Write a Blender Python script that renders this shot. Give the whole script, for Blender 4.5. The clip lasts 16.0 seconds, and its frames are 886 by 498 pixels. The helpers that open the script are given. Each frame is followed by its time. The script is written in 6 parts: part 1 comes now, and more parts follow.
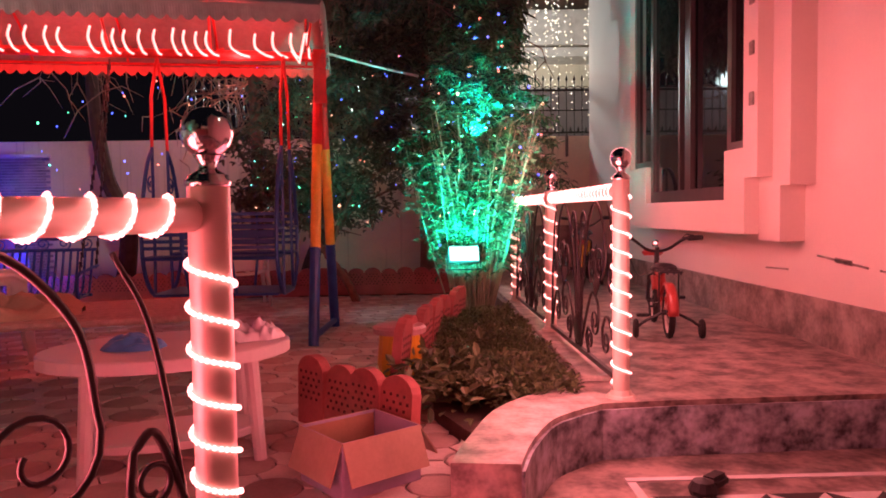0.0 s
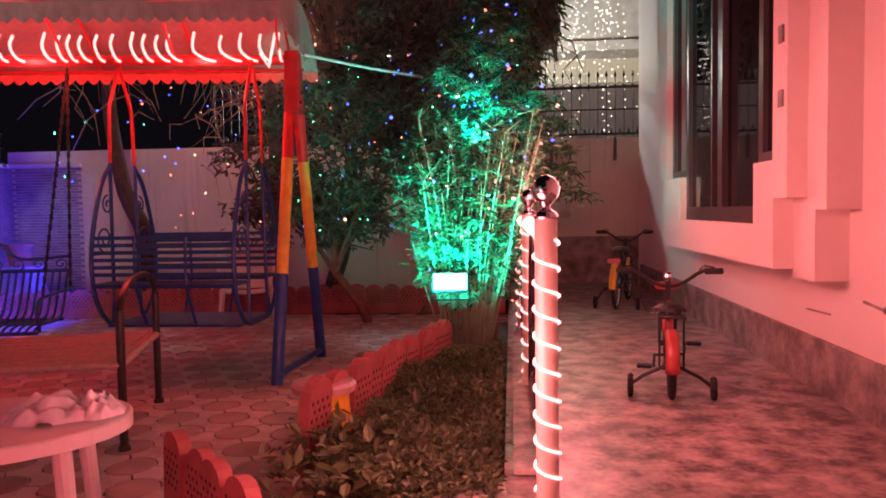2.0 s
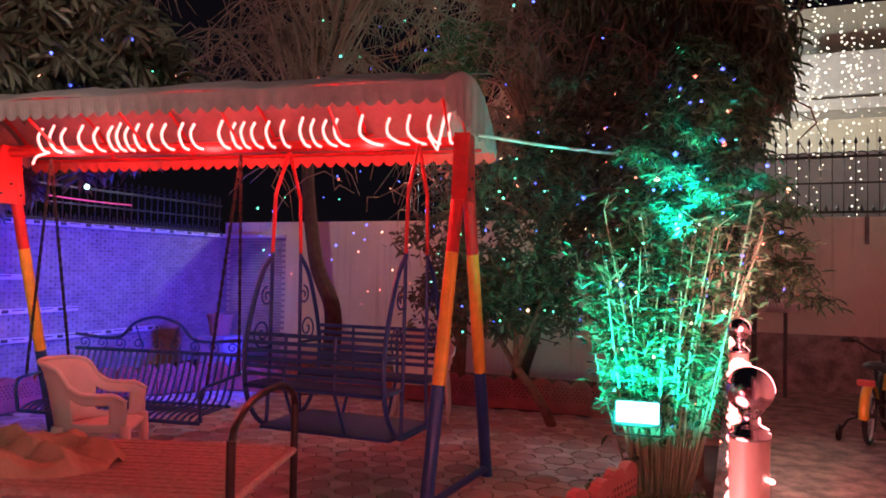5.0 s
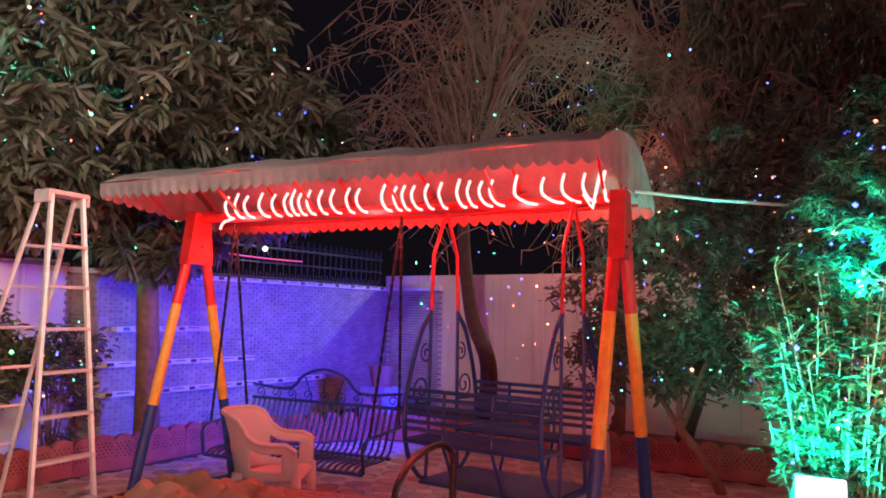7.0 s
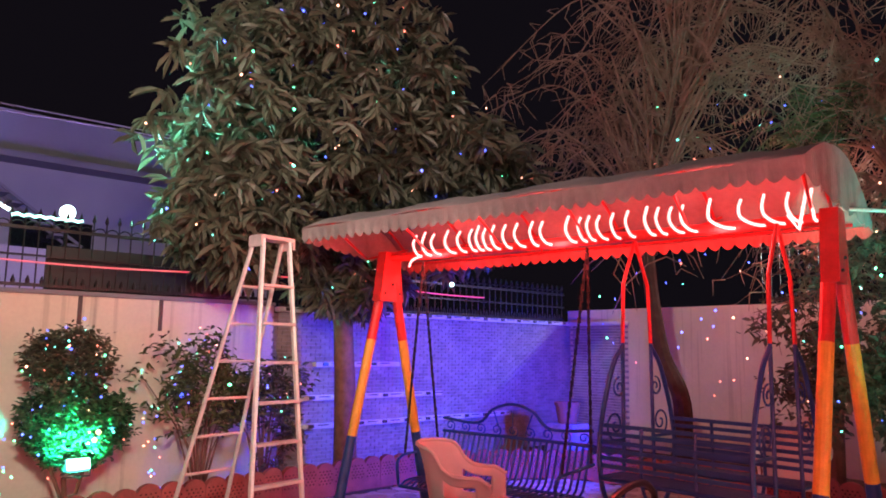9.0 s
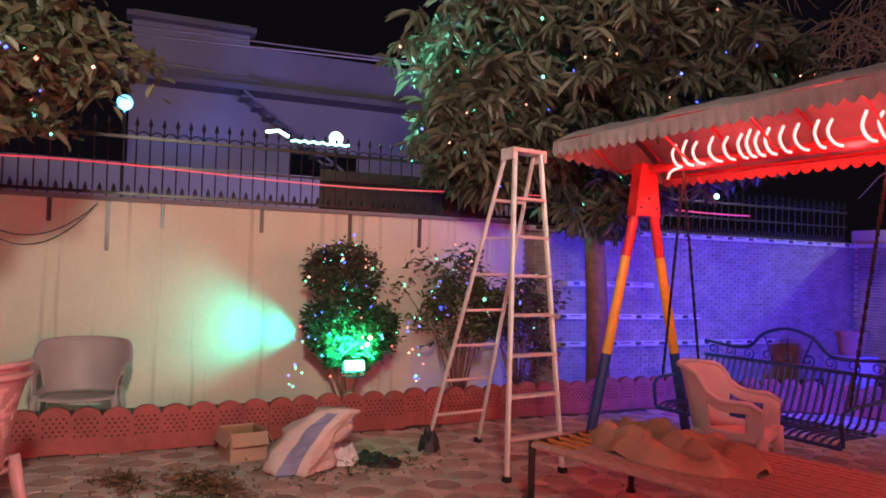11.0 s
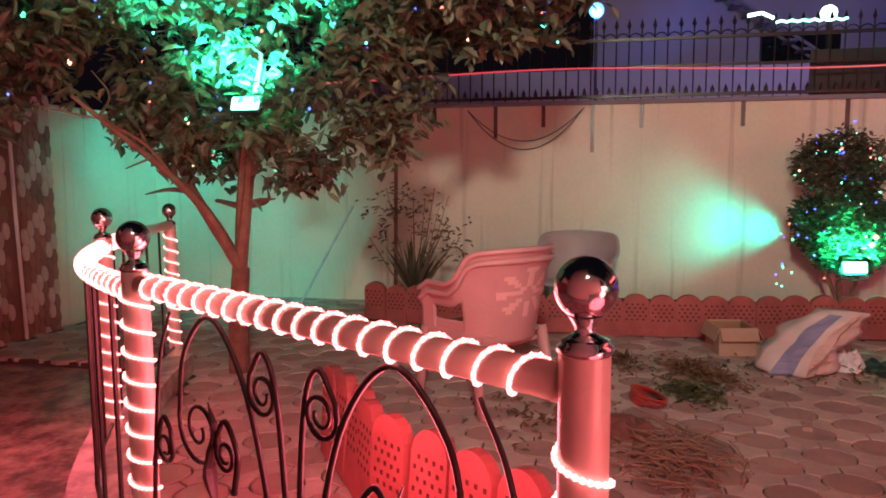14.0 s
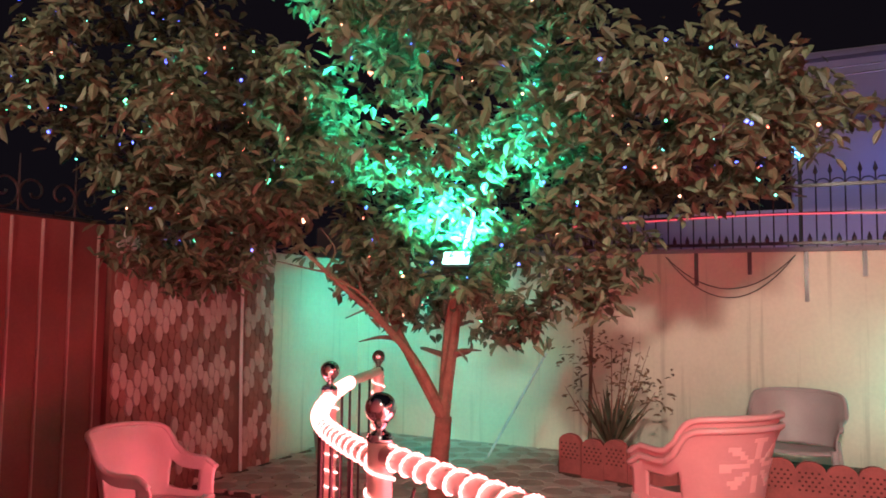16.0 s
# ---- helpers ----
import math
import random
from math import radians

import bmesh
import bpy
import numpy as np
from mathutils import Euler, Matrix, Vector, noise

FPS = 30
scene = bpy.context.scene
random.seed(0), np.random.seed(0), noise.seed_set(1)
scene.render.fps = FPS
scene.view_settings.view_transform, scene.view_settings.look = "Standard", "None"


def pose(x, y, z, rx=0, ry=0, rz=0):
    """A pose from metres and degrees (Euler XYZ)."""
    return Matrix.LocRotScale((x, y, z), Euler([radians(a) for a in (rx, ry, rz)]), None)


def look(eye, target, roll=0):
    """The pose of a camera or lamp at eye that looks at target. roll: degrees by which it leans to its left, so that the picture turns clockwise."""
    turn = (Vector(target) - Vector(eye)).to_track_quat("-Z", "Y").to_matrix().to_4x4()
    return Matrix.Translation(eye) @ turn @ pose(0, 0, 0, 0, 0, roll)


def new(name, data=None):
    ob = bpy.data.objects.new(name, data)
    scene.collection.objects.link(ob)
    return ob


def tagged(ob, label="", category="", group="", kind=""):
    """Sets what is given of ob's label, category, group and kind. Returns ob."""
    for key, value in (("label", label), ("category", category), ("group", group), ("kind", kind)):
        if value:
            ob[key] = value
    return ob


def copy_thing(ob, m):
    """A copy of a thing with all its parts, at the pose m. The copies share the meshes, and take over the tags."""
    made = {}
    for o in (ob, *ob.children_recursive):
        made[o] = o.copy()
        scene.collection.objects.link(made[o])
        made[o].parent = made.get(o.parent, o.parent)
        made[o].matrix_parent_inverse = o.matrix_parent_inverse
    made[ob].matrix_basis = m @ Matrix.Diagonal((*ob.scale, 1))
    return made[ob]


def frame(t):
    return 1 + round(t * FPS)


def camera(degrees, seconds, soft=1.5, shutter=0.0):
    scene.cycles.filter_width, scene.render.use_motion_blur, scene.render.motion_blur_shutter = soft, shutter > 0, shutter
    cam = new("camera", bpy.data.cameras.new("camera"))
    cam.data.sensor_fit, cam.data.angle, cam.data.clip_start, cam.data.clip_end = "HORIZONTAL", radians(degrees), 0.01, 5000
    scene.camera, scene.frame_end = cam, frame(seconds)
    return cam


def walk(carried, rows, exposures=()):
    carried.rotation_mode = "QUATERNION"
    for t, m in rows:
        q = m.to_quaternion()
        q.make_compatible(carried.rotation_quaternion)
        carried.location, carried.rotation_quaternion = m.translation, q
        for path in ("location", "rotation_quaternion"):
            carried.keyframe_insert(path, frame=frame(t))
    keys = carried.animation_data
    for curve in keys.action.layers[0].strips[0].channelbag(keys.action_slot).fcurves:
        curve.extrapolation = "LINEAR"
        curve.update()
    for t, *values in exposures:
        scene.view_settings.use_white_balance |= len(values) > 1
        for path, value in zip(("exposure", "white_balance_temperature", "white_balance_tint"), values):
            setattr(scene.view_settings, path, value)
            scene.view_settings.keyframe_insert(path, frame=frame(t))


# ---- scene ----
cam = camera(62.9, 16.0, soft=1.8)
PATH = [
    (0, (0.418, 0.26, 1.261), (0.475, 2.256, 1.16), -0.8),
    (0.5, (0.621, 0.401, 1.291), (0.642, 2.398, 1.195), -0.7),
    (1, (0.824, 0.642, 1.318), (0.785, 2.639, 1.223), -0.6),
    (1.5, (1.055, 0.838, 1.369), (0.905, 2.83, 1.27), -0.8),
    (2, (1.177, 1.042, 1.423), (0.988, 3.03, 1.317), -0.9),
    (2.5, (1.233, 1.269, 1.485), (0.999, 3.252, 1.379), -0.7),
    (3, (1.313, 1.454, 1.535), (0.966, 3.421, 1.431), 0.8),
    (3.5, (1.361, 1.586, 1.62), (0.915, 3.531, 1.488), 2.1),
    (4, (1.308, 1.712, 1.67), (0.825, 3.652, 1.619), 1.9),
    (4.5, (1.263, 1.786, 1.689), (0.649, 3.689, 1.692), 1.2),
    (5, (1.265, 1.863, 1.712), (0.509, 3.714, 1.765), 1.0),
    (5.2, (1.272, 1.876, 1.714), (0.46, 3.702, 1.789), 1.0),
    (7.5, (1.276, 1.787, 1.796), (0.086, 3.382, 1.997), 1.3),
    (8, (1.245, 1.769, 1.8), (-0.017, 3.304, 2.029), 1.3),
    (8.2, (1.237, 1.769, 1.796), (-0.057, 3.275, 2.037), 1.2),
    (10.3, (1.108, 1.823, 1.673), (-0.645, 2.767, 1.861), 1.3),
    (10.5, (1.079, 1.833, 1.67), (-0.697, 2.738, 1.824), 1.5),
    (11, (1.041, 1.81, 1.652), (-0.804, 2.58, 1.709), 1.7),
    (11.5, (1.011, 1.763, 1.629), (-0.909, 2.323, 1.608), 1.4),
    (12, (0.96, 1.692, 1.605), (-1.016, 1.988, 1.516), 1.2),
    (12.5, (0.937, 1.637, 1.584), (-1.054, 1.741, 1.414), 1.4),
    (13, (0.957, 1.612, 1.548), (-1.029, 1.594, 1.317), 1.0),
    (13.5, (1.001, 1.597, 1.542), (-0.975, 1.393, 1.307), 0.5),
    (14, (1.065, 1.56, 1.571), (-0.882, 1.154, 1.354), -0.3),
    (14.5, (1.11, 1.473, 1.617), (-0.801, 0.905, 1.463), -0.6),
    (15, (1.122, 1.406, 1.649), (-0.758, 0.725, 1.589), -0.2),
    (15.5, (1.119, 1.372, 1.67), (-0.727, 0.602, 1.708), 0.1),
    (16, (1.123, 1.381, 1.698), (-0.678, 0.524, 1.843), 0.6),
]
walk(cam, [(t, look(eye, target, roll)) for t, eye, target, roll in PATH],
     exposures=((0.0, 0.95), (4.5, 0.95), (5.2, 1.05), (7.0, 1.4), (8.5, 1.5), (10.5, 1.1), (12.5, 0.95), (13.8, 0.82), (14.9, 0.78), (15.5, 1.02), (16.0, 1.35)))

# ---- light ----
world = bpy.data.worlds.new("night")
scene.world = world
world.use_nodes = True
wn = world.node_tree
wn.nodes["Background"].inputs[0].default_value = (0.14, 0.11, 0.17, 1)
wn.nodes["Background"].inputs[1].default_value = 0.013

G, P, F = 0.25, 0.435, 0.20          # paving, raised walk, porch floor


def lamp(name, kind, m, colour, watts, size=0.1, spot=60, blend=0.5):
    data = bpy.data.lights.new(name, kind)
    data.color, data.energy = colour, watts
    if kind == "AREA":
        data.size = size
    else:
        data.shadow_soft_size = size
    if kind == "SPOT":
        data.spot_size, data.spot_blend = radians(spot), blend
    ob = new(name, data)
    ob.matrix_world = m
    return ob


RED = (1.0, 0.13, 0.17)
# Unseen fill spot, added to brighten the mango and the trees behind the swing.
lamp("tree_fill", "SPOT", look((1.72, -2.55, 7.4), (-4.4, 7.0, 5.2)), (1.0, 0.74, 0.74), 900, 0.25, 56, 1.0)
lamp("wall_lamp", "SPOT", look((1.78, 1.8, 3.35), (-5.9, 1.9, 3.2)), (1.0, 0.91, 0.76), 420, 0.15, 98, 1.0)
# Added fill with no fixture: lifts the citrus leaves at the gate end.
lamp("crown_fill", "SPOT", look((1.6, -1.6, 3.1), (-2.6, -2.1, 3.4)), (1.0, 0.8, 0.66), 210, 0.3, 62, 1.0)
for x, y, z, w in ((0.95, 3.15, 0.95, 22), (1.5, 4.3, 1.6, 32), (1.5, 6.2, 1.6, 30), (0.35, 1.95, 0.9, 6), (-0.5, 1.3, 0.9, 24), (-1.0, 0.75, 0.85, 18), (-1.9, -0.9, 0.8, 14)):
    lamp("rope_glow", "POINT", pose(x, y, z), (1.0, 0.24, 0.25) if x > 0.5 else RED, w, 0.3)
for lx in (-1.2, 0.0, 1.2):
    c, s_ = math.cos(radians(9)), math.sin(radians(9))
    lamp("canopy_glow", "POINT", pose(-2.2 + lx * c, 5.93 + lx * s_, 2.50), (1.0, 0.06, 0.06), 18, 0.12)
lamp("green_flood", "SPOT", look((0.70, 5.70, 0.9), (0.86, 6.8, 1.75)), (0.0, 0.95, 0.76), 210, 0.06, 110, 0.8)
lamp("green_flood", "SPOT", look((0.92, 6.66, 1.95), (1.0, 7.4, 2.9)), (0.0, 0.9, 0.85), 330, 0.06, 135, 0.8)
lamp("green_flood", "SPOT", look((-4.8, 3.5, 0.70), (-5.42, 3.6, 1.1)), (0.03, 1.0, 0.5), 700, 0.05, 62, 0.9)
lamp("teal_flood", "SPOT", look((-5.82, 3.3, 1.0), (-5.985, 2.45, 1.09)), (0.0, 1.0, 0.8), 17, 0.04, 90, 1.0)
# Extra helper lamp beside the teal one above, lengthening its wash along the wall.
lamp("teal_flood", "SPOT", look((-5.6, 3.06, 1.0), (-5.98, 2.3, 1.1)), (0.0, 1.0, 0.8), 17, 0.05, 92, 1.0)
lamp("green_flood", "SPOT", look((-2.92, -0.42, 1.98), (-3.1, -0.6, 3.2)), (0.02, 1.0, 0.62), 640, 0.05, 130, 0.8)
lamp("teal_flood", "SPOT", look((-3.5, -1.05, 1.75), (-5.6, -2.4, 1.3)), (0.0, 1.0, 0.82), 260, 0.05, 100, 1.0)
lamp("blue_flood", "SPOT", look((-2.7, 8.2, 1.5), (-5.96, 8.2, 1.35)), (0.01, 0.03, 1.0), 400, 0.1, 112, 0.7)
lamp("violet_flood", "SPOT", look((-7.6, 4.4, 3.0), (-13.0, 4.0, 4.4)), (0.50, 0.32, 1.0), 135, 0.3, 140, 0.7)
lamp("teal_flood", "SPOT", look((-6.5, 3.8, 3.05), (-5.3, 5.9, 4.0)), (0.25, 1.0, 0.8), 330, 0.07, 110, 0.7)
lamp("blue_flood", "SPOT", look((-9.0, 1.55, 3.6), (-13.6, 2.0, 5.4)), (0.02, 0.2, 1.0), 300, 0.05, 50, 0.7)
for x, y, w in ((-2.4, 10.6, 24), (-0.6, 10.6, 20)):
    lamp("cord_glow", "POINT", pose(x, y, 3.3), (1.0, 0.26, 0.22), w, 0.3)
lamp("white_flood", "POINT", pose(-0.5, 12.4, 3.5), (0.7, 0.95, 1.0), 160, 0.1)
lamp("warm_glow", "POINT", pose(2.0, 12.6, 3.4), (1.0, 0.78, 0.55), 85, 0.4)


# ---- materials ----
def mat(name, colour, rough=0.6, metal=0.0, scale=8.0, vary=0.25, bump=0.2, fine=60.0, spec=0.5, island=0.0, obj=0.0, lohi=(0.35, 1.0)):
    m = bpy.data.materials.new(name)
    m.use_nodes = True
    nt = m.node_tree
    b = nt.nodes["Principled BSDF"]
    tc = nt.nodes.new("ShaderNodeTexCoord")
    geo = nt.nodes.new("ShaderNodeNewGeometry")
    n1 = nt.nodes.new("ShaderNodeTexNoise")
    n1.inputs["Scale"].default_value, n1.inputs["Detail"].default_value = scale, 6
    n2 = nt.nodes.new("ShaderNodeTexNoise")
    n2.inputs["Scale"].default_value, n2.inputs["Detail"].default_value = fine, 4
    nt.links.new(geo.outputs["Position"], n1.inputs["Vector"])
    nt.links.new(geo.outputs["Position"], n2.inputs["Vector"])
    mix = nt.nodes.new("ShaderNodeMath")
    mix.operation = "MULTIPLY_ADD"
    mix.inputs[1].default_value = 0.35
    nt.links.new(n2.outputs["Fac"], mix.inputs[0])
    nt.links.new(n1.outputs["Fac"], mix.inputs[2])
    last = mix.outputs[0]
    if island or obj:
        src = geo.outputs["Random Per Island"]
        if obj:
            src = nt.nodes.new("ShaderNodeObjectInfo").outputs["Random"]
        add = nt.nodes.new("ShaderNodeMath")
        add.operation = "MULTIPLY_ADD"
        add.inputs[1].default_value = island or obj
        nt.links.new(src, add.inputs[0])
        nt.links.new(last, add.inputs[2])
        sub = nt.nodes.new("ShaderNodeMath")
        sub.operation = "SUBTRACT"
        sub.inputs[1].default_value = (island or obj) / 2
        nt.links.new(add.outputs[0], sub.inputs[0])
        last = sub.outputs[0]
    ramp = nt.nodes.new("ShaderNodeValToRGB")
    ramp.color_ramp.elements[0].position, ramp.color_ramp.elements[1].position = lohi
    lo = [max(0.0, c * (1 - vary)) for c in colour]
    hi = [min(1.0, c * (1 + vary)) for c in colour]
    ramp.color_ramp.elements[0].color = (*lo, 1)
    ramp.color_ramp.elements[1].color = (*hi, 1)
    nt.links.new(last, ramp.inputs[0])
    nt.links.new(ramp.outputs[0], b.inputs["Base Color"])
    b.inputs["Roughness"].default_value, b.inputs["Metallic"].default_value = rough, metal
    b.inputs["Specular IOR Level"].default_value = spec
    if bump:
        bp = nt.nodes.new("ShaderNodeBump")
        bp.inputs["Strength"].default_value, bp.inputs["Distance"].default_value = bump, 0.01
        nt.links.new(mix.outputs[0], bp.inputs["Height"])
        nt.links.new(bp.outputs[0], b.inputs["Normal"])
    return m


def glow(name, colour, strength):
    m = bpy.data.materials.new(name)
    m.use_nodes = True
    b = m.node_tree.nodes["Principled BSDF"]
    b.inputs["Base Color"].default_value = (0.3, 0.3, 0.3, 1)
    b.inputs["Emission Color"].default_value = (*colour, 1)
    b.inputs["Emission Strength"].default_value = strength
    return m


def bulbs(name, colours, strength):
    """Small bulbs in several colours, one for each island of the mesh."""
    m = glow(name, (1, 1, 1), strength)
    nt = m.node_tree
    geo = nt.nodes.new("ShaderNodeNewGeometry")
    ramp = nt.nodes.new("ShaderNodeValToRGB")
    ramp.color_ramp.interpolation = "CONSTANT"
    while len(ramp.color_ramp.elements) < len(colours):
        ramp.color_ramp.elements.new(0.5)
    for i, c in enumerate(colours):
        ramp.color_ramp.elements[i].position = i / len(colours)
        ramp.color_ramp.elements[i].color = (*c, 1)
    nt.links.new(geo.outputs["Random Per Island"], ramp.inputs[0])
    nt.links.new(ramp.outputs[0], nt.nodes["Principled BSDF"].inputs["Emission Color"])
    return m


def leaf_mat(name, colour, vary=0.5):
    m = mat(name, colour, 0.45, 0, 3.0, vary, 0.0, 30, 0.5, island=0.7)
    nt = m.node_tree
    b = nt.nodes["Principled BSDF"]
    ramp = [n for n in nt.nodes if n.type == "VALTORGB"][0]
    tr = nt.nodes.new("ShaderNodeBsdfTranslucent")
    mx = nt.nodes.new("ShaderNodeMixShader")
    mx.inputs[0].default_value = 0.25
    nt.links.new(ramp.outputs[0], tr.inputs[0])
    nt.links.new(b.outputs[0], mx.inputs[1])
    nt.links.new(tr.outputs[0], mx.inputs[2])
    nt.links.new(mx.outputs[0], nt.nodes["Material Output"].inputs[0])
    return m


def streaks(m, amount=0.45):
    """Dark vertical water streaks on a wall."""
    nt = m.node_tree
    b = nt.nodes["Principled BSDF"]
    ramp = [n for n in nt.nodes if n.type == "VALTORGB"][0]
    geo = nt.nodes.new("ShaderNodeNewGeometry")
    mp = nt.nodes.new("ShaderNodeMapping")
    mp.inputs["Scale"].default_value = (13.0, 13.0, 0.35)
    no = nt.nodes.new("ShaderNodeTexNoise")
    no.inputs["Scale"].default_value, no.inputs["Detail"].default_value = 1.0, 5
    r2 = nt.nodes.new("ShaderNodeValToRGB")
    r2.color_ramp.elements[0].position, r2.color_ramp.elements[1].position = 0.58, 0.74
    r2.color_ramp.elements[0].color, r2.color_ramp.elements[1].color = (1, 1, 1, 1), (1 - amount, 1 - amount * 1.05, 1 - amount * 1.1, 1)
    mul = nt.nodes.new("ShaderNodeMix")
    mul.data_type, mul.blend_type = "RGBA", "MULTIPLY"
    mul.inputs[0].default_value = 1.0
    nt.links.new(geo.outputs["Position"], mp.inputs["Vector"])
    nt.links.new(mp.outputs[0], no.inputs["Vector"])
    nt.links.new(no.outputs["Fac"], r2.inputs[0])
    nt.links.new(ramp.outputs[0], mul.inputs[6])
    nt.links.new(r2.outputs[0], mul.inputs[7])
    nt.links.new(mul.outputs[2], b.inputs["Base Color"])
    return m


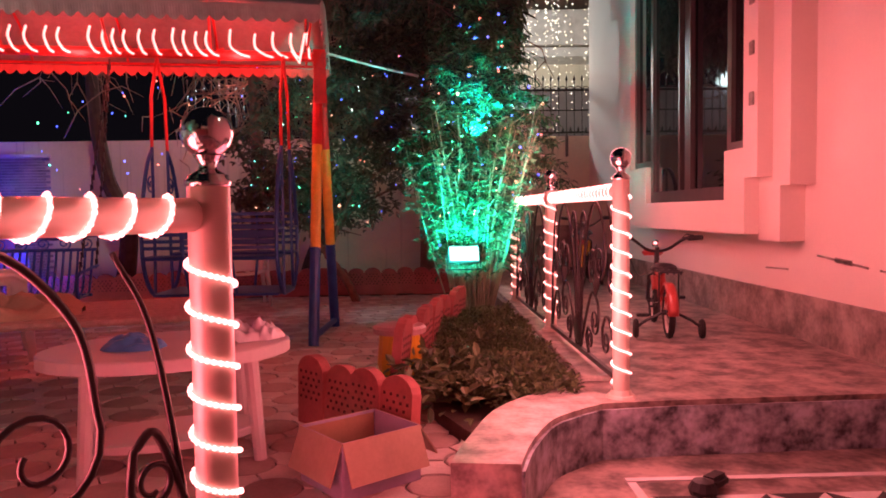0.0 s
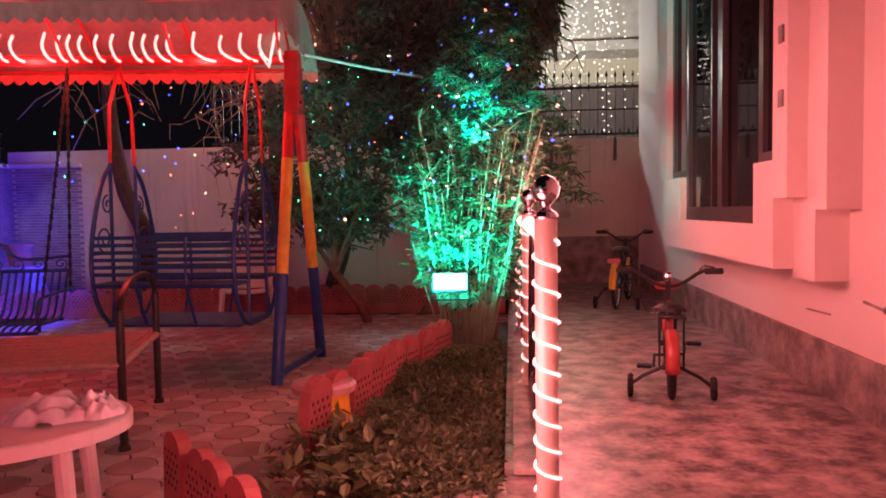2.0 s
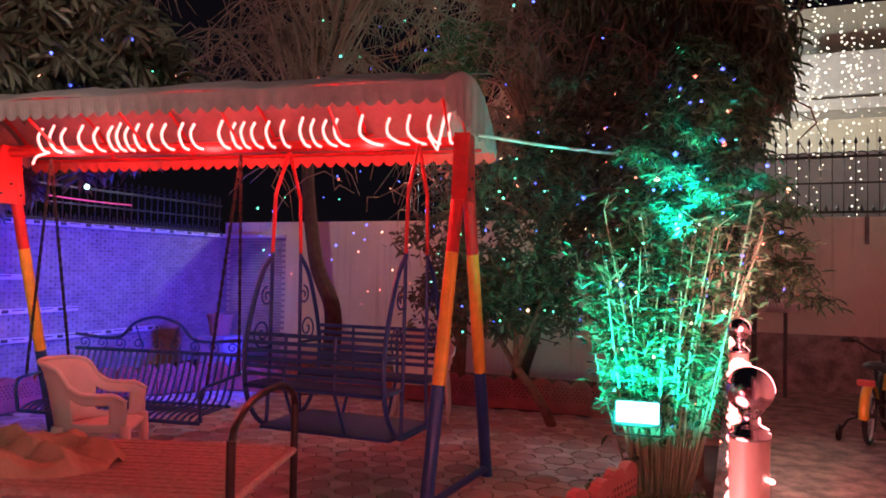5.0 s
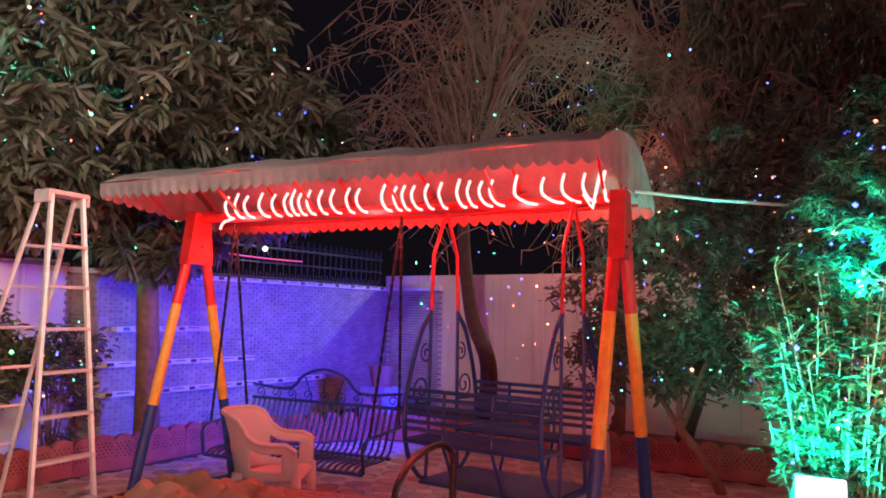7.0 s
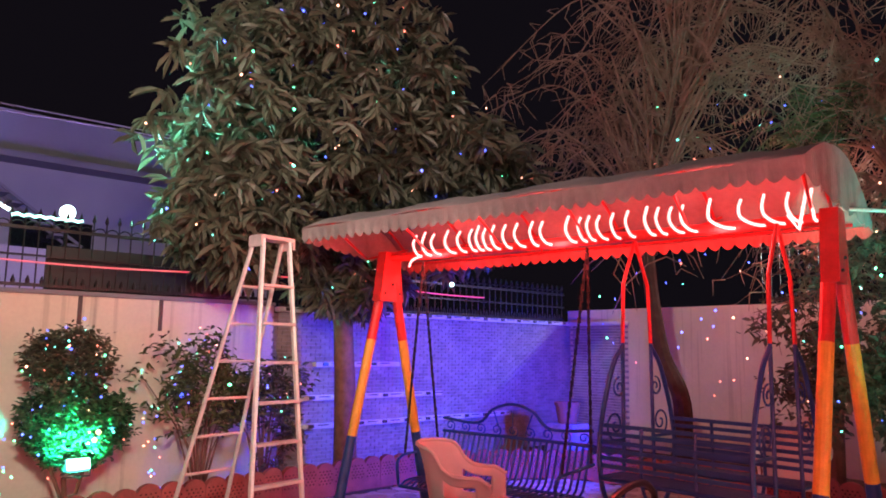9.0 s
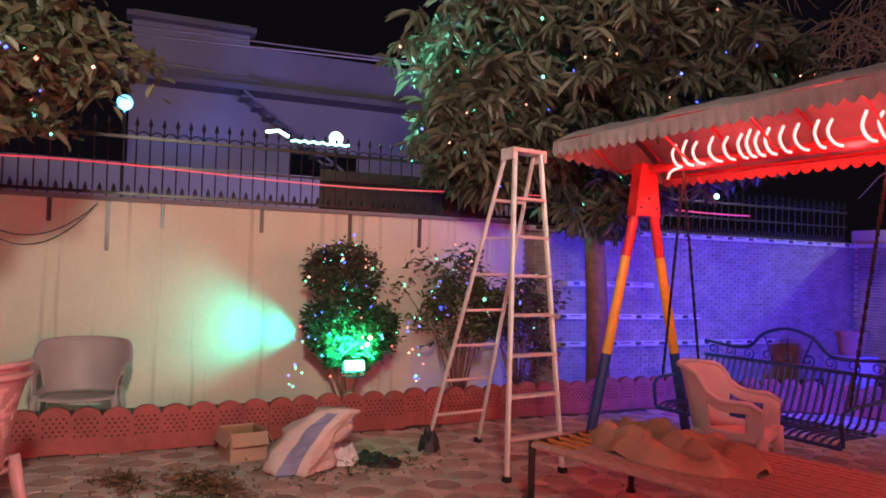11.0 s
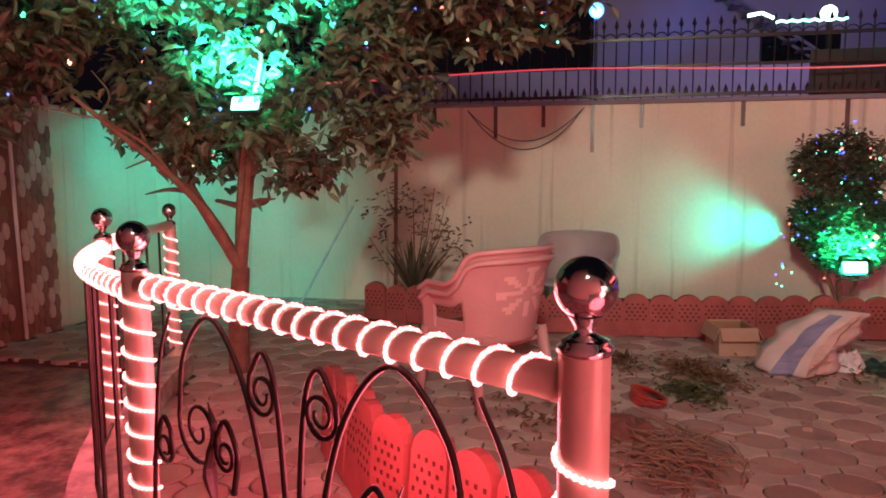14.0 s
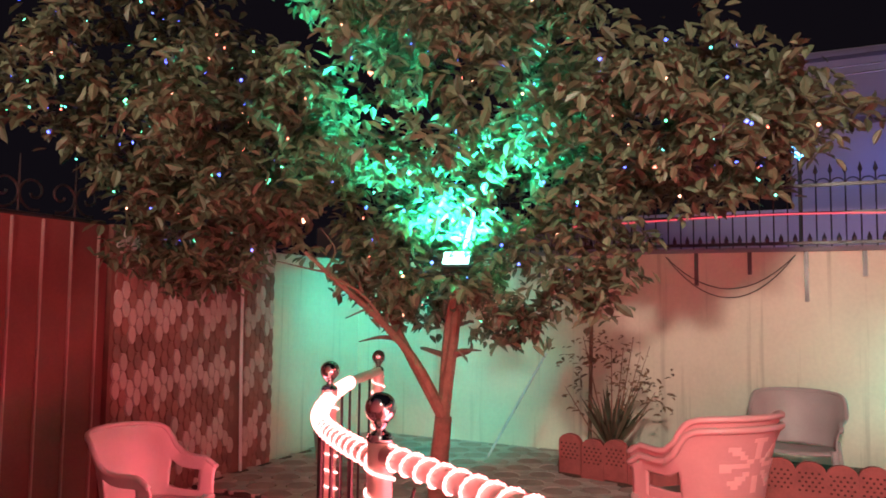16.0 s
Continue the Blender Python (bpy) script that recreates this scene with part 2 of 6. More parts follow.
M = {
    "steel_tube": mat("steel_tube", (0.68, 0.58, 0.5), 0.32, 0.1, 5, 0.12, 0.03),
    "chrome": mat("chrome", (0.72, 0.72, 0.74), 0.13, 1.0, 3, 0.05, 0.0),
    "iron": mat("iron", (0.035, 0.03, 0.03), 0.35, 0.3, 20, 0.4, 0.15),
    "rope": glow("rope", (1.0, 0.38, 0.36), 3.0),
    "rope_sleeve": glow("rope_sleeve", (1.0, 0.13, 0.13), 4.0),
    "neon": glow("neon", (1.0, 0.24, 0.22), 2.0),
    "house": mat("house", (0.74, 0.62, 0.58), 0.75, 0, 1.2, 0.07, 0.12, 45),
    "plaster": streaks(mat("plaster", (0.74, 0.67, 0.55), 0.85, 0, 1.1, 0.16, 0.25, 30), 0.34),
    "plinth": mat("plinth", (0.26, 0.21, 0.19), 0.5, 0, 7, 0.5, 0.2, 40, lohi=(0.5, 0.85)),
    "terrazzo": mat("terrazzo", (0.29, 0.22, 0.20), 0.35, 0, 7.5, 0.7, 0.15, 34, lohi=(0.52, 0.86)),
    "kerb": mat("kerb", (0.42, 0.36, 0.33), 0.4, 0, 9, 0.5, 0.12, 50, lohi=(0.5, 0.85)),
    "kerb_face": mat("kerb_face", (0.27, 0.29, 0.33), 0.3, 0, 11, 0.85, 0.12, 40, lohi=(0.5, 0.85)),
    "grout": mat("grout", (0.10, 0.08, 0.065), 0.95, 0, 10, 0.4, 0.5),
    "paver": mat("paver", (0.50, 0.43, 0.39), 0.8, 0, 5, 0.3, 0.4, 70, obj=0.25, island=0.0),
    "paver_far": mat("paver_far", (0.50, 0.43, 0.39), 0.8, 0, 5, 0.3, 0.4, 70, island=0.25),
    "paver_dark": mat("paver_dark", (0.36, 0.27, 0.24), 0.8, 0, 5, 0.3, 0.4, 70, obj=0.25),
    "edging_hole_shade": mat("edging_hole_shade", (0.07, 0.02, 0.018), 0.9, 0, 6, 0.3, 0.2),
    "edging": mat("edging", (0.33, 0.09, 0.085), 0.75, 0, 6, 0.35, 0.4, 50),
    "soil": mat("soil", (0.09, 0.06, 0.045), 0.95, 0, 8, 0.4, 0.8, 50),
    "ground": mat("ground", (0.06, 0.055, 0.05), 0.95, 0, 0.6, 0.3, 0.3),
    "bark_dark": mat("bark_dark", (0.07, 0.045, 0.035), 0.9, 0, 12, 0.4, 0.7, 60),
    "bark": mat("bark", (0.2, 0.105, 0.075), 0.9, 0, 12, 0.4, 0.7, 60),
    "blue_paint": mat("blue_paint", (0.02, 0.065, 0.24), 0.35, 0, 12, 0.3, 0.1),
    "yellow_paint": mat("yellow_paint", (0.80, 0.47, 0.06), 0.4, 0, 12, 0.2, 0.1),
    "red_paint": mat("red_paint", (0.55, 0.03, 0.03), 0.4, 0, 12, 0.25, 0.1),
    "canvas": mat("canvas", (0.33, 0.29, 0.27), 0.85, 0, 2.5, 0.35, 0.3, 25),
    "valance": mat("valance", (0.62, 0.16, 0.14), 0.85, 0, 2.5, 0.3, 0.3, 25),
    "white_plastic": mat("white_plastic", (0.58, 0.54, 0.53), 0.4, 0, 4, 0.1, 0.03),
    "red_plastic": mat("red_plastic", (0.493, 0.285, 0.284), 0.4, 0, 4, 0.12, 0.03),
    "red_plastic_pale": mat("red_plastic_pale", (0.680, 0.426, 0.424), 0.4, 0, 4, 0.12, 0.03),
    "grey_plastic": mat("grey_plastic", (0.40, 0.37, 0.37), 0.5, 0, 4, 0.12, 0.03),
    "grey_plastic_pale": mat("grey_plastic_pale", (0.55, 0.51, 0.51), 0.5, 0, 4, 0.12, 0.03),
    "cardboard": mat("cardboard", (0.42, 0.30, 0.22), 0.9, 0, 5, 0.2, 0.2),
    "cardboard_in": mat("cardboard_in", (0.32, 0.20, 0.12), 0.9, 0, 5, 0.2, 0.2),
    "print": mat("print", (0.34, 0.30, 0.42), 0.7, 0, 5, 0.2, 0.1),
    "webbing": mat("webbing", (0.40, 0.30, 0.26), 0.9, 0, 30, 0.3, 0.4, 120),
    "orange_web": mat("orange_web", (0.55, 0.22, 0.06), 0.9, 0, 30, 0.3, 0.4, 120),
    "cloth": mat("cloth", (0.42, 0.27, 0.19), 0.95, 0, 5, 0.25, 0.3, 60),
    "aluminium": mat("aluminium", (0.66, 0.63, 0.60), 0.45, 0.2, 9, 0.2, 0.1),
    "rubber": mat("rubber", (0.02, 0.02, 0.02), 0.8, 0, 20, 0.3, 0.2),
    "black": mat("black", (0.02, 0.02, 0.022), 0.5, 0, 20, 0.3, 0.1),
    "bike_red": mat("bike_red", (0.36, 0.05, 0.045), 0.35, 0, 9, 0.2, 0.05),
    "bike_yellow": mat("bike_yellow", (0.75, 0.42, 0.04), 0.35, 0, 9, 0.2, 0.05),
    "frame_dark": mat("frame_dark", (0.10, 0.085, 0.085), 0.35, 0.4, 9, 0.2, 0.05),
    "glass": mat("glass", (0.012, 0.014, 0.016), 0.03, 0.0, 2, 0.1, 0.0, spec=0.9),
    "brick": mat("brick", (0.36, 0.31, 0.32), 0.85, 0, 6, 0.3, 0.3, 50, island=0.3),
    "trim_white": mat("trim_white", (0.72, 0.70, 0.70), 0.7, 0, 5, 0.2, 0.1),
    "far_house": mat("far_house", (0.38, 0.35, 0.39), 0.85, 0, 0.5, 0.2, 0.1),
    "far_trim": mat("far_trim", (0.25, 0.23, 0.26), 0.85, 0, 0.8, 0.2, 0.1),
    "gate": mat("gate", (0.20, 0.06, 0.055), 0.5, 0.1, 2, 0.3, 0.1),
    "gate_line": mat("gate_line", (0.42, 0.26, 0.24), 0.5, 0.1, 2, 0.3, 0.1),
    "tile_light": mat("tile_light", (0.52, 0.42, 0.38), 0.4, 0, 5, 0.2, 0.1, obj=0.3),
    "tile_dark": mat("tile_dark", (0.20, 0.085, 0.07), 0.5, 0, 5, 0.3, 0.1),
    "tile_brown": mat("tile_brown", (0.25, 0.12, 0.10), 0.45, 0, 5, 0.35, 0.1, obj=0.4),
    "terracotta": mat("terracotta", (0.36, 0.13, 0.07), 0.8, 0, 6, 0.3, 0.3),
    "sack": mat("sack", (0.62, 0.55, 0.52), 0.8, 0, 5, 0.2, 0.2, 150),
    "sack_blue": mat("sack_blue", (0.24, 0.27, 0.42), 0.8, 0, 5, 0.2, 0.2, 150),
    "sack_red": mat("sack_red", (0.58, 0.43, 0.39), 0.8, 0, 5, 0.2, 0.2, 150),
    "poly": mat("poly", (0.66, 0.64, 0.66), 0.25, 0, 9, 0.2, 0.3, 40),
    "poly_blue": mat("poly_blue", (0.08, 0.25, 0.55), 0.35, 0, 9, 0.2, 0.3, 40),
    "bamboo": mat("bamboo", (0.30, 0.34, 0.22), 0.5, 0, 8, 0.4, 0.1),
    "leaf": leaf_mat("leaf", (0.13, 0.145, 0.085)),
    "leaf_mango": leaf_mat("leaf_mango", (0.14, 0.15, 0.10)),
    "leaf_dark": leaf_mat("leaf_dark", (0.11, 0.11, 0.07)),
    "leaf_dry": leaf_mat("leaf_dry", (0.20, 0.13, 0.075)),
    "leaf_hedge": leaf_mat("leaf_hedge", (0.10, 0.13, 0.055)),
    "leaf_green": leaf_mat("leaf_green", (0.06, 0.15, 0.07), 0.8),
    "twig": mat("twig", (0.28, 0.18, 0.13), 0.9, 0, 10, 0.3, 0.2),
    "lamp_green": glow("lamp_green", (0.35, 1.0, 0.85), 2.6),
    "lamp_white": glow("lamp_white", (0.75, 1.0, 1.0), 3.0),
    "lamp_blue": glow("lamp_blue", (0.12, 0.5, 1.0), 1.8),
    "line_red": glow("line_red", (1.0, 0.06, 0.10), 0.42),
    "fairy": bulbs("fairy", [(0.05, 0.09, 1.0), (0.1, 1.0, 0.45), (1.0, 0.18, 0.12), (0.08, 0.12, 1.0), (0.1, 0.9, 0.7), (1.0, 0.4, 0.25)], 2.8),
    "fairy_white": bulbs("fairy_white", [(1.0, 0.86, 0.62), (1.0, 0.93, 0.8)], 1.6),
}


# ---- mesh helpers ----
class Mesh:
    """Gathers vertices and faces of one part."""

    def __init__(self):
        self.v, self.f = [], []

    def add(self, verts, faces):
        n = len(self.v)
        self.v.extend(tuple(p) for p in verts)
        self.f.extend(tuple(i + n for i in f) for f in faces)
        return self

    def box(self, c, size, rot=(0, 0, 0), bev=0.0):
        e = Euler([radians(a) for a in rot]).to_matrix()
        h = Vector(size) / 2
        if bev:
            bm = bmesh.new()
            bmesh.ops.create_cube(bm, size=1)
            bmesh.ops.scale(bm, vec=size, verts=bm.verts)
            bmesh.ops.bevel(bm, geom=bm.edges[:], offset=bev, segments=2, affect="EDGES")
            bm.verts.ensure_lookup_table()
            for i, v in enumerate(bm.verts):
                v.index = i
            self.add([e @ v.co + Vector(c) for v in bm.verts], [[v.index for v in f.verts] for f in bm.faces])
            bm.free()
            return self
        vs = [e @ Vector((x * h.x, y * h.y, z * h.z)) + Vector(c) for x in (-1, 1) for y in (-1, 1) for z in (-1, 1)]
        return self.add(vs, [(0, 1, 3, 2), (4, 6, 7, 5), (0, 4, 5, 1), (2, 3, 7, 6), (0, 2, 6, 4), (1, 5, 7, 3)])

    def tube(self, pts, r, n=8, caps=True, flat=1.0):
        pts = [Vector(p) for p in pts]
        rr = r if isinstance(r, (list, tuple)) else [r] * len(pts)
        up = None
        rings = []
        for i, p in enumerate(pts):
            d = (pts[min(i + 1, len(pts) - 1)] - pts[max(i - 1, 0)])
            d = d.normalized() if d.length > 1e-9 else Vector((0, 0, 1))
            if up is None:
                up = Vector((0, 0, 1)) if abs(d.z) < 0.9 else Vector((1, 0, 0))
            a = d.cross(up)
            a = a.normalized() if a.length > 1e-6 else d.orthogonal().normalized()
            b = a.cross(d).normalized()
            up = b
            rings.append([p + (a * math.cos(2 * math.pi * k / n) + b * math.sin(2 * math.pi * k / n) * flat) * rr[i] for k in range(n)])
        fs = []
        for i in range(len(rings) - 1):
            for k in range(n):
                fs.append((i * n + k, i * n + (k + 1) % n, (i + 1) * n + (k + 1) % n, (i + 1) * n + k))
        if caps:
            fs.append(tuple(range(n))[::-1])
            fs.append(tuple((len(rings) - 1) * n + k for k in range(n)))
        return self.add([v for ring in rings for v in ring], fs)

    def lathe(self, c, prof, n=16):
        c = Vector(c)
        vs = [c + Vector((r * math.cos(2 * math.pi * k / n), r * math.sin(2 * math.pi * k / n), z)) for r, z in prof for k in range(n)]
        fs = [(i * n + k, i * n + (k + 1) % n, (i + 1) * n + (k + 1) % n, (i + 1) * n + k) for i in range(len(prof) - 1) for k in range(n)]
        return self.add(vs, fs)

    def ball(self, c, r, n=24):
        prof = [(r * math.sin(math.pi * i / (n // 2)) + 1e-5, -r * math.cos(math.pi * i / (n // 2))) for i in range(n // 2 + 1)]
        return self.lathe(c, prof, n)

    def prism(self, outline, z0, z1):
        n = len(outline)
        vs = [(x, y, z0) for x, y in outline] + [(x, y, z1) for x, y in outline]
        fs = [(i, (i + 1) % n, n + (i + 1) % n, n + i) for i in range(n)] + [tuple(range(n))[::-1], tuple(range(n, 2 * n))]
        return self.add(vs, fs)

    def move(self, m):
        self.v = [tuple(m @ Vector(p)) for p in self.v]
        return self

    def data(self, name, material, smooth=False):
        me = bpy.data.meshes.new(name)
        used = sorted({i for f in self.f for i in f})
        at = {i: k for k, i in enumerate(used)}
        me.from_pydata([self.v[i] for i in used], [], [[at[i] for i in f] for f in self.f])
        me.materials.append(material)
        if smooth:
            me.polygons.foreach_set("use_smooth", [True] * len(me.polygons))
        me.update()
        return me


def thing(name, m, label, category, group="", kind=""):
    e = new(name)
    e.empty_display_size = 0.1
    e.matrix_world = m
    return tagged(e, label, category, group, kind)


def part(name, mesh, material, parent, label="", smooth=False):
    ob = new(name, mesh.data(name, M[material], smooth))
    ob.parent = parent
    if label:
        ob["label"] = label
    return ob


def single(name, mesh, material, label, category, group="", kind="", smooth=False):
    return tagged(new(name, mesh.data(name, M[material], smooth)), label, category, group, kind)


def arc(c, r, a0, a1, n=12):
    """Points in the x-z plane round c, from angle a0 to a1 in degrees."""
    return [(c[0] + r * math.cos(radians(a0 + (a1 - a0) * i / n)), 0, c[1] + r * math.sin(radians(a0 + (a1 - a0) * i / n))) for i in range(n + 1)]


def scroll(c, r0, r1, a0, a1, n=22):
    pts = []
    for i in range(n + 1):
        k = i / n
        r, a = r0 + (r1 - r0) * k, radians(a0 + (a1 - a0) * k)
        pts.append((c[0] + r * math.cos(a), 0, c[1] + r * math.sin(a)))
    return pts


def smooth_line(pts, per=8):
    pts = [Vector(p) for p in pts]
    ext = [2 * pts[0] - pts[1]] + pts + [2 * pts[-1] - pts[-2]]
    out = []
    for i in range(1, len(ext) - 2):
        p0, p1, p2, p3 = ext[i - 1:i + 3]
        for k in range(per):
            t = k / per
            out.append(0.5 * (2 * p1 + (p2 - p0) * t + (2 * p0 - 5 * p1 + 4 * p2 - p3) * t * t + (3 * p1 - p0 - 3 * p2 + p3) * t ** 3))
    return out + [pts[-1]]


def helix_on(line, r, pitch, n=10, wobble=0.15, seed=1):
    """A rope wound round a line of points."""
    rnd = random.Random(seed)
    line = [Vector(p) for p in line]
    out, ang = [], 0.0
    for a, b in zip(line, line[1:]):
        d = b - a
        steps = max(2, int(d.length / pitch * n))
        t = d.normalized()
        u = t.cross(Vector((0, 0, 1))) if abs(t.z) < 0.9 else t.cross(Vector((0, 1, 0)))
        u.normalize()
        w = u.cross(t)
        for i in range(steps):
            out.append(a + d * i / steps + (u * math.cos(ang) + w * math.sin(ang)) * r)
            ang += 2 * math.pi / n * (1 + wobble * rnd.uniform(-1, 1) * 2)
    return out


def rope_on(pts, r, turn, gap, seed, parent):
    """A rope light wound round a tube: a soft clear sleeve with a row of bright beads in it."""
    path = helix_on(pts, r, turn, 24, gap, seed)
    rope = part("led_rope", Mesh().tube(path, 0.0038, 6), "rope_sleeve", parent, "glowing red rope light", True)
    beads, run = Mesh(), 0.0
    for p, q in zip(path, path[1:]):
        p, q = Vector(p), Vector(q)
        run += (q - p).length
        if run >= 0.009:
            run = 0.0
            beads.lathe(q, [(0.001, -0.005), (0.0042, -0.0024), (0.0042, 0.0024), (0.001, 0.005)], 6)
    part("led_core", beads, "rope", rope, "bright core of the rope light")["kind"] = "stuff"




# ---- structure ----
def solid(name, mesh, material, label="", smooth=False, category="setting"):
    return single(name, mesh, material, label or name.replace("_", " "), category, kind="structure", smooth=smooth)


single("ground", Mesh().box((0, 0, 0.04), (900, 900, 0.08)), "ground", "dark bare ground reaching to the horizon", "ground", kind="structure")

# porch floor, lower than the raised walk
PORCH = [(-3.3, -1.25), (-1.85, -0.72), (-0.78, 0.24), (-0.02, 1.48), (0.30, 2.05), (0.55, 2.60), (0.75, 3.0), (1.1, 3.28), (2.83, 3.36), (2.83, -2.9), (-3.3, -2.9)]
porch = solid("porch_floor", Mesh().prism(PORCH[::-1], 0.09, F), "terrazzo", "worn reddish mosaic porch floor", category="floor")
tile_a, tile_b = Mesh(), Mesh()


def floor_tiles(x0, x1, y0, y1, s):
    nx, ny = int((x1 - x0) / s), int((y1 - y0) / s)
    for i in range(nx):
        for j in range(ny):
            cx, cy = x0 + (i + 0.5) * s, y0 + (j + 0.5) * s
            if cx < 0.35 and cy > (cx + 0.78) * 1.6 + 0.0:
                continue
            h = s / 2 - 0.002
            pa = [(-h, -h), (h, -h), (h, h), (-h, h)]
            for k in range(4):
                m = tile_a if (k + i + j) % 2 else tile_b
                a, b = pa[k], pa[(k + 1) % 4]
                tri = [(cx, cy), (cx + a[0] * .985, cy + a[1] * .985), (cx + b[0] * .985, cy + b[1] * .985)]
                m.prism(tri, F - 0.01, F + 0.004)


floor_tiles(1.24, 2.8, 0.0, 3.0, 0.22)
floor_tiles(-2.6, 1.2, -2.6, 0.1, 0.22)
part("pale_tile", tile_a, "trim_white", porch, "pale triangular floor tiles")["kind"] = "stuff"
part("dark_tile", tile_b, "black", porch, "black triangular floor tiles")["kind"] = "stuff"
part("tile_border", Mesh().box((2.0, 3.03, F), (1.6, 0.035, 0.01)).box((1.215, 1.5, F), (0.035, 3.0, 0.01)), "trim_white", porch, "pale border strip")

# raised walk along the house with a curving kerb
WALK = [(1.17, 3.30), (1.5, 3.33), (2.83, 3.38), (2.83, 10.9), (1.14, 10.9), (1.14, 3.62)]
walkway = solid("walkway", Mesh().prism(WALK, 0.10, P), "terrazzo", "stained reddish mosaic walkway raised along the house", category="floor")
outer = smooth_line([(1.14, 3.66, 0), (0.95, 3.52, 0), (0.72, 3.25, 0), (0.57, 2.85, 0), (0.50, 2.60, 0)], 6)
inner = smooth_line([(0.73, 2.57, 0), (0.80, 2.80, 0), (0.92, 3.06, 0), (1.06, 3.20, 0), (1.17, 3.28, 0)], 6)
kerb = solid("kerb", Mesh().prism([(p.x, p.y) for p in outer + inner], 0.10, P + 0.004), "kerb", "curving grey terrazzo kerb at the porch edge", category="kerb")
face = inner + [Vector((1.5, 3.315, 0)), Vector((2.83, 3.365, 0))]
fm = Mesh()
for a, b in zip(face, face[1:]):
    n_ = (b - a).cross(Vector((0, 0, 1))).normalized() * 0.012
    fm.prism([(a.x + n_.x, a.y + n_.y), (b.x + n_.x, b.y + n_.y), (b.x, b.y), (a.x, a.y)], F, P - 0.02)
part("kerb_facing", fm, "kerb_face", kerb, "dark grey marbled facing of the kerb")
strip = solid("walkway_edge", Mesh().box((1.255, 7.3, P + 0.012), (0.16, 7.2, 0.03), bev=0.006), "kerb", "pale kerb strip under the garden railing", category="kerb")

# kerb under the curved porch railing
RAIL = [(0.043, 1.551), (-0.334, 0.933), (-0.711, 0.315), (-1.19, -0.22), (-1.80, -0.60), (-2.45, -0.90), (-3.171, -1.136)]
rl = smooth_line([(x, y, 0) for x, y in RAIL], 6)
side_a, side_b = [], []
for i, p in enumerate(rl):
    d = (rl[min(i + 1, len(rl) - 1)] - rl[max(i - 1, 0)]).normalized()
    n_ = Vector((-d.y, d.x, 0)) * 0.11
    side_a.append(p + n_), side_b.append(p - n_)
solid("porch_kerb", Mesh().prism([(p.x, p.y) for p in side_a + side_b[::-1]], 0.10, 0.37), "kerb", "pinkish kerb under the curved porch railing", category="kerb")

# garden base under the paving
GARDEN = [(1.14, 3.66), (0.72, 3.25), (0.50, 2.60), (0.30, 2.05), (0.0, 1.6), (-0.80, 0.34), (-1.25, -0.17), (-1.85, -0.55), (-3.25, -1.06), (-3.3, -2.9), (-6.0, -2.9), (-6.0, 10.9), (1.14, 10.9)]
garden = solid("garden_paving", Mesh().prism(GARDEN[::-1], 0.09, G - 0.014), "grout", "interlocking red and grey garden paving", category="paving")

# planting beds
solid("flower_bed", Mesh().prism([(-5.95, -0.62), (-5.0, -0.42), (-4.72, 0.8), (-4.82, 2.4), (-5.12, 5.2), (-5.2, 7.2), (-4.4, 8.7), (-2.7, 9.15), (1.1, 9.2), (1.1, 10.88), (-5.95, 10.88)][::-1], 0.1, G + 0.10), "soil", "dark soil bed along the boundary walls", category="flower bed")
solid("hedge_bed", Mesh().prism([(0.46, 3.75), (0.62, 3.32), (0.95, 3.58), (1.13, 3.7), (1.13, 8.2), (0.62, 8.0), (0.50, 6.0)], 0.1, G + 0.06), "soil", "soil bed beside the walkway", category="flower bed")

# boundary walls
LX = -5.96
wall_left = solid("wall_left", Mesh().box((LX - 0.1, 1.3, 1.1), (0.2, 8.8, 2.16)), "plaster", "cream plastered boundary wall with water stains", category="wall")
part("coping", Mesh().box((LX - 0.09, 1.3, 2.19), (0.26, 8.8, 0.04), bev=0.008), "far_trim", wall_left, "dark weathered coping")
drips = Mesh()
rnd = random.Random(4)
for y, l in ((-0.9, .22), (0.02, .16), (0.62, .3), (1.077, .2), (1.534, .44), (1.98, .22), (2.86, .22), (3.72, .26), (4.46, .3)):
    drips.box((LX + 0.005, y, 2.17 - l / 2), (0.02, 0.035, l))
part("drain_strip", drips, "frame_dark", wall_left, "short dark metal drain strips")
brick_wall = solid("wall_brick", Mesh().box((LX - 0.1, 8.3, 1.1), (0.2, 5.2, 2.0)), "far_house", "tall boundary wall faced with small bricks and white ledges", category="wall")
bk = Mesh()
for row in range(46):
    for i in range(42):
        bk.box((LX + 0.004, 5.74 + i * 0.124 + (row % 2) * 0.062, 0.27 + row * 0.0405), (0.016, 0.114, 0.033))
    for i in range(8):
        bk.box((LX + 0.1 + i * 0.124 + (row % 2) * 0.062, 10.796, 0.27 + row * 0.0405), (0.114, 0.016, 0.033))
b_ = part("brick", bk, "brick", brick_wall)
b_["kind"] = "stuff"
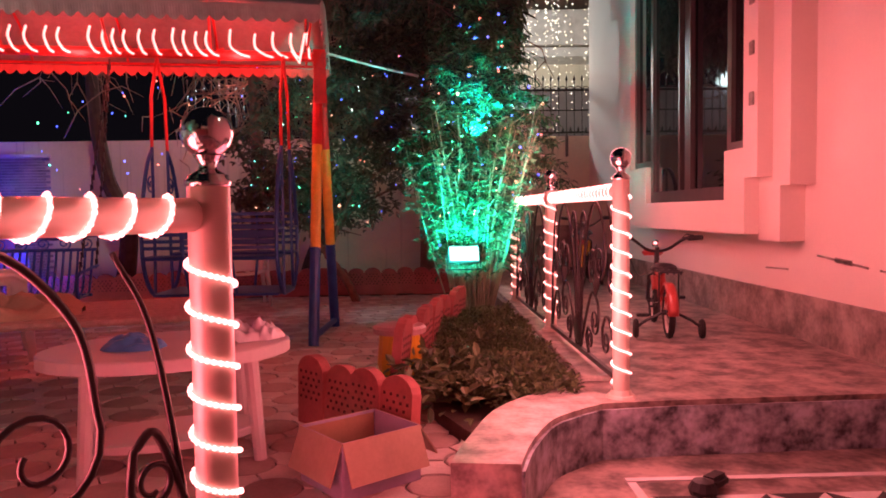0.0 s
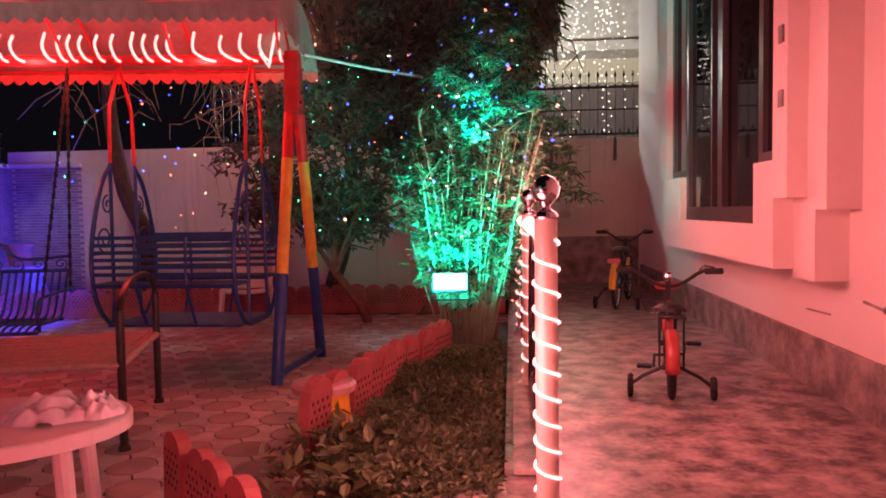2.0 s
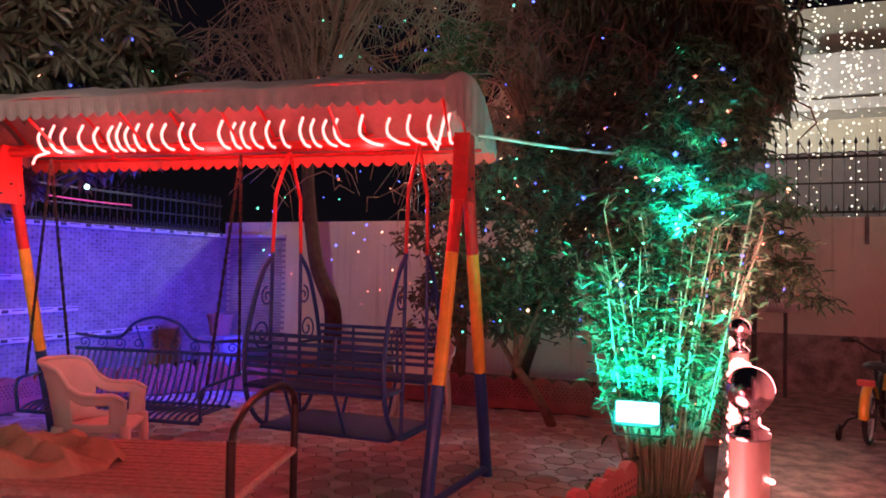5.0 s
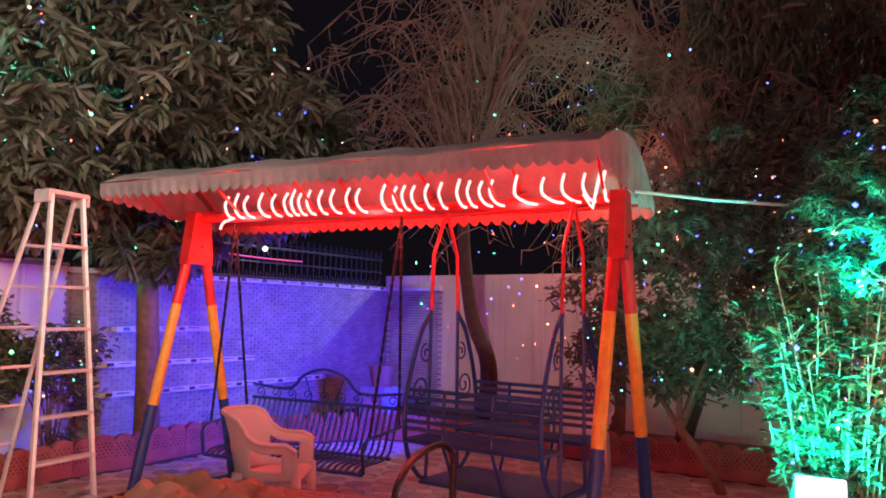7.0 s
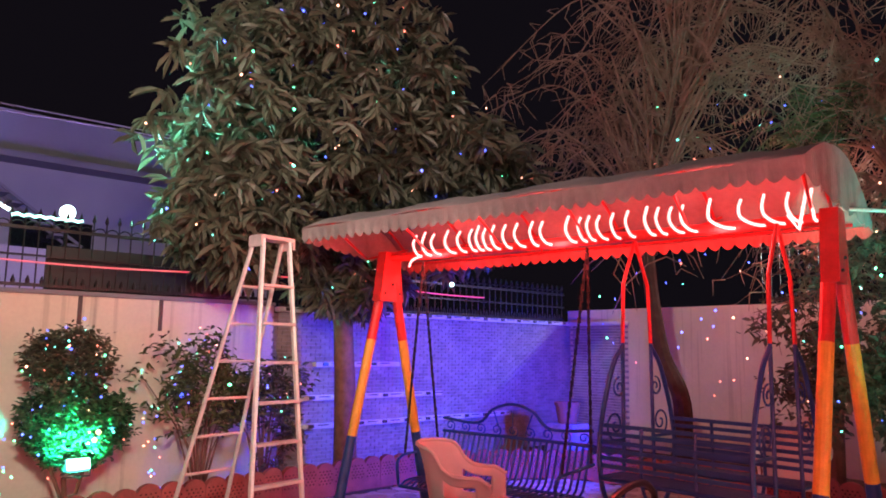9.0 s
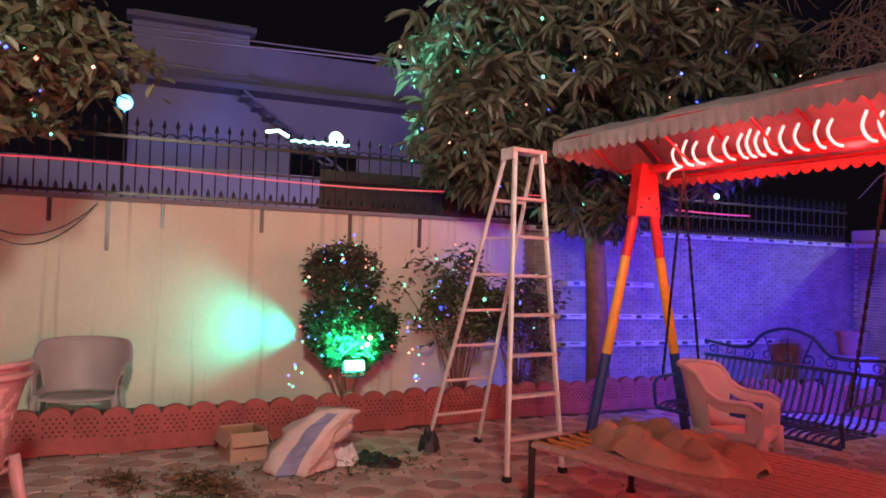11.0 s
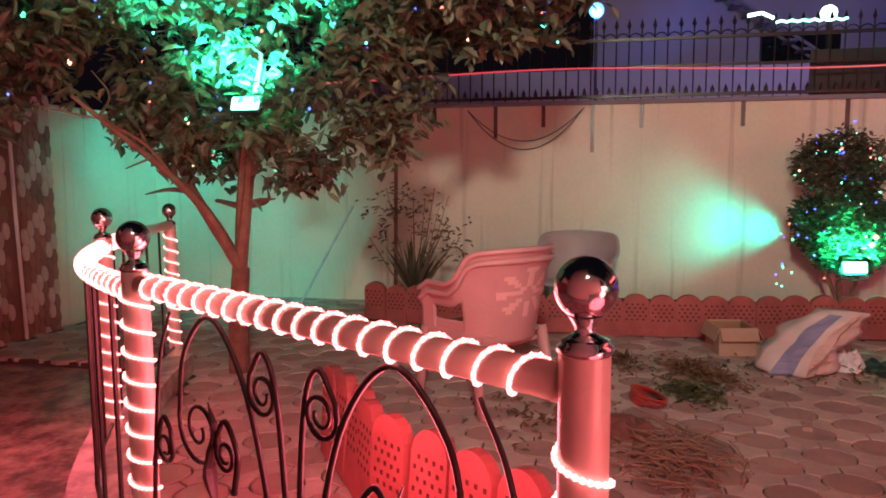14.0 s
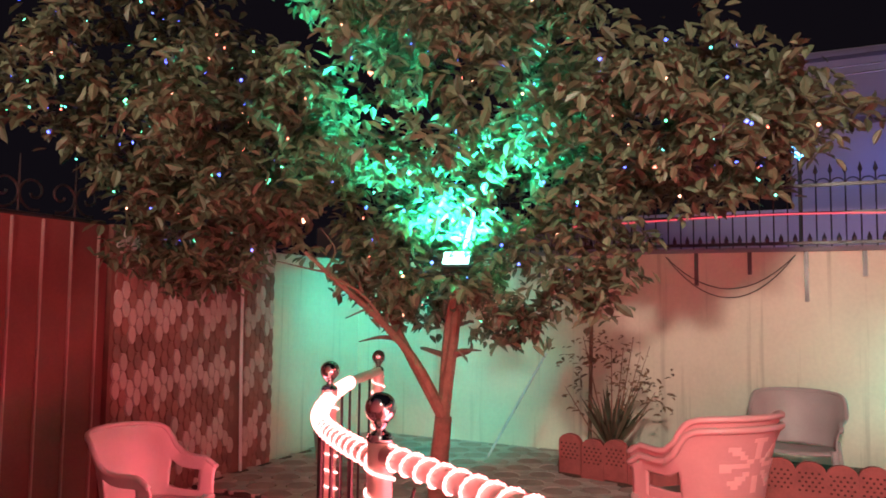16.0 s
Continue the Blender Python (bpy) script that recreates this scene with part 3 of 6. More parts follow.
for z, y0, y1 in ((2.14, 5.7, 10.9), (1.54, 6.2, 7.4), (1.17, 5.7, 8.1), (0.86, 5.7, 9.4)):
    lm = Mesh().box((LX + 0.05, (y0 + y1) / 2, z), (0.10, y1 - y0, 0.055), bev=0.008)
    part("ledge", lm, "trim_white", brick_wall, "white painted brick ledge")
    dm = Mesh()
    k = 0
    y = y0 + 0.12
    while y < y1 - 0.1:
        dm.box((LX + 0.104, y, z + 0.004), (0.012, 0.07, 0.035)).box((LX + 0.104, y + 0.16, z + 0.012), (0.012, 0.14, 0.01))
        y += 0.34
    part("ledge_pattern", dm, "frame_dark", brick_wall, "dark painted vine pattern")
lm = Mesh().box((-5.38, 10.75, 2.14), (1.06, 0.10, 0.055), bev=0.008)
part("ledge", lm, "trim_white", brick_wall, "white painted brick ledge")

wall_back = solid("wall_back", Mesh().box((-1.0, 10.95, 1.2), (10.0, 0.2, 2.3)), "plaster", "cream plastered back boundary wall", category="wall")
part("dado", Mesh().box((2.0, 10.835, 0.74), (1.7, 0.03, 0.62)), "plinth", wall_back, "grey stone dado")
for x in (1.0, 1.72, 2.55):
    part("drain_strip", Mesh().box((x, 10.84, 2.2), (0.04, 0.02, 0.3)), "frame_dark", wall_back)


def fence(name, a, b, z0, z1, label):
    """An iron fence of pointed bars between two points."""
    a, b = Vector((*a, 0)), Vector((*b, 0))
    d = b - a
    f = thing(name, pose(a.x, a.y, z0, 0, 0, math.degrees(math.atan2(d.y, d.x))), label, "fence")
    n = int(d.length / 0.115)
    h = z1 - z0
    for rz, th in ((0.05, 0.03), (h * 0.42, 0.02), (h * 0.75, 0.03)):
        part("rail", Mesh().box((d.length / 2, 0, rz), (d.length, 0.02, th)), "iron", f)
    bar = Mesh().tube([(0, 0, 0), (0, 0, h - 0.08)], 0.007, 5).lathe((0, 0, h - 0.09), [(0.007, 0), (0.02, 0.025), (0.001, 0.09)], 6)
    arch = Mesh().tube(arc((0.0575, h * 0.75), 0.0575, 0, 180, 6), 0.006, 4)
    tip = Mesh().lathe((0.0575, 0, 0.06), [(0.016, 0), (0.02, 0.03), (0.001, 0.08)], 6)
    md, ma, mt_ = bar.data("bar", M["iron"]), arch.data("arch", M["iron"]), tip.data("spear", M["iron"])
    for i in range(n):
        for nm, dt in (("bar", md), ("arch", ma), ("spear", mt_)):
            o = new(nm, dt)
            o.parent = f
            o.location = (0.05 + i * 0.115, 0, 0)
    return f


fence("iron_fence", (LX - 0.08, 5.7), (LX - 0.08, -3.0), 2.2, 2.95, "black wrought-iron fence with arches and spear points on the wall")
fence("iron_fence", (-3.0, 10.95), (3.4, 10.95), 2.36, 3.25, "black spear-topped iron fence on the back wall")
fence("iron_fence", (LX - 0.08, 10.8), (LX - 0.08, 5.8), 2.15, 2.75, "low black iron fence on the brick wall")
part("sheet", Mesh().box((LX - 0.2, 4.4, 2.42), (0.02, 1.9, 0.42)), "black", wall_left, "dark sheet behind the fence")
part("sheet", Mesh().box((2.0, 12.4, 2.85), (5.0, 0.02, 0.9)), "far_trim", wall_back, "grey sheet behind the fence")
single("light_cord", Mesh().tube([(LX + 0.05, y, 2.47 + 0.03 * math.sin(y * 1.3)) for y in np.arange(-2.6, 9.0, 0.25)], 0.008, 5), "line_red", "thin glowing red light cord strung along the fence", "light cord")

# gate end
EY = -2.9
gate = solid("gate", Mesh().box((0.5, EY - 0.06, 1.18), (5.92, 0.04, 2.06)), "gate", "dark red corrugated sheet gate", category="gate")
for i in range(27):
    part("rib", Mesh().box((-2.38 + i * 0.21, EY - 0.034, 1.18), (0.016, 0.02, 2.05), bev=0.004), "gate_line", gate)
part("top_bar", Mesh().tube([(-2.44, EY - 0.06, 2.22), (3.4, EY - 0.06, 2.22)], 0.022, 8), "iron", gate)
for i in range(14):
    gx = -2.3 + i * 0.4
    part("finial", Mesh().tube([(gx + p[0], EY - 0.06, 2.37 + p[2]) for p in scroll((0, 0), 0.12, 0.02, 250, 700, 20)], 0.009, 5).tube([(gx + 0.2 + p[0], EY - 0.06, 2.37 + p[2]) for p in scroll((0, 0), 0.12, 0.02, 290, -160, 20)], 0.009, 5).tube([(gx + 0.1, EY - 0.06, 2.22), (gx + 0.1, EY - 0.06, 2.6)], [0.01, 0.004], 5), "iron", gate, "black iron scrolls above the gate")
wall_tile = solid("wall_tiled", Mesh().box((-3.36, EY - 0.1, 1.16), (1.78, 0.2, 2.12)), "tile_dark", "tiled pillar wall with a pattern of pale ovals", category="wall")
oval = Mesh()
ov = [(0.034 * math.cos(a), 0.066 * math.sin(a) + 0.008 * math.cos(a)) for a in np.linspace(0, 2 * math.pi, 12, endpoint=False)]
n = len(ov)
oval.add([(x * 0.9, 0.004, z * 0.93) for x, z in ov] + [(x, 0, z) for x, z in ov] + [(x * 1.05, -0.012, z * 1.05) for x, z in ov], [tuple(range(n))] + [(k * n + i, k * n + n + i, k * n + n + (i + 1) % n, k * n + (i + 1) % n) for k in (0, 1) for i in range(n)])
od = {True: oval.data("tile", M["tile_light"]), False: oval.data("tile", M["tile_brown"])}
rt = random.Random(6)
for r in range(16):
    for c_ in range(28):
        if c_ in (20, 21) or (c_ == 19 and r % 3 == 0):
            continue
        pale = ((2 * r + c_ % 2) + (0 if (c_ // 2) % 2 else 2)) % 8 < 4 and rt.random() > 0.07
        o = new("tile", od[pale])
        o.parent = wall_tile
        o.location = (-2.53 - c_ * 0.0625, EY + (0.012 if pale else 0.008), 2.14 - r * 0.128 - (0.064 if c_ % 2 == 0 else 0.0))
cp_ = single("conduit", Mesh().tube([(-3.83, EY + 0.03, 0.24), (-3.80, EY + 0.03, 1.2), (-3.79, EY + 0.03, 1.85)], 0.014, 8), "trim_white", "thin pale conduit pipe on the tiled wall", "pipe")
bk_ = thing("bucket", pose(-4.5, -2.45, G), "small pale plastic bucket by the wall", "bucket")
part("body", Mesh().lathe((0, 0, 0), [(0.001, 0.0), (0.09, 0.0), (0.12, 0.25), (0.127, 0.25), (0.127, 0.262), (0.112, 0.262), (0.085, 0.012), (0.001, 0.012)], 22), "white_plastic", bk_, smooth=True)
part("handle", Mesh().tube([(0.125 * math.cos(a), 0.0, 0.25 - 0.08 * math.sin(a)) for a in np.linspace(0, math.pi, 12)], 0.004, 5), "iron", bk_)
wall_end = solid("wall_end", Mesh().box((-5.2, EY - 0.25, 1.1), (2.0, 0.2, 2.1)), "plaster", "weathered plaster wall at the garden's end", category="wall")

# house
HX = 2.80
house = solid("house_wall", Mesh().box((HX + 0.15, 3.7, 2.6), (0.3, 13.2, 5.2)), "house", "pale painted house wall with scuffed plaster", category="wall")
part("plinth", Mesh().box((HX - 0.012, 6.85, 0.575), (0.025, 6.9, 0.28)), "plinth", house, "grey stone plinth")
part("plinth", Mesh().box((HX - 0.012, 0.2, 0.45), (0.025, 6.3, 0.5)), "plinth", house, "grey stone plinth")
crack = Mesh()
for (y0, z0, y1, z1, w) in ((4.05, 0.93, 4.55, 0.97, .012), (4.2, 0.945, 4.36, 0.955, .03), (4.9, .86, 5.2, .85, .01), (3.6, .9, 3.95, .925, .01)):
    crack.box((HX - 0.002, (y0 + y1) / 2, (z0 + z1) / 2), (0.008, y1 - y0, w), rot=(math.degrees(math.atan2(z1 - z0, y1 - y0)), 0, 0))
part("flaked_paint", crack, "plinth", house, "flaked patches of old paint")
# Out-of-view block, added to keep lamp light off the window surround.
solid("house_bay", Mesh().box((2.36, -0.5, 4.2), (0.9, 4.8, 8.4)), "house", "unseen plain wall added to shade the house front", category="wall")
# stepped surround that projects round the window
WX = 2.54
sur = solid("window_surround", Mesh(), "house", "stepped pink plaster surround projecting round the window", category="wall trim")
SUR = [(4.98, 1.09), (7.75, 1.07), (7.75, 1.50), (8.05, 1.50), (8.05, 4.4), (4.72, 4.4), (4.72, 1.46), (4.98, 1.46)]
HOLE = [(5.33, 1.34), (7.05, 1.34), (7.05, 1.66), (7.55, 1.66), (7.55, 4.2), (5.03, 4.2), (5.03, 1.66), (5.33, 1.66)]


def yz_plate(x0, x1, boxes):
    m = Mesh()
    for (y0, z0, y1, z1) in boxes:
        m.box(((x0 + x1) / 2, (y0 + y1) / 2, (z0 + z1) / 2), (x1 - x0, y1 - y0, z1 - z0))
    return m


sm = yz_plate(WX, HX, [(4.98, 1.09, 7.75, 1.32), (4.98, 1.32, 5.30, 1.66), (7.08, 1.32, 7.75, 1.66), (4.80, 1.46, 4.98, 1.66), (4.80, 1.66, 5.0, 4.4), (7.58, 1.66, 8.0, 4.4), (5.0, 4.2, 7.58, 4.4)])
sur.data = sm.data("window_surround", M["house"])
part("back_step", yz_plate(WX + 0.1, HX, [(4.70, 1.05, 4.979, 1.40), (4.80, 1.40, 4.979, 1.459), (4.58, 1.40, 4.799, 4.4)]), "house", sur, "recessed step of the surround")
for z in (1.96, 2.28, 2.6, 2.92):
    part("niche", Mesh().box((WX - 0.002, 4.87, z), (0.02, 0.055, 0.085)), "plinth", sur, "small square niche")
win = thing("window_1", pose(0, 0, 0), "tall dark sliding window in a bronze metal frame", "window", kind="structure")
fr = yz_plate(WX + 0.05, WX + 0.11, [(5.30, 1.32, 7.08, 1.42), (5.30, 1.42, 5.37, 4.2), (7.01, 1.42, 7.08, 4.2), (5.0, 1.66, 5.06, 4.2), (5.06, 1.66, 5.30, 1.72), (7.52, 1.66, 7.58, 4.2), (7.08, 1.66, 7.52, 1.72), (6.12, 1.42, 6.2, 4.2)])
part("window_frame", fr, "frame_dark", win, "dark bronze metal frame")
part("mullion", yz_plate(WX + 0.03, WX + 0.07, [(6.02, 1.42, 6.06, 4.2), (6.26, 1.42, 6.29, 4.2)]), "frame_dark", win, "thin dark mullion")
for (y0, z0, y1, z1) in ((5.37, 1.42, 6.12, 4.2), (6.2, 1.42, 7.01, 4.2), (5.06, 1.72, 5.30, 4.2), (7.08, 1.72, 7.52, 4.2)):
    part("pane", yz_plate(WX + 0.08, WX + 0.09, [(y0, z0, y1, z1)]), "glass", win, "dark reflecting glass")
solid("house_return", Mesh().box((4.6, 10.4, 2.6), (3.6, 0.2, 5.2)), "house", "end wall of the house", category="wall")
solid("porch_back_wall", Mesh().box((1.2, EY - 0.2, 2.9), (3.3, 0.1, 1.0)), "house", "plain wall above the gate", category="wall")

# neighbouring houses
solid("neighbour_wall", Mesh().box((-11.5, 0.5, 1.6), (0.2, 16.0, 3.2)), "far_house", "pale boundary wall of the neighbouring house", category="wall")
nb = thing("neighbour_house", pose(0, 0, 0), "pale two-storey neighbouring house beyond the fence", "house")
part("wall", Mesh().box((-15.0, 5.5, 2.6), (2.0, 8.0, 5.2)), "far_house", nb)
part("roof", Mesh().box((-14.0, 5.5, 5.1), (1.2, 8.4, 0.12)), "far_trim", nb)
part("parapet", Mesh().box((-14.6, 5.8, 5.75), (0.25, 7.6, 0.9)), "far_house", nb)
part("tower", Mesh().box((-15.0, 2.6, 4.2), (1.9, 2.2, 4.6)), "far_house", nb)
part("ledge", Mesh().box((-14.0, 2.6, 5.3), (0.4, 2.6, 0.14)).box((-14.0, 2.6, 6.35), (0.4, 2.4, 0.1)), "far_trim", nb)
part("window", Mesh().box((-13.98, 5.3, 3.6), (0.06, 1.4, 0.9)), "glass", nb)
st = Mesh()
for k in range(9):
    st.box((-13.6, 3.6 + k * 0.24, 4.9 - k * 0.17), (0.5, 0.2, 0.05))
st.box((-13.3, 4.6, 4.25), (0.04, 2.6, 0.05), rot=(-35, 0, 0)).box((-13.9, 4.6, 4.25), (0.04, 2.6, 0.05), rot=(-35, 0, 0))
part("stair", st, "far_trim", nb, "outside metal stair")
nc = thing("neighbour_house", pose(0, 0, 0), "pale house with a balcony hung with warm fairy lights", "house")
part("wall", Mesh().box((6.6, 17.0, 3.2), (9.8, 2.0, 6.4)), "plaster", nc)
part("balcony", Mesh().box((6.4, 15.6, 4.5), (9.0, 0.9, 0.18)).box((6.4, 15.2, 5.0), (9.0, 0.1, 0.7)), "trim_white", nc)
part("ledge", Mesh().box((6.4, 15.8, 3.2), (9.0, 0.4, 0.12)), "far_trim", nc)
for x in (2.6, 4.6, 6.6):
    part("window", Mesh().box((x, 15.98, 2.5), (1.1, 0.06, 1.1)), "glass", nc)


# ---- railings ----
def post(x, y, z0, zball, group, label):
    t = thing("railing_post", pose(x, y, z0), label, "post", group)
    h = zball - z0
    part("pole", Mesh().tube([(0, 0, 0), (0, 0, h - 0.09)], 0.037, 32, caps=False), "steel_tube", t, smooth=True)
    part("flange", Mesh().lathe((0, 0, 0), [(0.001, 0.012), (0.06, 0.012), (0.066, 0.0)], 18).lathe((0, 0, 0.012), [(0.05, 0), (0.044, 0.02), (0.041, 0.022)], 18), "steel_tube", t)
    part("collar", Mesh().lathe((0, 0, h - 0.09), [(0.0375, -0.004), (0.04, 0.0), (0.04, 0.007), (0.034, 0.011), (0.035, 0.016), (0.026, 0.02), (0.016, 0.026), (0.0145, 0.034), (0.019, 0.042), (0.025, 0.05)], 28), "chrome", t, "turned chrome collar", True)
    part("ball", Mesh().ball((0, 0, h), 0.0455, 36), "chrome", t, "mirror-polished steel ball", True)
    return t


for i, (x, y) in enumerate(((1.287, 3.403), (1.268, 5.036), (1.25, 6.67))):
    t = post(x, y, P + 0.03 if i else P, 1.486, "garden railing posts", "steel railing post with a chrome ball, wound with red rope light")
    hh = 1.486 - P
    rope_on([(0, 0, 0.06), (0, 0, hh - 0.16)], 0.042, 0.086, 0.05, i + 3, t)
for i, (x, y, z) in enumerate(((0.043, 1.551, 1.406), (-0.711, 0.315, 1.391), (-1.80, -0.60, 1.365), (-3.171, -1.136, 1.32))):
    t = post(x, y, 0.365, z, "porch railing posts", "steel railing post with a chrome ball, wound with red rope light")
    hh = z - 0.365
    rope_on([(0, 0, 0.06), (0, 0, hh - (0.22 if i == 0 else 0.13))], 0.042, 0.075, 0.05, i + 13, t)


def iron_scrolls(w, h):
    """Wrought-iron scroll work of one panel in the x-z plane: a fan of stems from the bottom centre, ending in spirals."""
    out, c = [], w * 0.5
    k = w / 1.45
    for s in (-1, 1):
        def line(pts, cz=None, r=0.08, a0=0, turns=1.6):
            q = smooth_line([(c + s * x * k, 0, z * h) for x, z in pts], 7)
            if cz:
                sp_ = [(c + s * (cz[0] * k + (r + (0.018 - r) * i / 30) * math.cos(radians(a0 - turns * 360 * i / 30))), 0, cz[1] * h + (r + (0.018 - r) * i / 30) * math.sin(radians(a0 - turns * 360 * i / 30))) for i in range(31)]
                q = [tuple(p) for p in q] + sp_[1:]
            out.append(q)
        line([(0.03, 0.06), (0.07, 0.40), (0.17, 0.80), (0.32, 0.985), (0.46, 0.86), (0.50, 0.66)], (0.40, 0.64), 0.10, 8)
        line([(0.04, 0.06), (0.14, 0.26), (0.26, 0.44), (0.36, 0.40), (0.385, 0.30)], (0.31, 0.28), 0.075, 8)
        line([(0.015, 0.06), (0.02, 0.45), (0.05, 0.82), (0.10, 0.93), (0.155, 0.86)], (0.105, 0.82), 0.055, 20)
        line([(0.68, 0.05), (0.66, 0.40), (0.60, 0.80), (0.53, 0.97)])
        line([(0.67, 0.06), (0.58, 0.30), (0.50, 0.34), (0.445, 0.26)], (0.50, 0.20), 0.06, 150, -1.5)
        line([(0.66, 0.45), (0.60, 0.62), (0.555, 0.60)], (0.59, 0.53), 0.045, 150, -1.4)
        line([(0.20, 0.06), (0.16, 0.16), (0.19, 0.22)], (0.22, 0.15), 0.05, 110, 1.4)
        line([(0.24, 0.50), (0.22, 0.62), (0.27, 0.70), (0.315, 0.64)], (0.275, 0.60), 0.042, 20, 1.4)
    return out


def panel(a, b, z0, zr, label, seed, turn=0.06):
    """A railing panel from post to post: rails, iron scrolls and a rope light wound round the top rail."""
    a, b = Vector((*a, 0)), Vector((*b, 0))
    d = b - a
    L = d.length
    t = thing("railing", pose(a.x, a.y, z0, 0, 0, math.degrees(math.atan2(d.y, d.x))), label, "railing", "railing panels")
    part("top_rail", Mesh().tube([(0.04, 0, zr - z0), (L - 0.04, 0, zr - z0)], 0.029, 16), "steel_tube", t, "steel handrail tube", True)
    rope_on([(0.07, 0, zr - z0), (L - 0.05, 0, zr - z0)], 0.0325, turn, 0.12, seed, t)
    part("bottom_rail", Mesh().box((L / 2, 0, 0.04), (L - 0.06, 0.02, 0.025)), "iron", t)
    hh = zr - z0 - 0.03
    for line in iron_scrolls(L, hh):
        n = len(line) - 1
        part("scroll", Mesh().tube(line, [0.0085 - 0.004 * i / n for i in range(n + 1)], 6), "iron", t, "", True)
    ros = Mesh().lathe((0, 0, 0), [(0.001, 0.02), (0.03, 0.018), (0.04, 0.01), (0.075, 0.014), (0.095, 0.0), (0.075, -0.012), (0.001, -0.012)], 18)
    part("rosette", ros.move(pose(L / 2, 0, 0.15, 90)), "iron", t, "dark round rosette", True)
    for s in (-1, 1):
        fx, fz = L / 2 + s * 0.33 * L / 1.45, 0.62 * hh
        lf = Mesh().tube(smooth_line([(fx, 0, fz - 0.16), (fx + s * 0.025, 0, fz - 0.07), (fx - s * 0.012, 0, fz + 0.02), (fx + s * 0.02, 0, fz + 0.10)], 5), [0.006, 0.01, 0.014, 0.018, 0.02, 0.018, 0.015, 0.017, 0.02, 0.018, 0.014, 0.012, 0.01, 0.007, 0.004, 0.002], 7, flat=0.35)
        part("leaf", lf, "iron", t, "forged leaf")
    return t


lab = "wrought-iron scroll railing panel with a steel handrail and red rope light"
panel((1.287, 3.403), (1.268, 5.036), P + 0.03, 1.345, lab, 5)
panel((1.268, 5.036), (1.25, 6.67), P + 0.03, 1.345, lab, 6)
panel((0.043, 1.551), (-0.711, 0.315), 0.37, 1.262, lab, 7, 0.068)
# curved part of the porch railing
cr = thing("railing", pose(0, 0, 0), "curved porch railing with dark iron bars and red rope light", "railing", "railing panels")
crv = [Vector((p.x, p.y, 1.25 - 0.02 * i / 30)) for i, p in enumerate(rl) if i >= 12]
part("top_rail", Mesh().tube(crv, 0.029, 14), "steel_tube", cr, "curved steel handrail tube")
rope_on(crv[:-6], 0.0325, 0.058, 0.12, 9, cr)
part("bottom_rail", Mesh().tube([Vector((p.x, p.y, 0.42)) for p in crv], 0.01, 6), "iron", cr)
for i in range(0, len(crv) - 1, 2):
    p = crv[i]
    part("bar", Mesh().tube([(p.x, p.y, 0.42), (p.x, p.y, 1.23)], 0.008, 6), "iron", cr)


# ---- garden swing ----
SW = pose(-2.2, 6.0, G, 0, 0, 9)
sw = thing("garden_swing", SW, "large garden swing with striped painted legs and canvas canopy", "swing")


def leg(xb, yb):
    top, bot = Vector((xb + 0.012 * yb, yb * 0.06, 2.08)), Vector((xb + 0.1 * yb, yb * 0.48, 0.0))
    bands = ((0.0, 0.36, "blue_paint", "blue painted lower leg"), (0.36, 0.75, "yellow_paint", "yellow painted middle of the leg"), (0.75, 1.0, "red_paint", "red painted upper leg"))
    o = None
    for k0, k1, mt, lb in bands:
        m = Mesh().tube([bot.lerp(top, k0), bot.lerp(top, k1)], 0.042, 14)
        o = part("leg" if o is None else "leg_band", m, mt, sw if o is None else o, lb)
    return o


for sx in (-1.77, 1.82):
    for sy in (-1, 1):
        leg(sx, sy)
    part("foot_bar", Mesh().tube([(sx - 0.1, -0.47, 0.06), (sx + 0.1, 0.47, 0.06)], 0.025, 8), "blue_paint", sw)
    pm = Mesh()
    w0, w1 = 0.15, 0.085
    pm.add([(sx + e, y, z) for e in (-0.05, 0.05) for y, z in ((-w0, 1.9), (w0, 1.9), (w1, 2.34), (-w1, 2.34))], [(0, 1, 2, 3), (7, 6, 5, 4), (0, 4, 5, 1), (1, 5, 6, 2), (2, 6, 7, 3), (3, 7, 4, 0)])
    pl = part("gusset_plate", pm, "red_paint", sw, "red gusset plate with bolts")
    for y, z in ((-0.09, 1.97), (0.09, 1.97), (0, 2.05)):
        for e in (-0.055, 0.055):
            part("bolt", Mesh().ball((sx + e, y, z), 0.012, 8), "black", pl)
part("top_beam", Mesh().tube([(-1.86, 0, 2.29), (1.86, 0, 2.29)], 0.038, 12), "red_paint", sw, "red top beam")
# canopy: barrel cloth on hoops, with a scalloped valance
CX0, CX1, HF, HB = -2.20, 1.87, 0.60, 0.65


def canopy_z(y, k):
    return 2.71 - (0.165 * (-y / HF) ** 2.0 if y < 0 else 0.38 * (y / HB) ** 2.0) - 0.02 * (1 - k)


cm = Mesh()
nx, ny = 40, 18
vs, fs = [], []
for i in range(nx + 1):
    k = i / nx
    for j in range(ny + 1):
        y = -HF + (HF + HB) * j / ny
        sag = 0.012 * math.sin(i * 1.7) * math.sin(j * 0.9) + 0.01 * math.sin(i * 0.6)
        vs.append((CX0 + (CX1 - CX0) * k + 0.09 * y, y, canopy_z(y, k) + sag))
for i in range(nx):
    for j in range(ny):
        a = i * (ny + 1) + j
        fs.append((a, a + 1, a + ny + 2, a + ny + 1))
cm.add(vs, fs)
can = part("canopy", cm, "canvas", sw, "weathered pale canvas canopy", True)
so = can.modifiers.new("thick", "SOLIDIFY")
so.thickness = 0.008


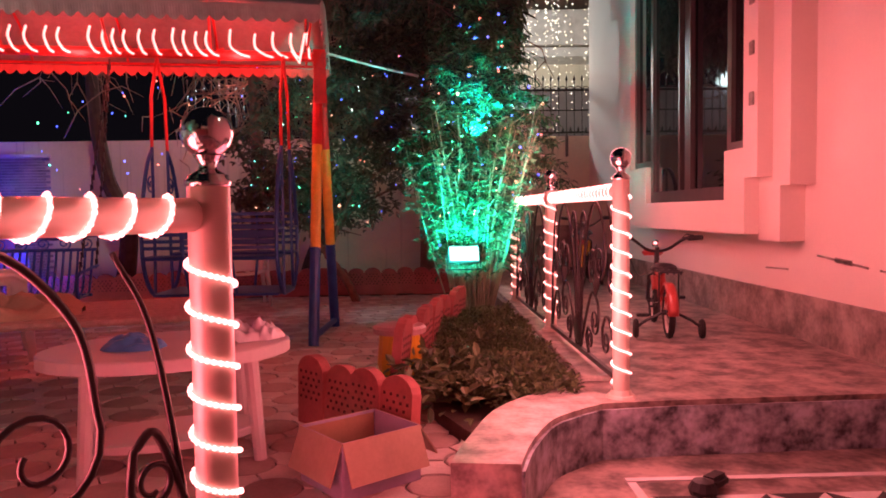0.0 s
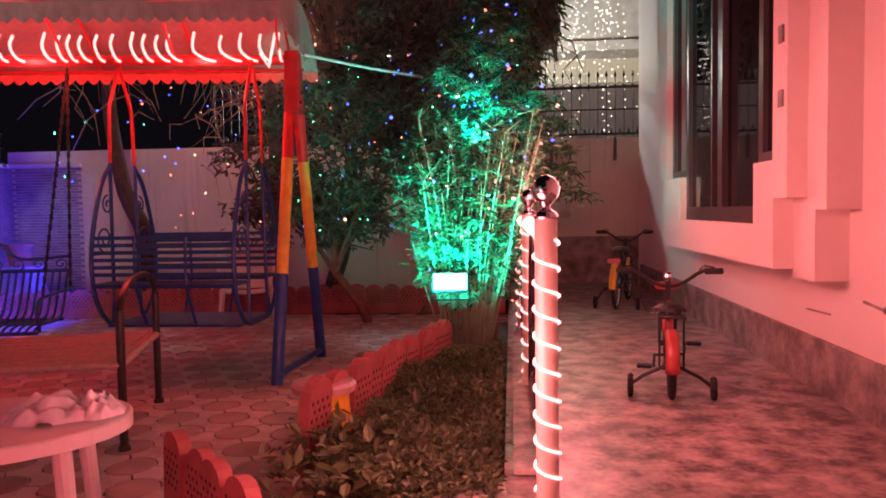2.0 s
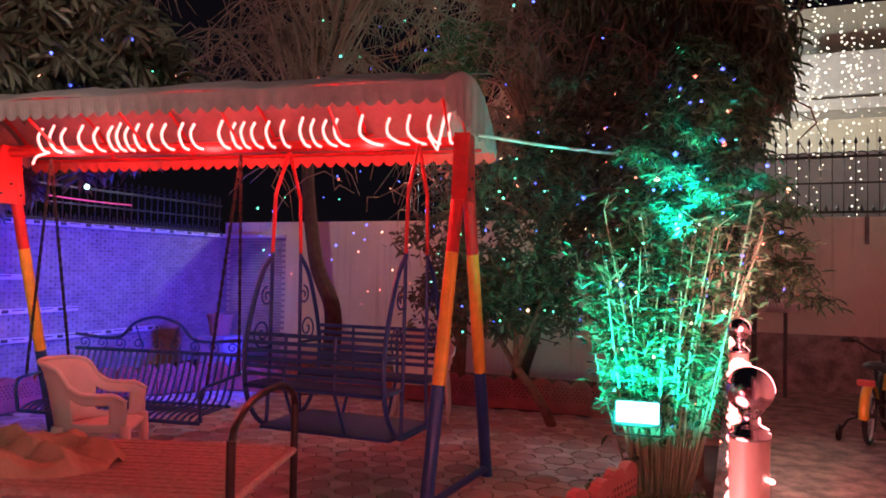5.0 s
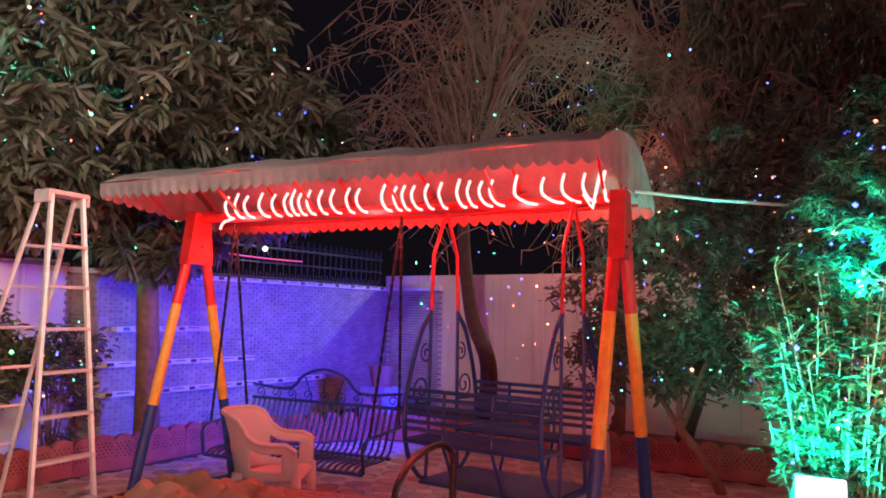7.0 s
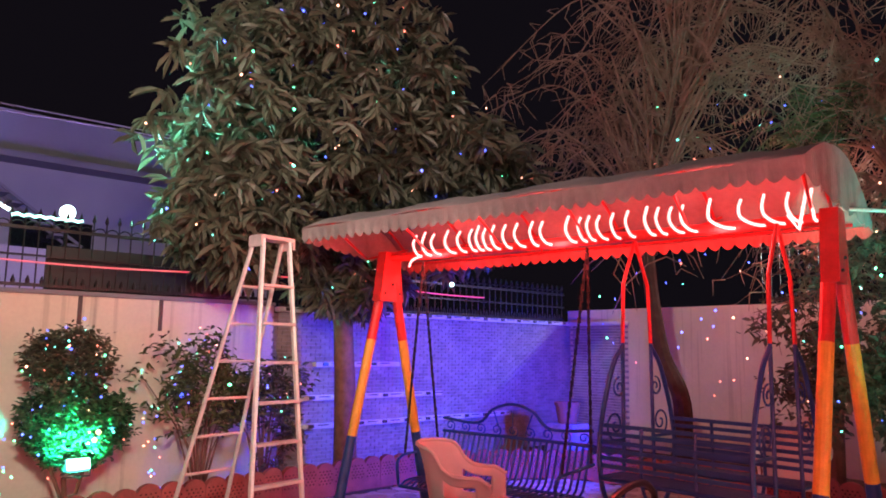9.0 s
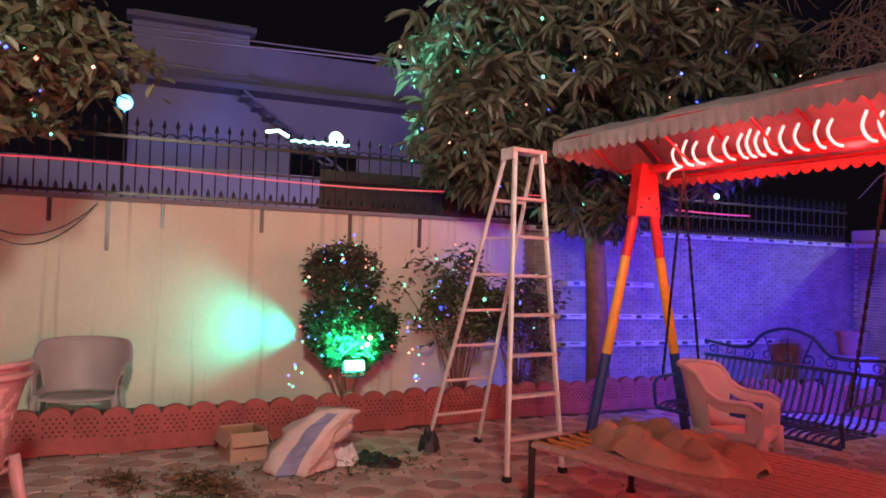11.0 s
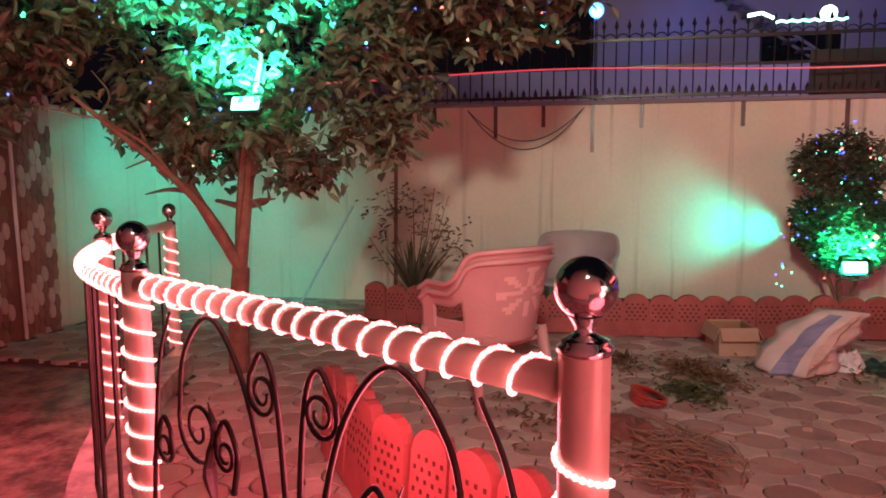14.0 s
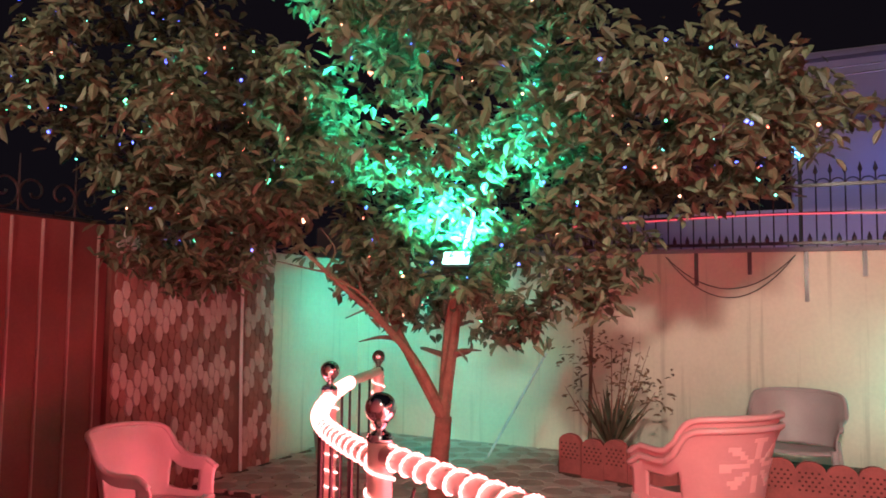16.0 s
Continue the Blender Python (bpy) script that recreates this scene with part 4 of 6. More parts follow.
def valance(p0, p1, n, drop, zf):
    m = Mesh()
    vs, fs = [], []
    steps = n * 6
    for i in range(steps + 1):
        k = i / steps
        x, y = p0[0] + (p1[0] - p0[0]) * k, p0[1] + (p1[1] - p0[1]) * k
        z = zf(x, y)
        sc = abs(math.sin(math.pi * k * n))
        x += 0.09 * y
        vs += [(x, y, z), (x, y + 0.008 * math.sin(i), z - drop + 0.04 * (1 - sc))]
    for i in range(steps):
        fs.append((2 * i, 2 * i + 2, 2 * i + 3, 2 * i + 1))
    return m.add(vs, fs)


zf = lambda x, y: canopy_z(y, (x - CX0) / (CX1 - CX0))
for y, mt in ((-HF - 0.005, "canvas"), (HB + 0.005, "valance")):
    v = part("valance", valance((CX0, y), (CX1, y), 42, 0.135 if y < 0 else 0.085, zf), mt, can, "scalloped canvas valance")
    v.modifiers.new("thick", "SOLIDIFY").thickness = 0.004
for x in (CX0, CX1):
    gv, gf = [], []
    for i in range(61):
        y = -HF + (HF + HB) * i / 60
        low = zf(x, -HF) - 0.10 + (zf(x, HB) - zf(x, -HF) + 0.07) * i / 60 - 0.03 * abs(math.sin(math.pi * i / 5))
        gv += [(x + 0.09 * y, y, zf(x, y)), (x + 0.09 * y + 0.01 * math.sin(i * 0.8), y, low)]
    for i in range(60):
        gf.append((2 * i, 2 * i + 2, 2 * i + 3, 2 * i + 1))
    v = part("gable_cloth", Mesh().add(gv, gf), "canvas", can, "stained canvas gable with a scalloped hem")
    v.modifiers.new("thick", "SOLIDIFY").thickness = 0.004
for i in range(6):
    x = CX0 + 0.15 + (CX1 - CX0 - 0.3) * i / 5
    part("hoop", Mesh().tube([(x, -0.57 + 1.18 * j / 12, zf(x, -0.57 + 1.18 * j / 12) - 0.025) for j in range(13)], 0.011, 6), "red_paint", sw, "thin red hoop under the canopy")
    part("strut", Mesh().tube([(x, 0, 2.3), (x + 0.05, -0.5, zf(x, -0.5) - 0.03)], 0.01, 6).tube([(x, 0, 2.3), (x + 0.05, 0.5, zf(x, 0.5) - 0.03)], 0.01, 6), "red_paint", sw)
part("side_rail", Mesh().tube([(CX0 + 0.1, -0.57, zf(CX0, -0.57) - 0.03), (CX1 - 0.08, -0.57, zf(CX1, -0.57) - 0.03)], 0.012, 6), "red_paint", sw)
part("side_rail", Mesh().tube([(CX0 + 0.1, 0.62, zf(CX0, 0.62) - 0.03), (CX1 - 0.05, 0.62, zf(CX1, 0.62) - 0.03)], 0.012, 6), "red_paint", sw)
# rope light wound round the top beam: hooked bright strokes, loose at one end and bunched at the other
rp = random.Random(8)
for x, w in ((-1.40, .06), (-1.30, .07), (-1.2, .08), (-1.05, .09), (-0.92, .07), (-0.80, .05), (-0.73, .05), (-0.66, .05), (-0.58, .06), (-0.47, .06), (-0.36, .08), (-0.22, .05), (-0.13, .08), (0.09, .07), (0.19, .05), (0.26, .05), (0.34, .07), (0.45, .05), (0.56, .05), (0.70, .06), (0.78, .06), (0.87, .09), (0.95, .10), (1.13, .17), (1.32, .16), (1.46, .13), (1.60, .08), (1.73, .02)):
    up = 0.03 * rp.random()
    pts = smooth_line([(x, -0.05, 2.45 + up), (x - 0.006, -0.085, 2.39), (x + 0.008, -0.085, 2.33), (x + w * 0.5, -0.06, 2.285), (x + w, -0.01, 2.275)], 4)
    part("led_rope", Mesh().tube(pts, 0.010, 6), "neon", sw, "glowing red rope light", True)
part("led_rope", Mesh().tube([(1.6, -0.09, 2.32), (1.66, -0.1, 2.22), (1.71, -0.09, 2.46)], 0.010, 6), "neon", sw, "glowing red rope light")
part("led_rope", Mesh().tube(smooth_line([(-1.47, -0.06, 2.19), (-1.42, -0.08, 2.24), (-1.33, -0.07, 2.27)], 4), 0.010, 6), "neon", sw, "glowing red rope light")

# two-bench gondola hanging under the right half
gon = thing("gondola_seat", SW @ pose(1.04, 0, 0.03, 0, 0, -9), "blue painted iron gondola with two facing slatted benches", "swing seat")
for sx in (-0.5, 0.5):
    for sy in (-1, 1):
        part("hanger", Mesh().tube([(sx, 0, 2.24), (sx, sy * 0.15, 1.92), (sx, sy * 0.17, 1.52)], 0.013, 8), "red_paint", gon, "red painted hanger rod")
        part("upright", Mesh().tube([(sx, sy * 0.17, 1.52), (sx, sy * 0.18, 0.70), (sx, sy * 0.2, 0.37)], 0.013, 8), "blue_paint", gon)
        hoop = smooth_line([(sx, sy * 0.17, 1.50), (sx, sy * 0.29, 1.36), (sx, sy * 0.41, 1.05), (sx, sy * 0.45, 0.80), (sx, sy * 0.40, 0.55), (sx, sy * 0.24, 0.38), (sx, 0, 0.36)], 6)
        part("side_hoop", Mesh().tube(hoop, 0.016, 8), "blue_paint", gon, "curved blue side hoop")
        sc = Mesh().tube([(sx, sy * (0.27 + p[0]), 0.98 + p[2]) for p in scroll((0, 0), 0.1, 0.015, 270, 800, 26)], 0.007, 6)
        part("scroll", sc, "blue_paint", gon)
        sc = Mesh().tube([(sx, sy * (0.22 + p[0]), 1.22 + p[2]) for p in scroll((0, 0), 0.07, 0.015, 90, -400, 20)], 0.007, 6)
        part("scroll", sc, "blue_paint", gon)
        for z in (0.665, 0.88):
            part("side_rail", Mesh().tube([(sx, sy * 0.18, z), (sx, sy * 0.44, z)], 0.011, 6), "blue_paint", gon)
for sy in (-1, 1):
    for z, y in ((0.99, 0.42), (0.94, 0.43), (0.89, 0.44), (0.84, 0.445), (0.79, 0.445), (0.74, 0.44)):
        part("back_slat", Mesh().box((0, sy * y, z), (1.0, 0.012, 0.026), bev=0.003), "blue_paint", gon)
    for k in range(6):
        part("seat_slat", Mesh().box((0, sy * (0.19 + k * 0.048), 0.665), (1.0, 0.035, 0.014), bev=0.003), "blue_paint", gon)
    part("seat_frame", Mesh().tube([(-0.5, sy * 0.19, 0.66), (0.5, sy * 0.19, 0.66)], 0.014, 8).tube([(-0.5, sy * 0.45, 0.66), (0.5, sy * 0.45, 0.66)], 0.014, 8), "blue_paint", gon)
    for x in (-0.2, 0.16):
        part("back_post", Mesh().tube([(x, sy * 0.43, 0.99), (x, sy * 0.44, 0.66), (x, sy * 0.3, 0.38)], 0.011, 6), "blue_paint", gon)
part("footboard", Mesh().box((0, 0, 0.37), (0.96, 0.62, 0.02), bev=0.004), "blue_paint", gon, "blue sheet-metal footboard")

# hanging park bench under the left half
bn = thing("hanging_bench", SW @ pose(-0.9, 0.4, -0.07) @ Matrix.Diagonal((1.05, 1.0, 0.92, 1)), "blue iron bench with vertical slats hanging on chains", "swing seat")
for i in range(27):
    x = -0.72 + i * 0.055
    part("slat", Mesh().tube(smooth_line([(x, 0.30, 0.86), (x, 0.22, 0.62), (x, 0.12, 0.47), (x, -0.2, 0.46), (x, -0.3, 0.42)], 3), 0.011, 5, flat=1.0), "blue_paint", bn)
part("frame", Mesh().tube([(-0.74, 0.30, 0.87), (0.74, 0.30, 0.87)], 0.016, 8).tube([(-0.74, -0.3, 0.41), (0.74, -0.3, 0.41)], 0.016, 8).tube([(-0.74, 0.12, 0.46), (0.74, 0.12, 0.46)], 0.014, 8), "blue_paint", bn)
part("crest", Mesh().tube(smooth_line([(-0.74, 0.30, 1.0), (-0.36, 0.30, 0.98), (-0.2, 0.30, 1.12), (0, 0.30, 1.18), (0.2, 0.30, 1.12), (0.36, 0.30, 0.98), (0.74, 0.30, 1.0)], 6), 0.014, 8), "blue_paint", bn, "arched blue crest rail")
for x in np.arange(-0.66, 0.7, 0.165):
    part("scroll", Mesh().tube([(x + p[0], 0.30, 0.93 + p[2]) for p in scroll((0, 0), 0.055, 0.012, 270, 760, 18)], 0.006, 5), "blue_paint", bn)
for x in (-0.12, 0.0, 0.12):
    part("scroll", Mesh().tube([(x, 0.30, 0.9), (x * 1.6, 0.30, 1.1)], 0.006, 5), "blue_paint", bn)
for s in (-1, 1):
    part("armrest", Mesh().tube(smooth_line([(s * 0.75, 0.28, 0.72), (s * 0.75, 0, 0.7), (s * 0.75, -0.3, 0.66), (s * 0.75, -0.3, 0.42)], 5), 0.014, 8), "blue_paint", bn)
    for sy in (-0.22, 0.24):
        ch = Mesh()
        z, k = 0.72, 0
        while z < 2.5:
            fr_ = (z - 0.72) / 1.78
            p = (s * 0.75 + 0.31 * fr_, sy * (1 - fr_) - 0.4 * fr_, z)
            ch.box(p, (0.022, 0.008, 0.05) if k % 2 else (0.008, 0.022, 0.05))
            z += 0.042
            k += 1
        part("chain", ch, "iron", bn, "thin steel chain")

single("pole", Mesh().tube([(-0.43, 6.4, 2.62), (0.0, 6.95, 2.60), (0.40, 7.5, 2.61)], 0.012, 8), "aluminium", "thin pale conduit pole tied to the swing", "pole")

# ---- charpoy bed ----
cb = thing("charpoy", pose(-1.80, 4.62, G, 0, 0, 17), "woven rope charpoy bed with a dark iron frame", "bed")
W, D, H = 0.94, 0.47, 0.43
for sx in (-1, 1):
    for sy in (-1, 1):
        part("leg", Mesh().tube([(sx * W, sy * D, 0), (sx * W, sy * D, H + (0.27 if sx > 0 else 0.02))], 0.021, 10).lathe((sx * W, sy * D, 0), [(0.032, 0), (0.03, 0.02), (0.021, 0.03)], 10), "iron", cb)
hd = smooth_line([(W, -D, H + 0.25), (W, -D + 0.06, H + 0.33), (W, -0.2, H + 0.4), (W, 0.2, H + 0.4), (W, D - 0.06, H + 0.33), (W, D, H + 0.25)], 5)
part("head_rail", Mesh().tube(hd, 0.018, 8), "iron", cb, "curved dark iron head rail")
for sy in (-1, 1):
    part("side_rail", Mesh().tube([(-W, sy * D, H), (W, sy * D, H)], 0.02, 8), "webbing", cb, "pale rope-bound side rail")
for sx in (-1, 1):
    part("end_rail", Mesh().tube([(sx * W, -D, H), (sx * W, D, H)], 0.02, 8), "webbing" if sx > 0 else "iron", cb)
for i in range(30):
    x = -W + 0.28 + i * (2 * W - 0.32) / 29
    part("web_strap", Mesh().box((x, 0, H + 0.006 + 0.001 * (i % 2)), (0.0495, 2 * D + 0.03, 0.008)), "webbing", cb)
for i in range(15):
    y = -D + 0.03 + i * (2 * D - 0.06) / 14
    part("web_strap", Mesh().box((0.1, y, H + 0.012 + 0.001 * ((i + 1) % 2)), (2 * W - 0.3, 0.05, 0.007)), "webbing", cb)
for i in range(10):
    part("lacing", Mesh().tube([(-W + 0.27, -D + 0.05 + i * 0.09, H), (-W, -D + 0.03 + i * 0.094, H + 0.01)], 0.012, 6), "orange_web", cb, "orange lacing cord")


def heap(name, m, sx, sy, h, material, label, category, seed, n=44, fold=0.4):
    """A crumpled sheet lying in folds."""
    rr = random.Random(seed)
    off = Vector((rr.uniform(0, 50), rr.uniform(0, 50), 0))
    vs, fs = [], []
    for i in range(n + 1):
        for j in range(n + 1):
            u, v = -1 + 2 * i / n, -1 + 2 * j / n
            r = math.sqrt(u * u + v * v)
            edge = max(0.0, 1 - r ** 2.2 * (1 + 0.25 * noise.noise(Vector((u * 2, v * 2, 3)) + off)))
            z = h * edge ** 0.6 * (0.45 + 0.5 * abs(noise.noise(Vector((u * 2.2, v * 2.2, 0)) + off)) * 1.6 + 0.32 * fold * (1 - abs(math.sin(2.2 * u + 3.4 * v + 3.2 * noise.noise(Vector((u * 1.4, v * 1.4, 1)) + off)))) ** 1.5 + 0.10 * noise.noise(Vector((u * 13, v * 13, 2)) + off))
            dx = 0.05 * noise.noise(Vector((u * 4, v * 4, 7)) + off)
            vs.append(((u + dx) * sx, (v + dx) * sy, max(0.0, z) if edge > 0 else -0.01))
    for i in range(n):
        for j in range(n):
            a = i * (n + 1) + j
            q = (a, a + n + 1, a + n + 2, a + 1)
            if any(vs[k][2] > 0.001 for k in q):
                fs.append(q)
    ob = single(name, Mesh().add(vs, fs), material, label, category, smooth=True)
    ob.matrix_world = m
    return ob


heap("blanket", pose(-2.15, 4.52, G + H + 0.012, 0, 0, 8), 0.55, 0.34, 0.14, "cloth", "crumpled brown blanket thrown on the charpoy", "blanket", 3, 84, 1.7)


# ---- chairs, table ----
def chair(m, mt, label, stack=1, size=0.95):
    t = thing("garden_chair", m @ Matrix.Diagonal((size, size, size, 1)), label, "chair", "plastic garden chairs")
    for s in range(stack):
        dz = s * 0.055
        n, rows = 72, 22
        vs, fs, rim, raised = [], [], [], []
        for i in range(n + 1):
            u = -1 + 2 * i / n
            if abs(u) < 0.6:
                a = u / 0.6 * radians(80)
                x, y, ox, oy = 0.245 * math.sin(a), 0.03 + 0.215 * math.cos(a), math.sin(a), math.cos(a)
            else:
                k = (abs(u) - 0.6) / 0.4
                sg = 1 if u > 0 else -1
                x, y, ox, oy = sg * (0.241 + 0.02 * k), 0.067 - 0.335 * k, sg, 0.0
            step = 1 / (1 + math.exp((abs(u) - 0.56) * 26))
            top = 0.645 + 0.175 * step + 0.03 * math.cos(u * 2.6) * step - (0.05 * max(0, abs(u) - 0.9) / 0.1)
            back = max(0.0, math.cos(u * 1.7))
            for j in range(rows + 1):
                k = j / rows
                fl = 0.085 * back * k + 0.03 * k ** 6
                vs.append((x + ox * fl, y + oy * fl, 0.385 + (top - 0.385) * k + dz))
            rim.append((x + ox * (0.085 * back + 0.035), y + oy * (0.085 * back + 0.035), top + dz))
        for i in range(n):
            for j in range(rows):
                a = i * (rows + 1) + j
                uu, k = -1 + 2 * (i + 0.5) / n, (j + 0.5) / rows
                if 0.58 < abs(uu) < 0.86 and 0.22 < k < 0.74:
                    continue
                u, v = (i - n / 2 + 0.5) / 11.0, (j - rows * 0.58) / 7.0
                rr_, th = math.hypot(u, v), math.atan2(v, u)
                # raised flower in the middle of the back
                if 0.2 < rr_ < 0.95 and abs(math.cos(4 * th)) > 0.8:
                    raised.append((a, a + rows + 1, a + rows + 2, a + 1))
                fs.append((a, a + rows + 1, a + rows + 2, a + 1))
        b = part("shell", Mesh().add(vs, fs), mt, t, "backrest and arms moulded in one", True)
        fl_ = part("flower_relief", Mesh().add([(x * 1.02, y + 0.005, z) for x, y, z in vs], raised), mt + "_pale" if mt != "white_plastic" else mt, t, "raised flower pattern on the back")
        fl_.modifiers.new("thick", "SOLIDIFY").thickness = 0.008
        b.modifiers.new("thick", "SOLIDIFY").thickness = 0.011
        part("rim", Mesh().tube(rim, 0.017, 8), mt, t, smooth=True)
        seat = Mesh()
        sv, sf = [], []
        for i in range(11):
            for j in range(11):
                x, y = -0.235 + 0.047 * i, -0.27 + 0.049 * j
                if j > 7:
                    x *= 1 - (j - 7) * 0.07
                sv.append((x, y, 0.42 + dz - 0.02 * (1 - (x / 0.24) ** 2) - 0.03 * (j / 10) + (-0.02 if j == 0 else 0)))
        for i in range(10):
            for j in range(10):
                a = i * 11 + j
                sf.append((a, a + 11, a + 12, a + 1))
        so_ = part("seat", seat.add(sv, sf), mt, t, smooth=True)
        so_.modifiers.new("thick", "SOLIDIFY").thickness = 0.01
        if s == 0:
            for sx in (-1, 1):
                for y0, y1 in ((-0.25, -0.28), (0.17, 0.25)):
                    part("leg", Mesh().tube([(sx * 0.25, y0, 0.43), (sx * 0.275, (y0 + y1) / 2, 0.2), (sx * 0.285, y1, 0.0)], [0.042, 0.034, 0.026], 8, flat=0.65), mt, t, smooth=True)
    return t


chair(pose(-2.98, 0.98, G, 0, 0, -38), "red_plastic", "two stacked terracotta-red plastic armchairs on the paving", 2, 1.0)
chair(pose(-5.25, 1.42, G, 0, 0, 85) @ Matrix.Diagonal((1.16, 1.05, 0.97, 1)), "grey_plastic", "faded grey plastic armchair against the wall", 1, 0.92)
chair(pose(-2.72, 5.52, G, 0, 0, 122), "white_plastic", "white plastic armchair beside the swing")
chair(pose(-1.88, -1.83, F, 0, 0, 184), "white_plastic", "white plastic armchair on the porch", 1, 0.9)
chair(pose(-1.6, 8.4, G, 0, 0, 20), "white_plastic", "white plastic armchair behind the swing")

# low oval plastic table
tb = thing("garden_table", pose(-0.65, 3.31, G, 0, 0, 22), "low oval white plastic garden table with a lower shelf", "table")


def oval_plate(a, b, z, th, lip):
    n = 40
    prof = [(0.0, th), (0.985, th), (1.0, th - 0.006), (1.0, -lip), (0.98, -lip), (0.975, 0.0), (0.0, 0.0)]
    vs = [(a * r * math.cos(2 * math.pi * k / n) + 1e-5 * math.cos(k), b * r * math.sin(2 * math.pi * k / n), z + h) for r, h in prof for k in range(n)]
    fs = [(i * n + k, i * n + (k + 1) % n, (i + 1) * n + (k + 1) % n, (i + 1) * n + k) for i in range(len(prof) - 1) for k in range(n)]
    return Mesh().add(vs, fs)


part("tabletop", oval_plate(0.50, 0.36, 0.46, 0.015, 0.035), "white_plastic", tb, "oval top with a drooping lip")
part("shelf", oval_plate(0.36, 0.2, 0.10, 0.012, 0.02), "white_plastic", tb, "lower shelf")
for sx in (-1, 1):
    for sy in (-1, 1):
        part("leg", Mesh().tube([(sx * 0.30, sy * 0.19, 0.465), (sx * 0.33, sy * 0.21, 0)], [0.032, 0.026], 10), "white_plastic", tb)
heap("plastic_bag", pose(-0.42, 3.40, G + 0.475, 0, 0, 20), 0.17, 0.12, 0.09, "poly", "crumpled clear plastic bag on the table", "bag", 11, 36)
heap("plastic_bag", pose(-0.28, 3.44, G + 0.475, 0, 0, 70), 0.09, 0.08, 0.09, "poly", "knotted white plastic bag on the table", "bag", 14, 30)
heap("plastic_bag", pose(-0.77, 3.24, G + 0.475, 0, 0, 0), 0.13, 0.10, 0.07, "poly_blue", "crumpled blue plastic bag on the table", "bag", 12, 30)


# ---- open carton beside the table ----
def carton(m, sx, sy, h, label, flap=0.16, printed=True):
    t = thing("cardboard_box", m, label, "box", "cardboard boxes")
    th = 0.006
    for s in (-1, 1):
        part("side", Mesh().box((s * sx / 2, 0, h / 2), (th, sy, h)), "print" if printed else "cardboard", t, "printed cardboard side" if printed else "")
        part("side", Mesh().box((0, s * sy / 2, h / 2), (sx - th, th, h)), "print" if printed else "cardboard", t)
    part("bottom", Mesh().box((0, 0, 0.006), (sx - th, sy - th, 0.006)), "cardboard_in", t)
    part("lining", Mesh().box((0, sy / 2 - 0.008, h / 2), (sx - 0.02, 0.004, h - 0.02)).box((-sx / 2 + 0.008, 0, h / 2), (0.004, sy - 0.02, h - 0.02)), "cardboard_in", t, "brown inside of the box")
    for s, ang in ((-1, 160), (1, 146)):
        a = radians(ang)
        part("flap", Mesh().box((s * (sx / 2 + flap / 2 * math.sin(a)), 0, h + flap / 2 * math.cos(a)), (th, sy, flap), rot=(0, s * ang, 0)), "cardboard", t, "folded-out flap")
    for s, ang in ((-1, 158), (1, 150)):
        a = radians(ang)
        part("flap", Mesh().box((0, s * (sy / 2 + flap / 2 * math.sin(a)), h + flap / 2 * math.cos(a)), (sx, th, flap), rot=(-s * ang, 0, 0)), "cardboard", t, "folded-out flap")
    return t


carton(pose(0.17, 2.98, G, 0, 0, 38), 0.34, 0.30, 0.21, "open printed cardboard box with its flaps folded out", 0.155)
carton(pose(-4.42, 2.55, G, 0, 0, 10), 0.3, 0.26, 0.20, "small torn brown cardboard box by the edging", 0.1, False)

# ---- step ladder ----
ld = thing("step_ladder", pose(-3.82, 4.26, G, 0, 0, 101), "tall aluminium step ladder standing open", "ladder")
HL = 2.27
for s in (-1, 1):
    part("front_rail", Mesh().tube([(s * 0.25, -0.52, 0), (0.08 + s * 0.12, -0.26, HL)], 0.026, 6, flat=0.6), "aluminium", ld)
    part("rear_rail", Mesh().tube([(s * 0.25, 0.48, 0), (0.08 + s * 0.13, -0.17, HL)], 0.022, 6, flat=0.6), "aluminium", ld)
    for fy in (-0.52, 0.48):
        part("foot", Mesh().box((s * 0.25, fy, 0.02), (0.05, 0.06, 0.04), bev=0.006), "rubber", ld)
for k in range(1, 8):
    f = k * 0.275 / HL
    part("tread", Mesh().box((0.08 * f, -0.52 + 0.26 * f, k * 0.275), (2 * (0.25 - 0.13 * f), 0.075, 0.02), bev=0.004), "aluminium", ld)
    part("rung", Mesh().tube([(0.08 * f - 0.25 + 0.12 * f, 0.48 - 0.65 * f, k * 0.275), (0.08 * f + 0.25 - 0.12 * f, 0.48 - 0.65 * f, k * 0.275)], 0.012, 6), "aluminium", ld)
part("cap", Mesh().box((0.08, -0.215, HL + 0.012), (0.32, 0.15, 0.03), bev=0.008).box((-0.07, -0.215, HL - 0.02), (0.02, 0.14, 0.08)).box((0.23, -0.215, HL - 0.02), (0.02, 0.14, 0.08)), "aluminium", ld, "flat top cap")


# ---- children's bicycles ----
def ring(c, r, rt, axis_x=True, n=28, k=8):
    pts = [(c[0], c[1] + r * math.cos(2 * math.pi * i / n), c[2] + r * math.sin(2 * math.pi * i / n)) for i in range(n + 1)]
    return Mesh().tube(pts, rt, k, caps=False)


